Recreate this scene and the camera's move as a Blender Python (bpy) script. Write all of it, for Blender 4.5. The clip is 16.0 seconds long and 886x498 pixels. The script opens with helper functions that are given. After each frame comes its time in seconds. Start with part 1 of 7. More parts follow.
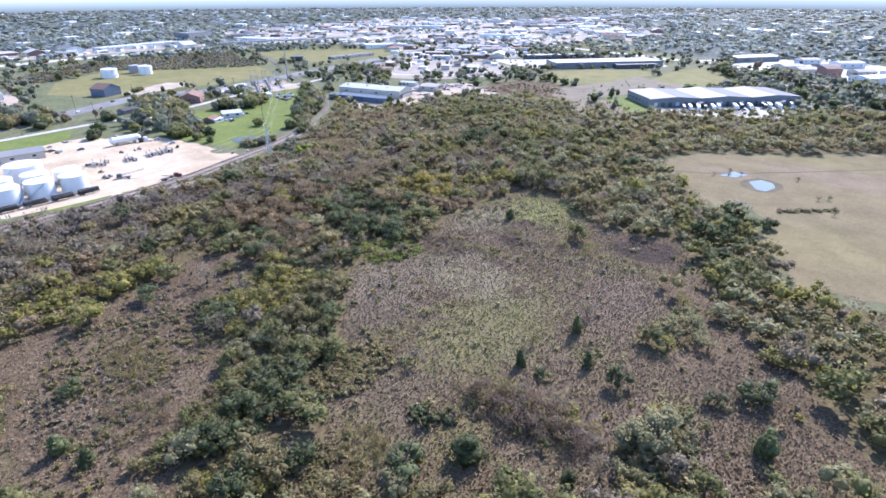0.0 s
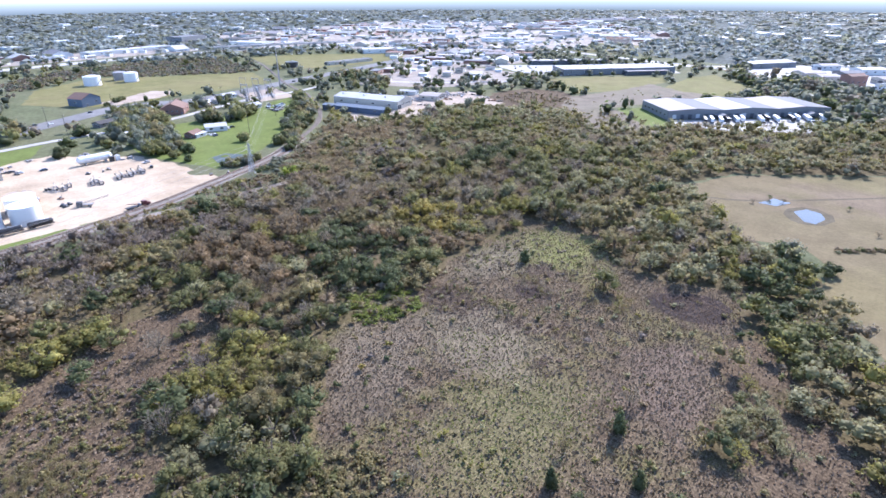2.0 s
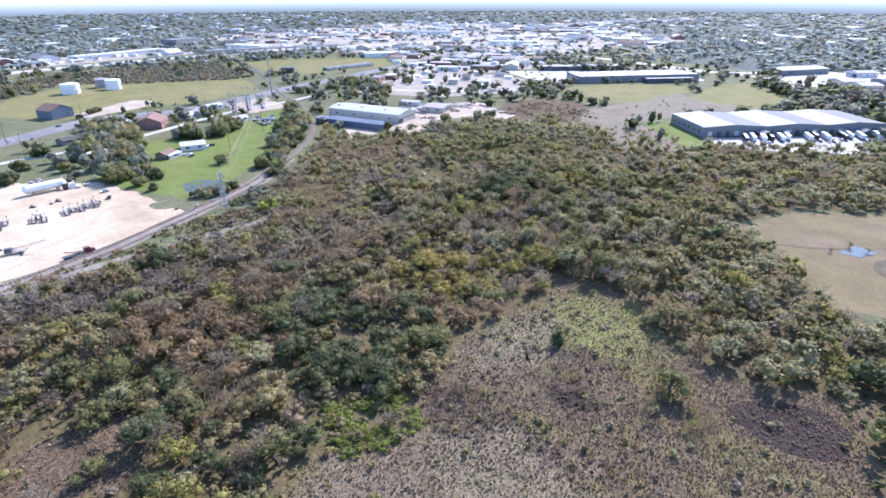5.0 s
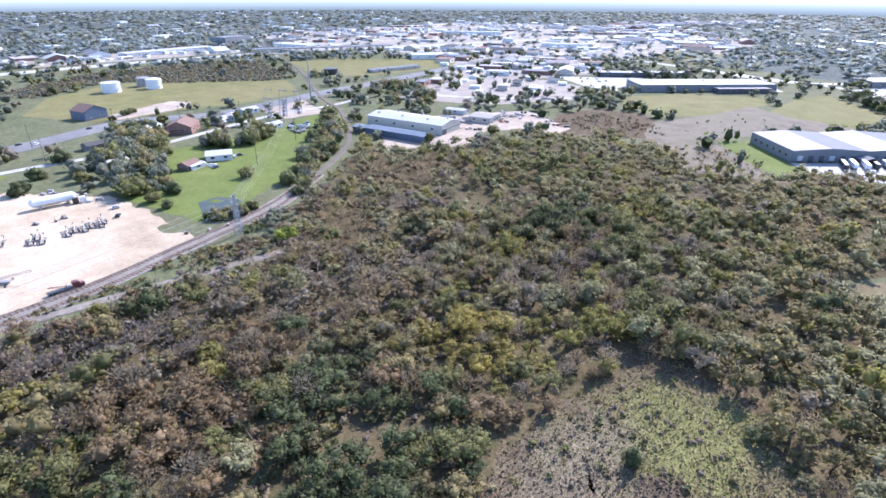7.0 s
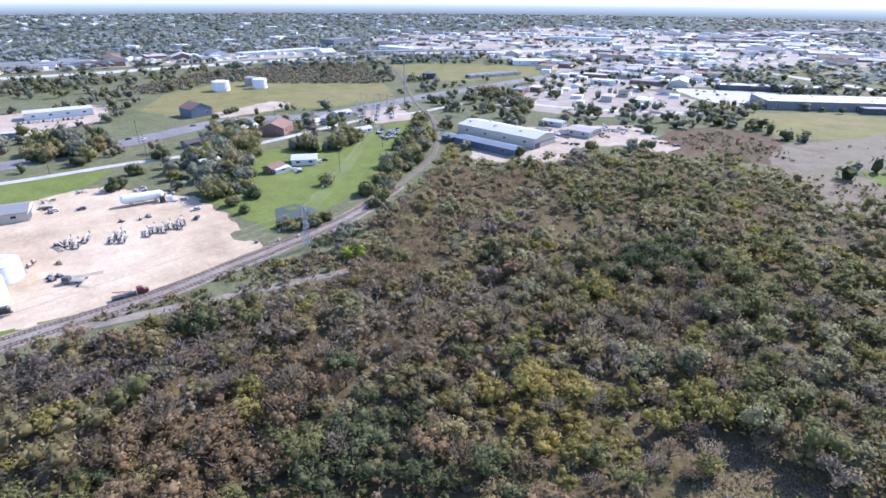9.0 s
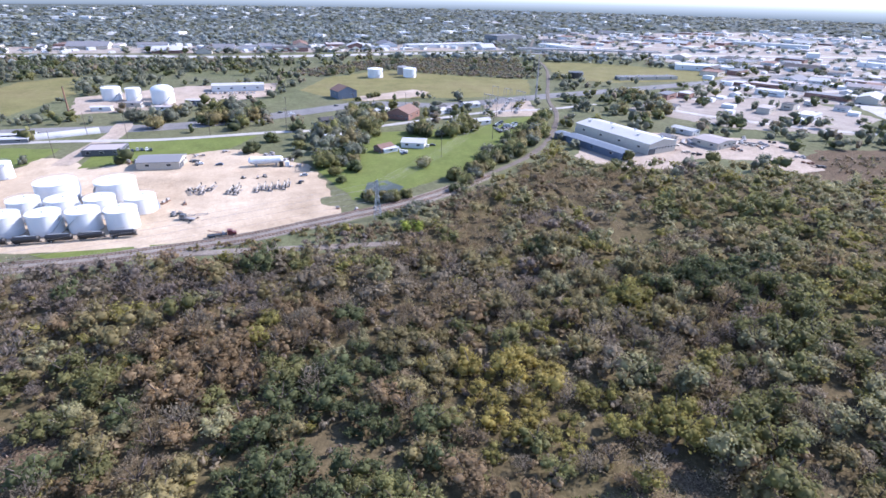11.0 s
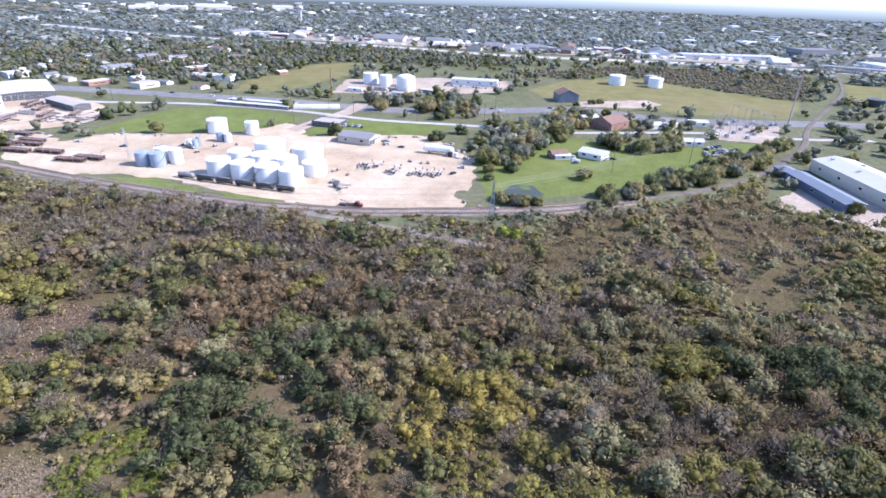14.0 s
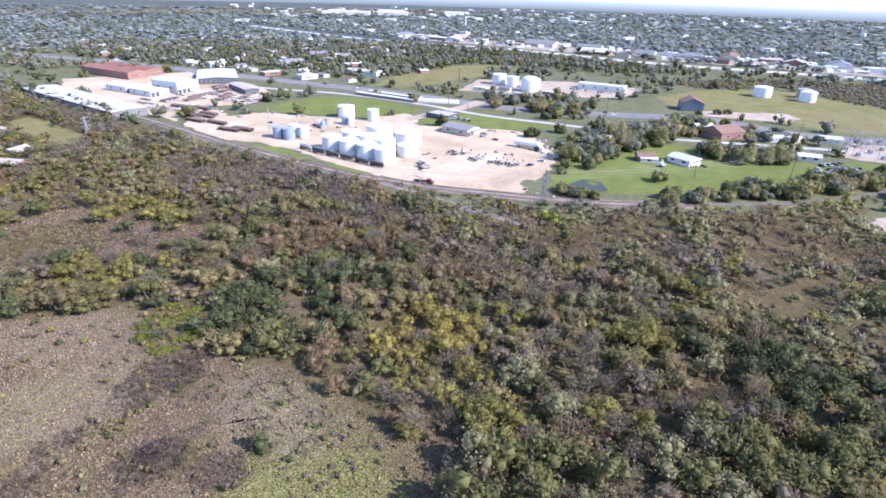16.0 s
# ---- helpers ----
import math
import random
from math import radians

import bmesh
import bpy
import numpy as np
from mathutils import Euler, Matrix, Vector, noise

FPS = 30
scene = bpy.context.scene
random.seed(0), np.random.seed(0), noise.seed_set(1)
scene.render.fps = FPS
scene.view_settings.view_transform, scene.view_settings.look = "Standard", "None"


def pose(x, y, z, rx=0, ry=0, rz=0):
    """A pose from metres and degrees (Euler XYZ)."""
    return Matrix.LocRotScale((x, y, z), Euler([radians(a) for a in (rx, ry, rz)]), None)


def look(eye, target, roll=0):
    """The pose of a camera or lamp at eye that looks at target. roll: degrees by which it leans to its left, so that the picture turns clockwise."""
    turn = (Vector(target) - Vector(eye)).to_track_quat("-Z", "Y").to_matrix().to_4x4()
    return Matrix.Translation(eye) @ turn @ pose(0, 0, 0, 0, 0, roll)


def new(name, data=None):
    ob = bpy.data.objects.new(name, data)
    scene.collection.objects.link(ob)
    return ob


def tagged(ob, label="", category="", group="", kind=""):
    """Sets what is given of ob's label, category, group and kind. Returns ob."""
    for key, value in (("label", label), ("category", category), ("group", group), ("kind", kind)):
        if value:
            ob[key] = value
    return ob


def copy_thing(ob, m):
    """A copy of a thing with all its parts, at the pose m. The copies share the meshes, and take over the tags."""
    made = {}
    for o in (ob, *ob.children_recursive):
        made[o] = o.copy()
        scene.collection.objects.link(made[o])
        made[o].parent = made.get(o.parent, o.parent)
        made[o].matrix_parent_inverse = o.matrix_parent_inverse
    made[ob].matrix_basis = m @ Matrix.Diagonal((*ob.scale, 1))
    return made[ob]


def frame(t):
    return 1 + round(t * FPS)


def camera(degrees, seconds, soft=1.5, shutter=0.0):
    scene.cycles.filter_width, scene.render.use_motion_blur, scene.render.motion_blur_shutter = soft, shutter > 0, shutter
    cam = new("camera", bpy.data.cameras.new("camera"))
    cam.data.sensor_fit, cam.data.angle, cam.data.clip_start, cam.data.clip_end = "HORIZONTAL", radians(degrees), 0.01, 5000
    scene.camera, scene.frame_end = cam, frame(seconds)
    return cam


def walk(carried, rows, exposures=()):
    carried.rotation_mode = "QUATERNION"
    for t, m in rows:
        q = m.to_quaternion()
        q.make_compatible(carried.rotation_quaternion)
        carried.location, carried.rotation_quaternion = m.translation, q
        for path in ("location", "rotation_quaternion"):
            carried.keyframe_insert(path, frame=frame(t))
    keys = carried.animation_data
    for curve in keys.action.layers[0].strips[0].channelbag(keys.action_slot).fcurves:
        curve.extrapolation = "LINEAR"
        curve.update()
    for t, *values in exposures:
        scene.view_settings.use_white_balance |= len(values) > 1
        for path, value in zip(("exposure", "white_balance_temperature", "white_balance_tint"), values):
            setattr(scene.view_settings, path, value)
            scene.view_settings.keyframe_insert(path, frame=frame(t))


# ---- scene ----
cam = camera(78.6, 16.0, soft=1.62)
METRES, EYE, TILT, LEAN, TURN = 352.1, 100.0, 0.0, 0.0, 41.6
ROWS = [
    (0.0, 0.0, 0.0, 0.0, -0.07, -25.52, 0.15),
    (0.5, -0.0012, 0.0305, 0.0008, -0.06, -25.45, 0.14),
    (1.0, -0.0024, 0.0605, 0.0016, -0.07, -25.4, 0.15),
    (1.5, -0.0031, 0.0903, 0.002, -0.07, -25.36, 0.16),
    (2.0, -0.0039, 0.1192, 0.0025, -0.05, -25.33, 0.15),
    (2.5, -0.0048, 0.1467, 0.0027, 0.02, -25.28, 0.13),
    (3.0, -0.0058, 0.1725, 0.0029, 0.08, -25.21, 0.17),
    (5.5, -0.0075, 0.3154, 0.0041, 0.77, -25.32, 0.06),
    (6.0, -0.0069, 0.3509, 0.0046, 1.46, -25.32, -0.05),
    (6.5, -0.0077, 0.3821, 0.0046, 2.43, -25.32, -0.16),
    (7.0, -0.011, 0.4096, 0.0043, 5.43, -25.33, -0.25),
    (7.5, -0.0163, 0.4352, 0.0044, 6.02, -25.3, -0.26),
    (8.0, -0.0218, 0.4598, 0.0044, 6.47, -25.27, -0.25),
    (8.5, -0.0221, 0.4783, 0.0043, 11.65, -25.11, -0.29),
    (11.0, 0.1178, 0.5065, -0.0002, 33.96, -25.42, -1.18),
    (11.5, 0.1449, 0.5295, -0.0006, 47.34, -25.88, -1.24),
    (12.0, 0.1665, 0.5574, -0.0006, 55.77, -26.16, -1.27),
    (12.5, 0.1795, 0.5909, -0.0004, 60.22, -26.32, -1.35),
    (13.0, 0.1913, 0.6233, 0.0001, 60.95, -26.18, -1.48),
    (13.5, 0.2144, 0.6446, 0.0009, 62.89, -26.02, -1.57),
    (14.0, 0.2452, 0.662, 0.0014, 63.74, -25.84, -1.64),
    (14.5, 0.2794, 0.6808, 0.0017, 70.16, -25.83, -1.58),
    (15.0, 0.3141, 0.7048, 0.0021, 72.17, -25.69, -1.55),
    (15.5, 0.348, 0.7314, 0.0021, 75.34, -25.64, -1.55),
    (16.0, 0.38, 0.7612, 0.0018, 80.94, -25.66, -1.43),
]
walk(cam, [(t, pose(0, 0, EYE, TILT, LEAN, TURN) @ pose(METRES * x, METRES * y, METRES * z, 90 + pitch, roll, yaw)) for t, x, y, z, yaw, pitch, roll in ROWS],
     exposures=[(0.0, 1.71, 5850, 18), (8.0, 1.71, 5850, 19), (8.7, 1.53, 5850, 19), (11.0, 1.48, 5950, 21), (13.0, 1.59, 5950, 21), (16.0, 1.61, 6000, 21)])

# ---- light ----
SUN_AZ, SUN_EL = radians(-11.0), radians(37.0)   # from +y towards +x
world = bpy.data.worlds.new("sky")
scene.world = world
world.use_nodes = True
wn = world.node_tree.nodes
wn.clear()
sky = wn.new("ShaderNodeTexSky")
sky.sky_type = "NISHITA"
sky.sun_disc = False
sky.sun_elevation, sky.sun_rotation = SUN_EL, SUN_AZ
sky.air_density, sky.dust_density, sky.ozone_density = 0.8, 0.35, 2.6
bg = wn.new("ShaderNodeBackground")
bg.inputs["Strength"].default_value = 0.15
wo = wn.new("ShaderNodeOutputWorld")
world.node_tree.links.new(sky.outputs[0], bg.inputs[0])
world.node_tree.links.new(bg.outputs[0], wo.inputs[0])
sun = new("sun", bpy.data.lights.new("sun", "SUN"))
sun.data.energy, sun.data.angle, sun.data.color = 3.5, radians(0.6), (1.0, 0.96, 0.91)
sun_dir = Vector((math.sin(SUN_AZ) * math.cos(SUN_EL), math.cos(SUN_AZ) * math.cos(SUN_EL), math.sin(SUN_EL)))
sun.matrix_world = look(sun_dir * 300, (0, 0, 0))

# ---- materials ----
def shader(name, rough=0.7, metal=0.0, spec=0.5):
    m = bpy.data.materials.new(name)
    m.use_nodes = True
    nt = m.node_tree
    b = nt.nodes["Principled BSDF"]
    b.inputs["Roughness"].default_value = rough
    b.inputs["Metallic"].default_value = metal
    b.inputs["Specular IOR Level"].default_value = spec
    return m, nt, b


def node(nt, kind, **values):
    n = nt.nodes.new(kind)
    for k, v in values.items():
        n.inputs[k].default_value = v
    return n


def noise_at(nt, scale, detail=4.0, rough=0.6, vec=None, stretch=None):
    geo = vec or nt.nodes.new("ShaderNodeNewGeometry").outputs["Position"]
    if stretch:
        mp = nt.nodes.new("ShaderNodeMapping")
        mp.inputs["Scale"].default_value = stretch
        nt.links.new(geo, mp.inputs["Vector"])
        geo = mp.outputs[0]
    n = node(nt, "ShaderNodeTexNoise", Scale=scale, Detail=detail, Roughness=rough)
    nt.links.new(geo, n.inputs["Vector"])
    return n.outputs["Fac"]


def ramp(nt, fac, stops):
    r = nt.nodes.new("ShaderNodeValToRGB")
    els = r.color_ramp.elements
    while len(els) < len(stops):
        els.new(0.5)
    for e, (p, c) in zip(els, stops):
        e.position, e.color = p, (*c, 1)
    nt.links.new(fac, r.inputs[0])
    return r.outputs[0]


def mixc(nt, fac, a, b, mode="MIX"):
    m = nt.nodes.new("ShaderNodeMix")
    m.data_type, m.blend_type = "RGBA", mode
    for sock, v in ((m.inputs[0], fac), (m.inputs[6], a), (m.inputs[7], b)):
        if isinstance(v, (int, float)):
            sock.default_value = v
        elif isinstance(v, tuple):
            sock.default_value = (*v, 1)
        else:
            nt.links.new(v, sock)
    return m.outputs[2]


def bump(nt, b, height, strength, dist):
    n = node(nt, "ShaderNodeBump", Strength=strength, Distance=dist)
    nt.links.new(height, n.inputs["Height"])
    nt.links.new(n.outputs[0], b.inputs["Normal"])


def scale_v(nt, col, fac, lo, hi, low=0.0, high=1.0):
    """Vary a colour's value between lo and hi by fac."""
    mr = node(nt, "ShaderNodeMapRange", **{"From Min": low, "From Max": high, "To Min": lo, "To Max": hi})
    nt.links.new(fac, mr.inputs[0])
    h = nt.nodes.new("ShaderNodeHueSaturation")
    nt.links.new(mr.outputs[0], h.inputs["Value"])
    nt.links.new(col, h.inputs["Color"])
    return h.outputs[0]


def soil(name, big, fine, big_scale=0.02, fine_scale=0.6, rough=0.95, hump=0.5, keep=0.5, dist=0.4, speck=0.32, zones=()):
    """Ground cover: a broad patchy ramp and a fine one, mixed."""
    m, nt, b = shader(name, rough, spec=0.06)
    broad = ramp(nt, noise_at(nt, big_scale, 5, 0.65), big)
    for x0, y0, rx, ry, zone_col in zones:
        mp = nt.nodes.new("ShaderNodeMapping")
        mp.inputs["Location"].default_value = (-x0 / rx, -y0 / ry, 0)
        mp.inputs["Scale"].default_value = (1 / rx, 1 / ry, 0)
        nt.links.new(nt.nodes.new("ShaderNodeNewGeometry").outputs["Position"], mp.inputs["Vector"])
        far_off = nt.nodes.new("ShaderNodeVectorMath")
        far_off.operation = "LENGTH"
        nt.links.new(mp.outputs[0], far_off.inputs[0])
        uneven = nt.nodes.new("ShaderNodeMath")
        uneven.operation = "MULTIPLY_ADD"
        uneven.inputs[1].default_value = 1.8
        nt.links.new(noise_at(nt, 0.09, 6, 0.7), uneven.inputs[0])
        nt.links.new(far_off.outputs["Value"], uneven.inputs[2])
        mr = node(nt, "ShaderNodeMapRange", **{"From Min": 1.45, "From Max": 2.0, "To Min": 0.9, "To Max": 0.0})
        nt.links.new(uneven.outputs[0], mr.inputs[0])
        broad = mixc(nt, mr.outputs[0], broad, zone_col)
    grain = noise_at(nt, fine_scale, 6, 0.75)
    small = ramp(nt, grain, fine)
    col = mixc(nt, keep, broad, small)
    col = scale_v(nt, col, noise_at(nt, fine_scale * 0.2, 3, 0.6), 0.66, 1.34)
    col = scale_v(nt, col, noise_at(nt, fine_scale * 2.7, 3, 0.7), 1 - speck, 1 + speck, *((0.36, 0.64) if speck > 0.4 else (0.0, 1.0)))
    nt.links.new(col, b.inputs["Base Color"])
    bump(nt, b, grain, hump, dist)
    return m


def leaf(name, col, var=0.26, green=0.0, trans=0.55):
    m, nt, b = shader(name, 0.7, spec=0.25)
    geo = nt.nodes.new("ShaderNodeNewGeometry")
    info = nt.nodes.new("ShaderNodeObjectInfo")
    base = nt.nodes.new("ShaderNodeRGB")
    base.outputs[0].default_value = (*col, 1)
    other = tuple(min(1.0, c * k) for c, k in zip(col, (1.14, 1.09, 0.9)))
    c = mixc(nt, noise_at(nt, 0.11, 3), base.outputs[0], other)
    c = scale_v(nt, c, geo.outputs["Random Per Island"], 1 - var, 1 + var * 1.3)
    c = scale_v(nt, c, noise_at(nt, 0.17, 1), 0.68, 1.32)
    c = scale_v(nt, c, info.outputs["Random"], 0.78, 1.24)
    nt.links.new(c, b.inputs["Base Color"])
    tr = nt.nodes.new("ShaderNodeBsdfTranslucent")
    nt.links.new(c, tr.inputs["Color"])
    mx = node(nt, "ShaderNodeMixShader", Fac=trans)
    nt.links.new(b.outputs[0], mx.inputs[1])
    nt.links.new(tr.outputs[0], mx.inputs[2])
    nt.links.new(mx.outputs[0], nt.nodes["Material Output"].inputs[0])
    return m


def paint(name, col, rough=0.5, metal=0.0, dirt=0.25, rust=None, scale=0.5, ribs=0.0, streak=False):
    """Painted or coated surface with grime at two scales, optional rust and ribs."""
    m, nt, b = shader(name, rough, metal, 0.06 if "roof" in name else 0.5)
    base = nt.nodes.new("ShaderNodeRGB")
    base.outputs[0].default_value = (*col, 1)
    tc = nt.nodes.new("ShaderNodeTexCoord").outputs["Object"]
    n1 = noise_at(nt, scale, 5, 0.7, tc, (1, 1, 0.15) if streak else None)
    n2 = noise_at(nt, scale * 9, 4, 0.7, tc)
    c = scale_v(nt, base.outputs[0], n1, 1 - dirt, 1 + dirt * 0.6)
    c = scale_v(nt, c, n2, 1 - dirt * 0.5, 1 + dirt * 0.4)
    c = scale_v(nt, c, nt.nodes.new("ShaderNodeObjectInfo").outputs["Random"], 0.9, 1.06)
    if rust:
        mask = ramp(nt, noise_at(nt, scale * 2.2, 6, 0.75, tc), [(rust[0], (0, 0, 0)), (rust[0] + 0.12, (1, 1, 1))])
        c = mixc(nt, mask, c, rust[1])
    nt.links.new(c, b.inputs["Base Color"])
    if ribs:
        w = node(nt, "ShaderNodeTexWave", Scale=ribs)
        nt.links.new(tc, w.inputs["Vector"])
        bump(nt, b, w.outputs["Fac"], 0.4, 0.05)
    else:
        bump(nt, b, n2, 0.15, 0.03)
    return m


M = {}
M["ground"] = soil("dry_scrub_ground", [(0.32, (0.05852, 0.05281, 0.02258)), (0.45, (0.09297, 0.07311, 0.03839)), (0.58, (0.1136, 0.08667, 0.05193)), (0.70, (0.07574, 0.07109, 0.02935))],
                   [(0.38, (0.03442, 0.02844, 0.01581)), (0.5, (0.08951, 0.07311, 0.03725)), (0.62, (0.1652, 0.132, 0.0762))], 0.013, 0.6)
M["country"] = soil("green_brown_country_ground", [(0.32, (0.0774, 0.0902, 0.043)), (0.45, (0.112, 0.12, 0.0602)), (0.58, (0.129, 0.124, 0.0731)), (0.70, (0.086, 0.103, 0.0473))],
                    [(0.38, (0.0602, 0.0644, 0.0361)), (0.62, (0.15, 0.152, 0.086))], 0.008, 0.25)
M["meadow"] = soil("dry_meadow_grass", [(0.36, (0.0801, 0.0729, 0.02585)), (0.44, (0.12, 0.0983, 0.04175)), (0.50, (0.09201, 0.0627, 0.04455)), (0.57, (0.1166, 0.08379, 0.05384)), (0.66, (0.09588, 0.0855, 0.03235))],
                   [(0.38, (0.03201, 0.02699, 0.01578)), (0.48, (0.08396, 0.06702, 0.03739)), (0.62, (0.1919, 0.1486, 0.0937))], 0.028, 0.8, hump=0.3, dist=0.25, keep=0.45, speck=0.65,
                   zones=((-62, 166, 16, 26, (0.1306, 0.09024, 0.07632)), (-126, 106, 15, 18, (0.1244, 0.09408, 0.07208)), (-18, 108, 24, 22, (0.1275, 0.0864, 0.07632)), (-132, 222, 24, 22, (0.1581, 0.1651, 0.04876)), (-73, 211, 15, 11, (0.04488, 0.02976, 0.03074)),
                          (-140, 158, 15, 12, (0.06528, 0.04608, 0.0424)), (-120, 184, 10, 8, (0.06732, 0.048, 0.04452)), (-127, 200, 8, 7, (0.0612, 0.04416, 0.04028)), (-88, 122, 20, 30, (0.1306, 0.119, 0.053)), (-108, 76, 12, 14, (0.07344, 0.07296, 0.0318)), (-118, 148, 26, 22, (0.1754, 0.1421, 0.1018)), (-138, 120, 18, 20, (0.1581, 0.1248, 0.09328)), (-147, 196, 14, 24, (0.1683, 0.1402, 0.09752))))
M["scrub_pink"] = soil("dead_weed_cover", [(0.32, (0.06571, 0.05796, 0.02621)), (0.45, (0.08884, 0.06159, 0.04081)), (0.6, (0.1158, 0.08334, 0.05531)), (0.7, (0.07339, 0.06524, 0.0291))],
                       [(0.40, (0.03094, 0.02175, 0.01342)), (0.60, (0.1465, 0.1087, 0.06701))], 0.04, 0.6, hump=0.45, dist=0.25, speck=0.65)
M["thicket"] = soil("dead_reed_cover", [(0.35, (0.031, 0.0227, 0.0213)), (0.65, (0.0464, 0.0361, 0.032))],
                    [(0.35, (0.0181, 0.0139, 0.0123)), (0.65, (0.0568, 0.0439, 0.0394))], 0.06, 0.9, hump=0.6, speck=0.5)
M["pasture"] = soil("tan_pasture_grass", [(0.3, (0.11, 0.0963, 0.0464)), (0.5, (0.157, 0.123, 0.0714)), (0.7, (0.135, 0.11, 0.0571))],
                    [(0.35, (0.121, 0.0963, 0.0557)), (0.65, (0.168, 0.135, 0.0785))], 0.02, 0.3, hump=0.2,
                    zones=((-20, 380, 60, 22, (0.175, 0.128, 0.098)), (-75, 350, 30, 14, (0.168, 0.126, 0.092)), (-20, 262, 34, 26, (0.178, 0.146, 0.070)), (-60, 420, 60, 22, (0.150, 0.130, 0.060))))
M["lawn"] = soil("green_lawn_grass", [(0.3, (0.09091, 0.1134, 0.03054)), (0.5, (0.117, 0.1404, 0.03947)), (0.72, (0.1463, 0.1555, 0.05419))],
                 [(0.35, (0.08412, 0.1091, 0.02935)), (0.65, (0.1463, 0.1674, 0.05419))], 0.03, 0.35, hump=0.25)
M["field"] = soil("pale_green_field_grass", [(0.3, (0.1199, 0.1215, 0.04368)), (0.5, (0.1609, 0.147, 0.06352)), (0.72, (0.189, 0.1539, 0.07949))],
                  [(0.35, (0.1123, 0.1098, 0.03969)), (0.65, (0.1847, 0.1607, 0.0755))], 0.012, 0.25, hump=0.2)
# floor greens shifted blue-grey, distance haze painted into the base colour
M["hazed_floor"] = soil("hazed_woodland_floor", [(0.35, (0.05796, 0.06957, 0.06396)), (0.65, (0.0966, 0.1082, 0.09492))], [(0.35, (0.05313, 0.06371, 0.0588)), (0.65, (0.1063, 0.1162, 0.1032))], 0.004, 0.07, hump=0.3, keep=0.6, speck=0.5, dist=2.0)
M["caliche"] = soil("white_caliche_gravel", [(0.34, (0.2385, 0.1718, 0.1091)), (0.48, (0.377, 0.2954, 0.2085)), (0.62, (0.4689, 0.3862, 0.2909))],
                    [(0.35, (0.3226, 0.252, 0.1757)), (0.65, (0.4534, 0.3683, 0.2723))], 0.014, 0.3, hump=0.15)
M["old_ballast"] = soil("dull_brown_ballast", [(0.35, (0.10, 0.085, 0.072)), (0.65, (0.16, 0.14, 0.12))], [(0.35, (0.09, 0.075, 0.065)), (0.65, (0.19, 0.165, 0.145))], 0.05, 1.2, hump=0.5)
M["pale_ballast"] = soil("pale_crushed_stone", [(0.35, (0.1584, 0.133, 0.1122)), (0.65, (0.2304, 0.1995, 0.17))], [(0.35, (0.108, 0.091, 0.0748)), (0.65, (0.2664, 0.231, 0.1972))], 0.05, 0.9, hump=0.6)
M["dirt"] = soil("pale_bare_dirt", [(0.35, (0.273, 0.216, 0.167)), (0.65, (0.387, 0.321, 0.264))],
                 [(0.35, (0.238, 0.189, 0.145)), (0.65, (0.396, 0.334, 0.273))], 0.05, 0.4, hump=0.2)
M["brown_rim"] = soil("dark_trodden_mud", [(0.35, (0.085, 0.07, 0.046)), (0.65, (0.125, 0.105, 0.07))], [(0.35, (0.07, 0.058, 0.04)), (0.65, (0.14, 0.118, 0.08))], 0.05, 0.6, hump=0.3)
M["weedy_lot"] = soil("tan_weedy_ground", [(0.35, (0.135, 0.110, 0.082)), (0.5, (0.175, 0.148, 0.112)), (0.65, (0.150, 0.138, 0.090))], [(0.35, (0.105, 0.086, 0.064)), (0.65, (0.195, 0.166, 0.126))], 0.02, 0.4, hump=0.3)
M["brown_lot"] = soil("brown_bare_lot", [(0.35, (0.2115, 0.1696, 0.1463)), (0.65, (0.3165, 0.2816, 0.2467))],
                      [(0.35, (0.198, 0.1696, 0.1386)), (0.65, (0.3435, 0.3104, 0.2695))], 0.03, 0.4, hump=0.2)
M["asphalt"] = soil("worn_grey_asphalt", [(0.35, (0.136, 0.132, 0.132)), (0.65, (0.2, 0.192, 0.188))],
                    [(0.35, (0.128, 0.124, 0.124)), (0.65, (0.2, 0.196, 0.192))], 0.02, 0.4, hump=0.1, rough=0.8)
M["concrete"] = soil("pale_concrete_road", [(0.35, (0.29, 0.277, 0.26)), (0.65, (0.396, 0.378, 0.361))],
                     [(0.35, (0.29, 0.277, 0.26)), (0.65, (0.414, 0.396, 0.378))], 0.03, 0.4, hump=0.08, rough=0.8)
M["ballast"] = soil("crushed_stone_ballast", [(0.35, (0.1584, 0.1358, 0.1162)), (0.65, (0.2534, 0.2219, 0.1914))],
                    [(0.35, (0.1138, 0.0987, 0.08448)), (0.65, (0.2916, 0.259, 0.2237))], 0.05, 1.2, hump=0.6)
# ninth colour is paled blue-grey to paint haze on the far woods
LEAF = ["dark", "green", "olive", "yellow", "brown", "grey", "bright", "pale", "hazed", "sage", "gold", "russet", "plum", "umber"]
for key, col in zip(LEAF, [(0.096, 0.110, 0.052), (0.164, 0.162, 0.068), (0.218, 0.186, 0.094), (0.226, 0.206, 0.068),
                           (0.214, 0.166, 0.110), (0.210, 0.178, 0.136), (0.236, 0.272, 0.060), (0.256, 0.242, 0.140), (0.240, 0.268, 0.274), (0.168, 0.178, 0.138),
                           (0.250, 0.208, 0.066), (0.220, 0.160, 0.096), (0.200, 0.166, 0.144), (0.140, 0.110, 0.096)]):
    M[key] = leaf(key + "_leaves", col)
M["bark"] = soil("rough_grey_bark", [(0.35, (0.07, 0.055, 0.045)), (0.65, (0.13, 0.11, 0.095))], [(0.35, (0.05, 0.04, 0.032)), (0.65, (0.16, 0.135, 0.115))], 0.4, 3.0)
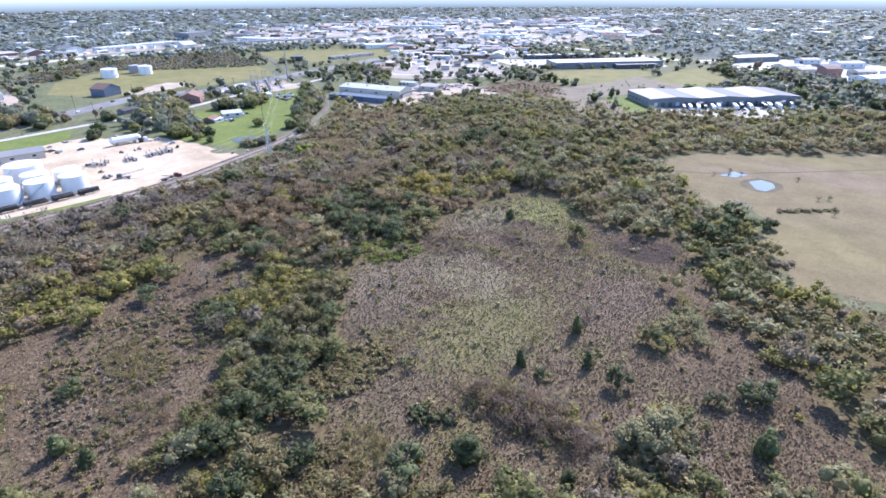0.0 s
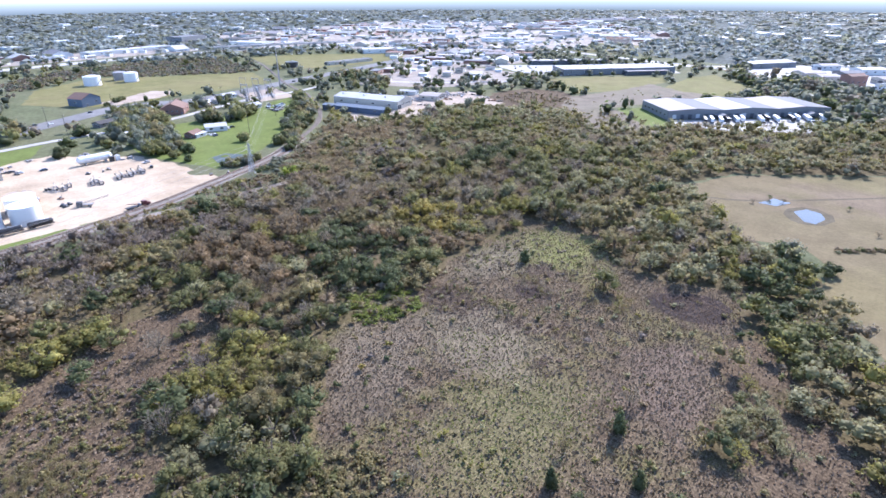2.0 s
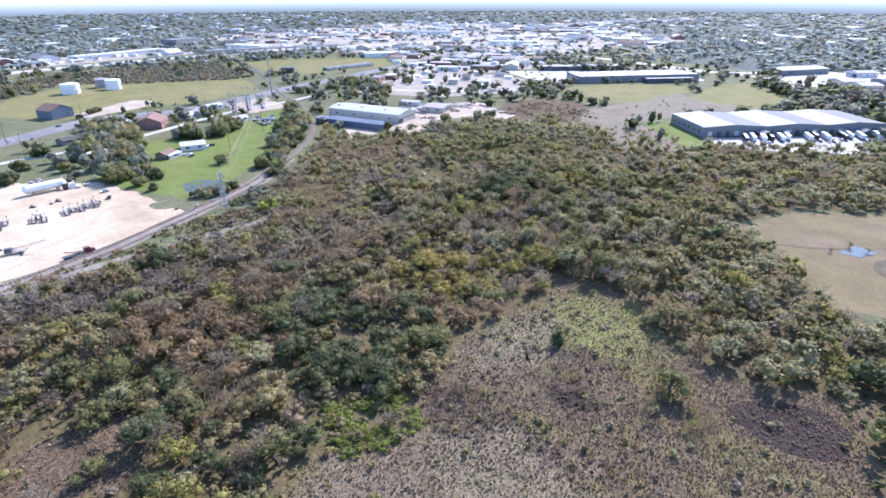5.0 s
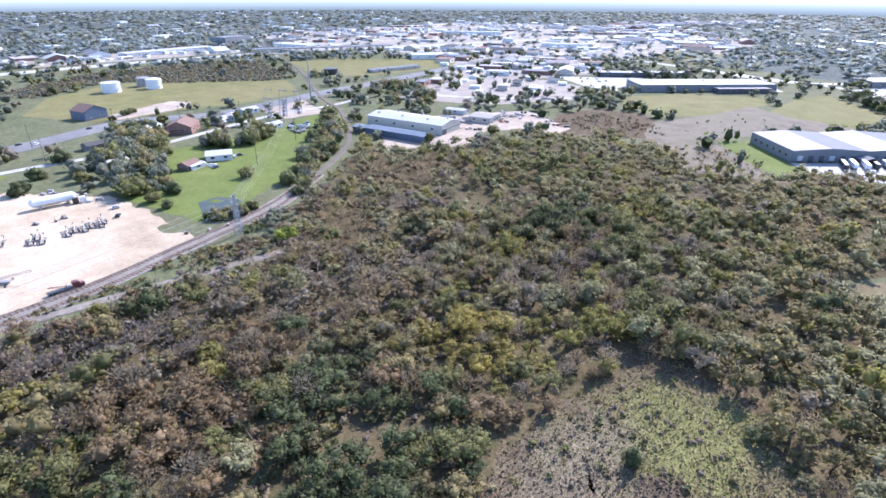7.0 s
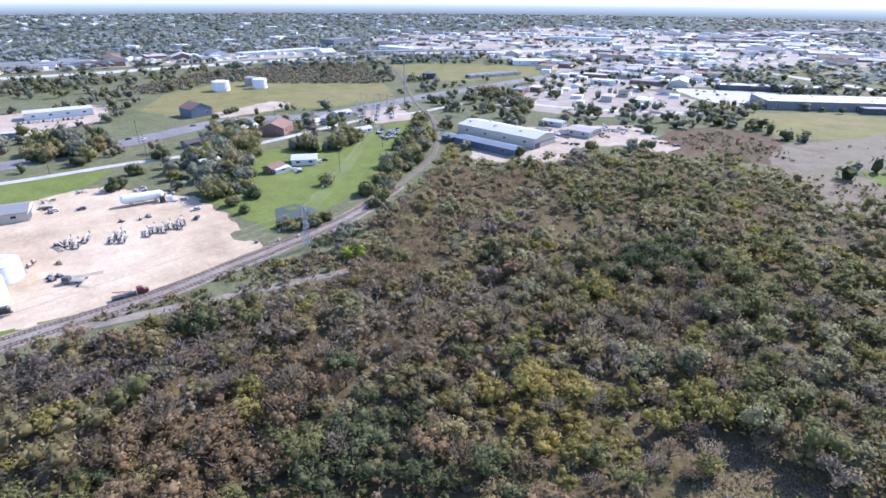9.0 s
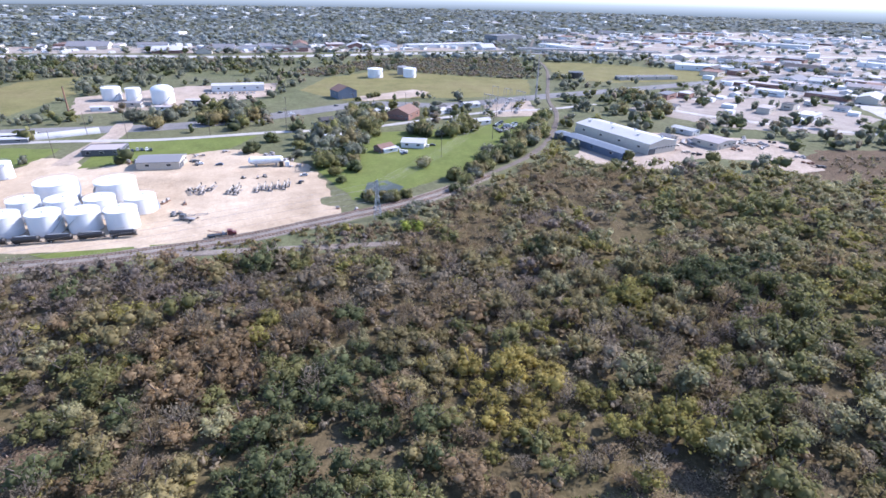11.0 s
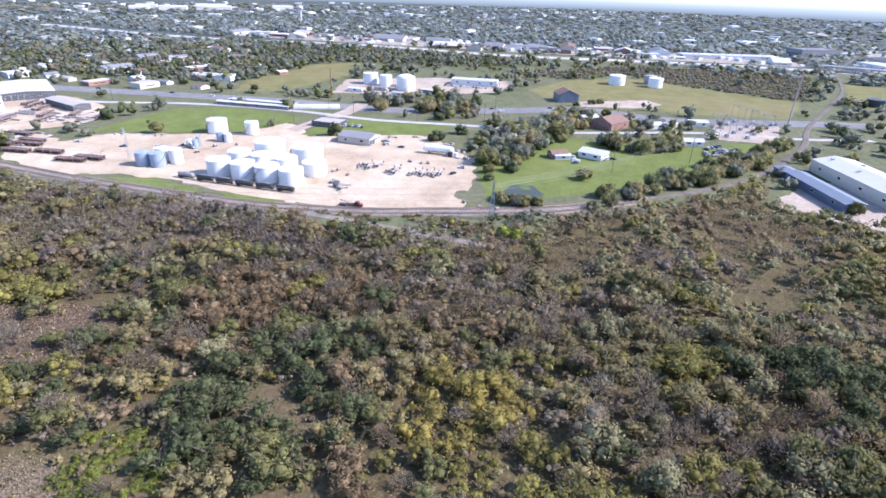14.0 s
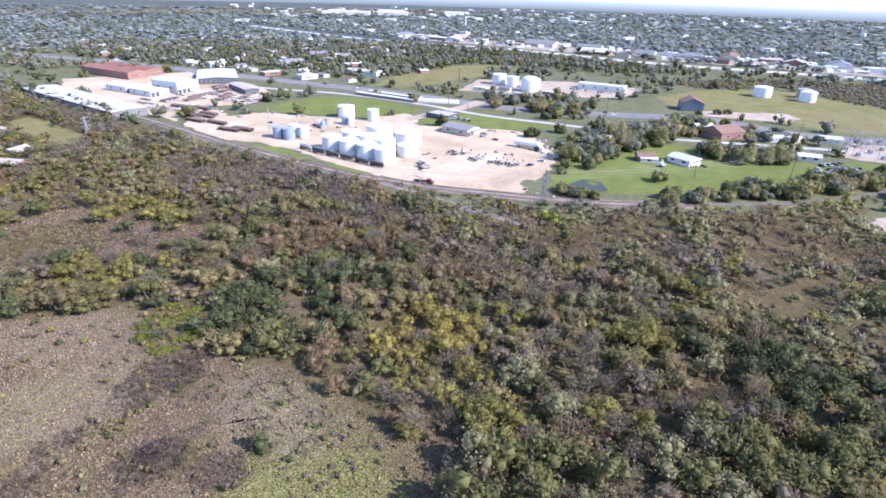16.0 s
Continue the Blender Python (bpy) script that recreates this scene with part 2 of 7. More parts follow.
M["grass_dry"] = leaf("dry_grass_blades", (0.242, 0.192, 0.136), 0.2, trans=0.15)
M["grass_green"] = leaf("yellow_green_grass_blades", (0.220, 0.232, 0.076), 0.2, trans=0.2)
M["weed"] = leaf("brown_weed_stems", (0.230, 0.178, 0.140), 0.25, trans=0.15)
M["tank_white"] = paint("white_tank_paint", (0.64, 0.64, 0.63), 0.42, dirt=0.10, streak=True)
M["tank_grey"] = paint("blue_grey_tank_paint", (0.25, 0.30, 0.38), 0.45, dirt=0.2, streak=True)
M["tank_old"] = paint("weathered_white_tank_paint", (0.66, 0.66, 0.66), 0.5, dirt=0.22, rust=(0.62, (0.28, 0.17, 0.10)), streak=True)
M["black_paint"] = paint("dull_black_paint", (0.028, 0.027, 0.027), 0.5, dirt=0.4)
M["rust"] = paint("rusty_steel", (0.20, 0.10, 0.06), 0.8, dirt=0.4)
M["steel"] = paint("galvanised_steel", (0.42, 0.44, 0.46), 0.4, metal=0.7, dirt=0.2)
M["grey_metal"] = paint("grey_machine_paint", (0.30, 0.28, 0.27), 0.55, dirt=0.35, rust=(0.58, (0.20, 0.11, 0.07)))
M["red_paint"] = paint("dark_red_vehicle_paint", (0.13, 0.03, 0.026), 0.45, dirt=0.2)
M["roof_white"] = paint("white_metal_roofing", (0.423, 0.419, 0.414), 0.75, dirt=0.08, scale=0.15, ribs=1.2)
M["roof_pale"] = paint("pale_pink_grey_roofing", (0.35, 0.315, 0.305), 0.85, dirt=0.12, scale=0.08)
M["roof_grey"] = paint("mid_grey_roofing", (0.19, 0.19, 0.2), 0.85, dirt=0.15, scale=0.1)
M["roof_dark"] = paint("dark_shingle_roofing", (0.09, 0.085, 0.085), 0.8, dirt=0.3)
M["roof_brown"] = paint("brown_shingle_roofing", (0.20, 0.13, 0.105), 0.8, dirt=0.3, scale=0.3)
M["roof_red"] = paint("rust_red_roofing", (0.27, 0.125, 0.095), 0.6, dirt=0.3, scale=0.1)
M["roof_blue"] = paint("blue_grey_metal_roofing", (0.16, 0.185, 0.22), 0.6, dirt=0.2, scale=0.1)
M["wall_white"] = paint("white_wall_cladding", (0.58, 0.575, 0.56), 0.6, dirt=0.15)
M["wall_tan"] = paint("tan_wall_cladding", (0.45, 0.40, 0.33), 0.65, dirt=0.2)
M["wall_grey"] = paint("grey_wall_cladding", (0.165, 0.165, 0.17), 0.6, dirt=0.2, ribs=1.5)
M["wall_blue"] = paint("blue_metal_cladding", (0.085, 0.115, 0.165), 0.5, dirt=0.25, ribs=1.5)
M["wall_dark"] = paint("dark_wall_cladding", (0.07, 0.075, 0.085), 0.6, dirt=0.3)
M["wall_brick"] = paint("dark_red_brickwork", (0.24, 0.13, 0.10), 0.8, dirt=0.3)
M["rubber"] = paint("tyre_rubber", (0.02, 0.02, 0.02), 0.9, dirt=0.3)
M["glass"], _gt, _gb = shader("dark_window_glass", 0.06)
_gb.inputs["Base Color"].default_value = (0.02, 0.025, 0.03, 1)
for key, col in (("car_white", (0.75, 0.75, 0.75)), ("car_silver", (0.42, 0.43, 0.45)), ("car_dark", (0.03, 0.03, 0.035)), ("car_blue", (0.05, 0.065, 0.1)), ("yellow_paint", (0.5, 0.30, 0.03))):
    M[key] = paint(key + "_finish", col, 0.3, dirt=0.12)
M["pond"], _pt, _pb = shader("still_pond_water", 0.05, spec=0.3)
_pb.inputs["Base Color"].default_value = (0.05, 0.06, 0.055, 1)
M["pond_dark"], _dt, _db = shader("weedy_pond_water", 0.5, spec=0.25)
_db.inputs["Base Color"].default_value = (0.045, 0.055, 0.042, 1)
bump(_pt, _pb, noise_at(_pt, 2.0, 2), 0.05, 0.05)


# far haze at the horizon, painted as a glowing ramp on a plain backdrop
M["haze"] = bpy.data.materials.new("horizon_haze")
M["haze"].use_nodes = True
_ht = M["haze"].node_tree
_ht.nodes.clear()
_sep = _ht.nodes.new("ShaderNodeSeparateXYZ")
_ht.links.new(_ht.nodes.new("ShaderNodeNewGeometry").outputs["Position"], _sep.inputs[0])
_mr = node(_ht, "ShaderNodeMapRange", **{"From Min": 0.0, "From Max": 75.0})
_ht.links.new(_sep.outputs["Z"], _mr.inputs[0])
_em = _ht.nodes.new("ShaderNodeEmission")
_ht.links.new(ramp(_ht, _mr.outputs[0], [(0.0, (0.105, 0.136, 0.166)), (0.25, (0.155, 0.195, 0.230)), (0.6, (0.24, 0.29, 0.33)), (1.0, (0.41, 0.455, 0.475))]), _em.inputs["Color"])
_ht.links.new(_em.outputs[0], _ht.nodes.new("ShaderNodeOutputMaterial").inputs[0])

# ---- mesh helpers ----
class Shape:
    """Gathers boxes, drums, prisms and bars into one mesh."""

    def __init__(self):
        self.v, self.f = [], []

    def add(self, vs, fs):
        n = len(self.v)
        self.v += [tuple(p) for p in vs]
        self.f += [tuple(n + i for i in f) for f in fs]
        return self

    def box(self, x, y, z, sx, sy, sz, turn=0.0):
        """A box whose base centre is x, y, z."""
        c, s = math.cos(radians(turn)), math.sin(radians(turn))
        vs = [(x + c * a * sx / 2 - s * b * sy / 2, y + s * a * sx / 2 + c * b * sy / 2, z + h * sz) for h in (0, 1) for a, b in ((-1, -1), (1, -1), (1, 1), (-1, 1))]
        return self.add(vs, [(3, 2, 1, 0), (4, 5, 6, 7), (0, 1, 5, 4), (1, 2, 6, 5), (2, 3, 7, 6), (3, 0, 4, 7)])

    def drum(self, p, q, r, r2=None, n=16, caps=True):
        """A cylinder or cone from p to q."""
        p, q = Vector(p), Vector(q)
        r2 = r if r2 is None else r2
        w = (q - p).normalized()
        a = w.orthogonal().normalized()
        b = w.cross(a)
        vs = [o + (a * math.cos(2 * math.pi * i / n) + b * math.sin(2 * math.pi * i / n)) * rr for o, rr in ((p, r), (q, r2)) for i in range(n)]
        fs = [(i, (i + 1) % n, n + (i + 1) % n, n + i) for i in range(n)]
        if caps:
            fs += [tuple(reversed(range(n))), tuple(range(n, 2 * n))]
        return self.add(vs, fs)

    def bar(self, p, q, w):
        return self.drum(p, q, w / 2, n=4)

    def tube(self, pts, r, n=4):
        """One bent round bar through the points."""
        pts = [Vector(p) for p in pts]
        vs, fs = [], []
        for i, p in enumerate(pts):
            w = (pts[min(i + 1, len(pts) - 1)] - pts[max(i - 1, 0)]).normalized()
            a = w.cross(Vector((0, 0, 1))).normalized()
            b = w.cross(a)
            vs += [p + (a * math.cos(2 * math.pi * k / n) + b * math.sin(2 * math.pi * k / n)) * r for k in range(n)]
        for i in range(len(pts) - 1):
            fs += [(i * n + k, i * n + (k + 1) % n, (i + 1) * n + (k + 1) % n, (i + 1) * n + k) for k in range(n)]
        return self.add(vs, fs)

    def lathe(self, prof, n=32, x=0.0, y=0.0):
        """A turned form from (radius, height) pairs, closed where the radius is 0."""
        vs, fs = [], []
        for r, z in prof:
            vs += [(x + r * math.cos(2 * math.pi * i / n), y + r * math.sin(2 * math.pi * i / n), z) for i in range(n)]
        for k in range(len(prof) - 1):
            fs += [(k * n + i, k * n + (i + 1) % n, (k + 1) * n + (i + 1) % n, (k + 1) * n + i) for i in range(n)]
        return self.add(vs, fs)

    def gable(self, sx, sy, z, rise, over=0.4, thick=0.25, x=0.0, y=0.0):
        """Two roof slopes with thickness; the ridge runs along y."""
        hx, hy = sx / 2 + over, sy / 2 + over
        drop = rise * over / (sx / 2)
        for s in (-1, 1):
            vs = [(x + s * hx, y - hy, z - drop), (x + s * hx, y + hy, z - drop), (x, y + hy, z + rise), (x, y - hy, z + rise)]
            vs += [(a, b, c + thick) for a, b, c in vs]
            self.add(vs, [(0, 1, 2, 3), (7, 6, 5, 4), (0, 4, 5, 1), (1, 5, 6, 2), (3, 2, 6, 7), (0, 3, 7, 4)])
        return self

    def gable_walls(self, sx, sy, z0, z1, rise, x=0.0, y=0.0):
        a, b = sx / 2, sy / 2
        vs = [(x - a, y - b, z0), (x + a, y - b, z0), (x + a, y + b, z0), (x - a, y + b, z0), (x - a, y - b, z1), (x + a, y - b, z1), (x + a, y + b, z1), (x - a, y + b, z1), (x, y - b, z1 + rise), (x, y + b, z1 + rise)]
        return self.add(vs, [(0, 1, 5, 8, 4), (2, 3, 7, 9, 6), (1, 2, 6, 5), (3, 0, 4, 7)])

    def mesh(self, name):
        me = bpy.data.meshes.new(name)
        me.from_pydata(self.v, [], self.f)
        me.validate()
        return me


def smooth(me):
    me.polygons.foreach_set("use_smooth", [True] * len(me.polygons))
    me.set_sharp_from_angle(angle=radians(35))


def part(name, shape, material, parent, label=""):
    me = shape.mesh(name)
    me.materials.append(M[material])
    smooth(me)
    ob = new(name, me)
    ob.parent = parent
    return tagged(ob, label)


def thing(name, x, y, turn, label, category, group="", kind="", z=0.0):
    ob = new(name)
    ob.matrix_world = pose(x, y, z, 0, 0, turn)
    return tagged(ob, label, category, group, kind)


def from_arrays(name, verts, tris, mats, index=None):
    """A triangle mesh from numpy arrays."""
    me = bpy.data.meshes.new(name)
    me.vertices.add(len(verts))
    me.vertices.foreach_set("co", np.ascontiguousarray(verts, dtype=np.float32).ravel())
    me.loops.add(len(tris) * 3)
    me.loops.foreach_set("vertex_index", np.ascontiguousarray(tris, dtype=np.int32).ravel())
    me.polygons.add(len(tris))
    me.polygons.foreach_set("loop_start", np.arange(0, len(tris) * 3, 3, dtype=np.int32))
    for m in mats:
        me.materials.append(M[m])
    if index is not None:
        me.polygons.foreach_set("material_index", np.ascontiguousarray(index, dtype=np.int32))
    me.update(calc_edges=True)
    return me


def inside(px, py, poly):
    """Which of the points lie in the outline."""
    res = np.zeros(np.shape(px), bool)
    n = len(poly)
    for i in range(n):
        (x1, y1), (x2, y2) = poly[i], poly[(i + 1) % n]
        if y1 == y2:
            continue
        cross = ((y1 > py) != (y2 > py)) & (px < (x2 - x1) * (py - y1) / (y2 - y1) + x1)
        res ^= cross
    return res


def near_line(px, py, line, dist):
    res = np.zeros(np.shape(px), bool)
    for (x1, y1), (x2, y2) in zip(line, line[1:]):
        dx, dy = x2 - x1, y2 - y1
        t = np.clip(((px - x1) * dx + (py - y1) * dy) / (dx * dx + dy * dy + 1e-9), 0, 1)
        res |= np.hypot(px - x1 - t * dx, py - y1 - t * dy) < dist
    return res


def smooth_line(pts, step=6.0):
    """A Catmull-Rom run through the points."""
    out = []
    for i in range(len(pts) - 1):
        p = [Vector(pts[min(max(i + k, 0), len(pts) - 1)]) for k in (-1, 0, 1, 2)]
        n = max(2, int((p[2] - p[1]).length / step))
        for j in range(n):
            t = j / n
            out.append(0.5 * (2 * p[1] + (p[2] - p[0]) * t + (2 * p[0] - 5 * p[1] + 4 * p[2] - p[3]) * t * t + (3 * p[1] - p[0] - 3 * p[2] + p[3]) * t ** 3))
    out.append(Vector(pts[-1]))
    return out


def patch(name, outline, material, z, label, category, rag=3.0, step=3.0, kind="structure"):
    """A sheet of ground cover with an uneven edge."""
    pts = []
    n = len(outline)
    for i in range(n):
        a, b = Vector(outline[i]), Vector(outline[(i + 1) % n])
        k = max(1, int((b - a).length / step))
        for j in range(k):
            p = a.lerp(b, j / k)
            w = noise.noise_vector(Vector((p.x * 0.09, p.y * 0.09, 3.1))) + 0.5 * noise.noise_vector(Vector((p.x * 0.35, p.y * 0.35, 9.1))) + 0.3 * noise.noise_vector(Vector((p.x * 1.1, p.y * 1.1, 5.1)))
            pts.append((p.x + w.x * rag, p.y + w.y * rag))
    bm = bmesh.new()
    f = bm.faces.new([bm.verts.new((x, y, z)) for x, y in pts])
    f.normal_update()
    if f.normal.z < 0:
        f.normal_flip()
    bmesh.ops.triangulate(bm, faces=[f])
    me = bpy.data.meshes.new(name)
    bm.to_mesh(me)
    bm.free()
    me.materials.append(M[material])
    return tagged(new(name, me), label, category, kind=kind)


def ribbon(name, line, width, material, z, label, category, thick=0.0, kind="structure", rag=0.0):
    """A strip along a line; thick lets it stand as a low bank."""
    pts = smooth_line(line)
    vs, fs = [], []
    for i, p in enumerate(pts):
        d = (pts[min(i + 1, len(pts) - 1)] - pts[max(i - 1, 0)]).normalized()
        s = Vector((-d.y, d.x))
        w = width / 2 * (1 + rag * noise.noise(Vector((p.x * 0.05, p.y * 0.05, 0))))
        for k, h in ((-1.0 - thick / width * 3, -0.05), (-1.0, thick), (1.0, thick), (1.0 + thick / width * 3, -0.05)):
            vs.append((p.x + s.x * w * k, p.y + s.y * w * k, z + h))
    for i in range(len(pts) - 1):
        for k in range(3):
            fs.append((4 * i + k, 4 * i + k + 1, 4 * i + k + 5, 4 * i + k + 4))
    me = bpy.data.meshes.new(name)
    me.from_pydata(vs, [], [f[::-1] for f in fs])
    me.materials.append(M[material])
    return tagged(new(name, me), label, category, kind=kind)


# ---- plan ----
PLAN = {}
PLAN["MEADOW"] = [(-122, 87), (-146, 111), (-140, 136), (-133, 163), (-147, 202), (-151, 237), (-126, 242), (-101, 224), (-92, 223), (-62, 233), (-54, 205), (-57, 189), (-45, 164), (-45, 147), (-32, 140), (-22, 156), (-7, 143), (7, 134), (14, 124), (-13, 99), (-20, 116), (-34, 108), (-27, 87), (-82, 39), (-92, 59), (-111, 70)]
PLAN["MEADOWL"] = [(-195, 32), (-196, 51), (-210, 81), (-187, 91), (-174, 78), (-167, 62), (-143, 57), (-122, 48), (-117, 36), (-100, 23), (-128, -2), (-194, 12)]
PLAN["MEADOWG"] = [(-148, 217), (-135, 240), (-116, 225), (-119, 204), (-133, 196)]
PLAN["MEADOW16"] = [(-124, 98), (-139, 105), (-157, 116), (-150, 147), (-160, 181), (-162, 205), (-160, 226), (-165, 243), (-151, 248), (-97, 168)]
PLAN["AIRY"] = [(-58, 195), (-48, 204), (-27, 178), (-10, 163), (1, 150), (16, 131), (-8, 106), (-36, 140)]
PLAN["GLADE"] = [(-187, 51), (-202, 55), (-211, 73), (-209, 98), (-198, 97), (-186, 99), (-175, 80), (-177, 62)]
PLAN["GLADE2"] = [(-155, 17), (-185, 2), (-202, 49), (-207, 99), (-192, 93), (-177, 67), (-163, 57), (-142, 52)]
PLAN["GLADE3"] = [(-161, 207), (-159, 230), (-148, 250), (-130, 247), (-113, 246), (-117, 218), (-134, 193), (-152, 188)]
PLAN["PASTURE"] = [(-126, 344), (-104, 386), (60, 520), (90, 330), (70, 235), (-8, 221), (-13, 211), (-24, 230), (-43, 257), (-40, 277), (-53, 293), (-75, 286), (-97, 316)]
PLAN["YARD"] = [(-325, -102), (-315, -41), (-325, -30), (-328, 12), (-322, 45), (-318, 90), (-320, 112), (-317, 130), (-329, 155), (-340, 177), (-357, 167), (-378, 174), (-408, 167), (-430, 161), (-443, 144), (-472, 127), (-473, 101), (-453, 65), (-441, 36), (-463, 19), (-473, 3), (-433, -12), (-415, -44), (-405, -76), (-390, -102), (-369, -104), (-377, -133), (-388, -172)]
PLAN["YARD2"] = [(-330, -123), (-334, -169), (-351, -345), (-378, -401), (-424, -383), (-497, -352), (-489, -218), (-465, -164), (-412, -134), (-375, -157), (-348, -134)]
PLAN["GREEN1"] = [(-398, -114), (-442, -114), (-484, -111), (-507, -64), (-494, 5), (-473, 3), (-436, -13), (-419, -46), (-409, -79)]
PLAN["GREEN2"] = [(-442, 29), (-456, 29), (-487, 30), (-512, 44), (-509, 129), (-476, 113), (-456, 64)]
PLAN["GREEN3B"] = [(-403, 171), (-425, 165), (-487, 175), (-505, 207), (-510, 304), (-537, 338), (-545, 364), (-491, 344), (-454, 306), (-403, 264), (-372, 220), (-358, 185)]
PLAN["GREEN4"] = [(-712, 163), (-801, 195), (-868, 278), (-818, 340), (-758, 447), (-656, 410), (-644, 336), (-648, 291), (-637, 217), (-668, 189)]
PLAN["GREEN5"] = [(-576, -117), (-639, -142), (-799, -137), (-844, -90), (-714, -55), (-627, -71), (-591, -77)]
PLAN["DIRT4"] = [(-662, 217), (-702, 287), (-681, 301), (-654, 281), (-639, 222)]
PLAN["TANKPAD"] = [(-609, -26), (-695, -48), (-753, 45), (-765, 139), (-683, 135), (-649, 87), (-622, 40)]
PLAN["GREENE1"] = [(-380, 621), (-409, 657), (-371, 725), (-301, 771), (-282, 734), (-304, 623), (-329, 588)]
PLAN["GREENE2"] = [(-269, 698), (-276, 793), (-258, 839), (-186, 751), (-167, 707), (-185, 656), (-248, 653)]
PLAN["GREENE3"] = [(-256, 538), (-238, 554), (-187, 501), (-191, 471), (-220, 497)]
PLAN["GREYE"] = [(-297, 500), (-320, 565), (-300, 640), (-291, 705), (-250, 680), (-192, 667), (-186, 644), (-233, 600), (-256, 545), (-275, 508)]
PLAN["WAREYARD"] = [(-197, 514), (-102, 609), (-94, 540), (-143, 508), (-181, 500)]
PLAN["GREENN"] = [(-937, 547), (-919, 631), (-789, 783), (-722, 706), (-721, 547), (-766, 496)]
PLAN["BLUEYARD"] = [(-399, 333), (-453, 366), (-469, 435), (-455, 462), (-426, 522), (-356, 491), (-349, 465), (-383, 457), (-395, 426), (-375, 393), (-382, 356)]
PLAN["BROWNLOT"] = [(-398, 528), (-388, 580), (-345, 590), (-308, 563), (-297, 502), (-321, 478), (-350, 459)]
PLAN["BROWNFIELD"] = [(-297, 497), (-262, 528), (-235, 524), (-200, 500), (-178, 470), (-212, 452), (-240, 446), (-272, 472)]
PLAN["LAWN16"] = [(-254, -217), (-273, -225), (-265, -131), (-250, -88), (-239, -114), (-238, -178)]
PLAN["POND"] = [(-66, 340), (-62, 348), (-55, 346), (-52, 338), (-54, 328), (-59, 328)]
PLAN["POND2"] = [(-83, 342), (-78, 355), (-70, 353), (-74, 343)]
PLAN["HIGHWAY"] = [(-445, -690), (-490, -503), (-517, -302), (-534, -168), (-548, -53), (-550, 52), (-568, 114), (-596, 169), (-623, 228), (-606, 295), (-619, 355), (-643, 429), (-661, 503), (-696, 636), (-763, 884)]
PLAN["WHITEROAD"] = [(-497, -352), (-476, -221), (-507, -110), (-515, -15), (-509, 62), (-518, 133), (-519, 150), (-520, 190), (-529, 229), (-568, 330), (-573, 393), (-590, 452)]
PLAN["DRIVE"] = [(-452, 18), (-486, 21), (-528, 28), (-572, 25)]
PLAN["EXPRESS"] = [(-1109, -968), (-1029, -509), (-1069, -196), (-1041, 84), (-1081, 384), (-1084, 587), (-1078, 589), (-1030, 840), (-975, 1129), (-903, 1503)]
PLAN["EASTROAD"] = [(-623, 1015), (-491, 973), (-351, 934), (-255, 906), (-188, 818), (-149, 763), (-112, 711)]
PLAN["EASTROAD2"] = [(-623, 1015), (-434, 951), (-329, 914), (-267, 953)]
PLAN["TRACKROAD"] = [(-309, 62), (-308, 96), (-306, 133), (-303, 164), (-300, 199)]
PLAN["RAIL"] = [(-338, -420), (-336, -313), (-323, -200), (-318, -114), (-311, -36), (-309, 25), (-309, 70), (-313, 100), (-318, 128), (-329, 160), (-353, 221), (-386, 267), (-419, 307), (-466, 345), (-549, 390), (-632, 419), (-861, 520), (-1096, 593), (-1400, 730)]
PLAN["GROVE1"] = [(-533, 37), (-582, 30), (-634, 118), (-566, 136), (-540, 128), (-521, 70)]
PLAN["GROVE2"] = [(-414, 170), (-486, 171), (-518, 190), (-567, 211), (-563, 235), (-471, 203), (-422, 197), (-396, 185)]
PLAN["WOODN"] = [(-838, 132), (-995, 288), (-993, 524), (-762, 459), (-785, 366), (-885, 279), (-809, 191)]
PLAN["SUBURB"] = [(-586, -390), (-921, -760), (-1001, -378), (-998, 25), (-895, 126), (-844, -73), (-639, -142), (-600, -196)]
PLAN["BLUETREES"] = [(-591, 461), (-647, 519), (-603, 535), (-521, 488), (-499, 446)]
PLAN["FOREST"] = [(-300, -330), (-300, -80), (-297, 190), (-340, 230), (-400, 300), (-440, 345), (-395, 325), (-370, 395), (-345, 455), (-310, 480), (-225, 480), (-180, 497), (-140, 505), (0, 640), (90, 640), (90, 541), (-15, 462), (-106, 388), (-128, 348), (-97, 316), (-75, 290), (-40, 260), (-20, 215), (20, 215), (90, 215), (90, -60), (-180, -200), (-240, -330)]
PLAN["WAREHOUSE"] = [(-240, 556), (-194, 510), (-80, 615), (-70, 625), (-85, 640), (-130, 665)]
PLAN["STRIPS"] = [(-334, -110), (-300, -110), (-300, 195), (-335, 190), (-345, 172), (-330, 140)]


# ---- ground ----
bm = bmesh.new()
rings, spokes = [0.0, 150, 400, 800, 1400, 2400, 3400, 4700], 96
row = [[bm.verts.new((-150 + r * math.cos(2 * math.pi * k / spokes), 150 + r * math.sin(2 * math.pi * k / spokes), 0)) for k in range(spokes)] for r in rings[1:]]
mid = bm.verts.new((-150, 150, 0))
for k in range(spokes):
    bm.faces.new((mid, row[0][k], row[0][(k + 1) % spokes]))
    for a, b in zip(row, row[1:]):
        bm.faces.new((a[k], b[k], b[(k + 1) % spokes], a[(k + 1) % spokes]))
me = bpy.data.meshes.new("ground")
bm.to_mesh(me)
bm.free()
me.materials.append(M["country"])
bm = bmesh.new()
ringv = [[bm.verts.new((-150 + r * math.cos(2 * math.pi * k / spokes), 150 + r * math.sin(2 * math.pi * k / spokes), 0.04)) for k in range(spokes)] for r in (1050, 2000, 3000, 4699)]
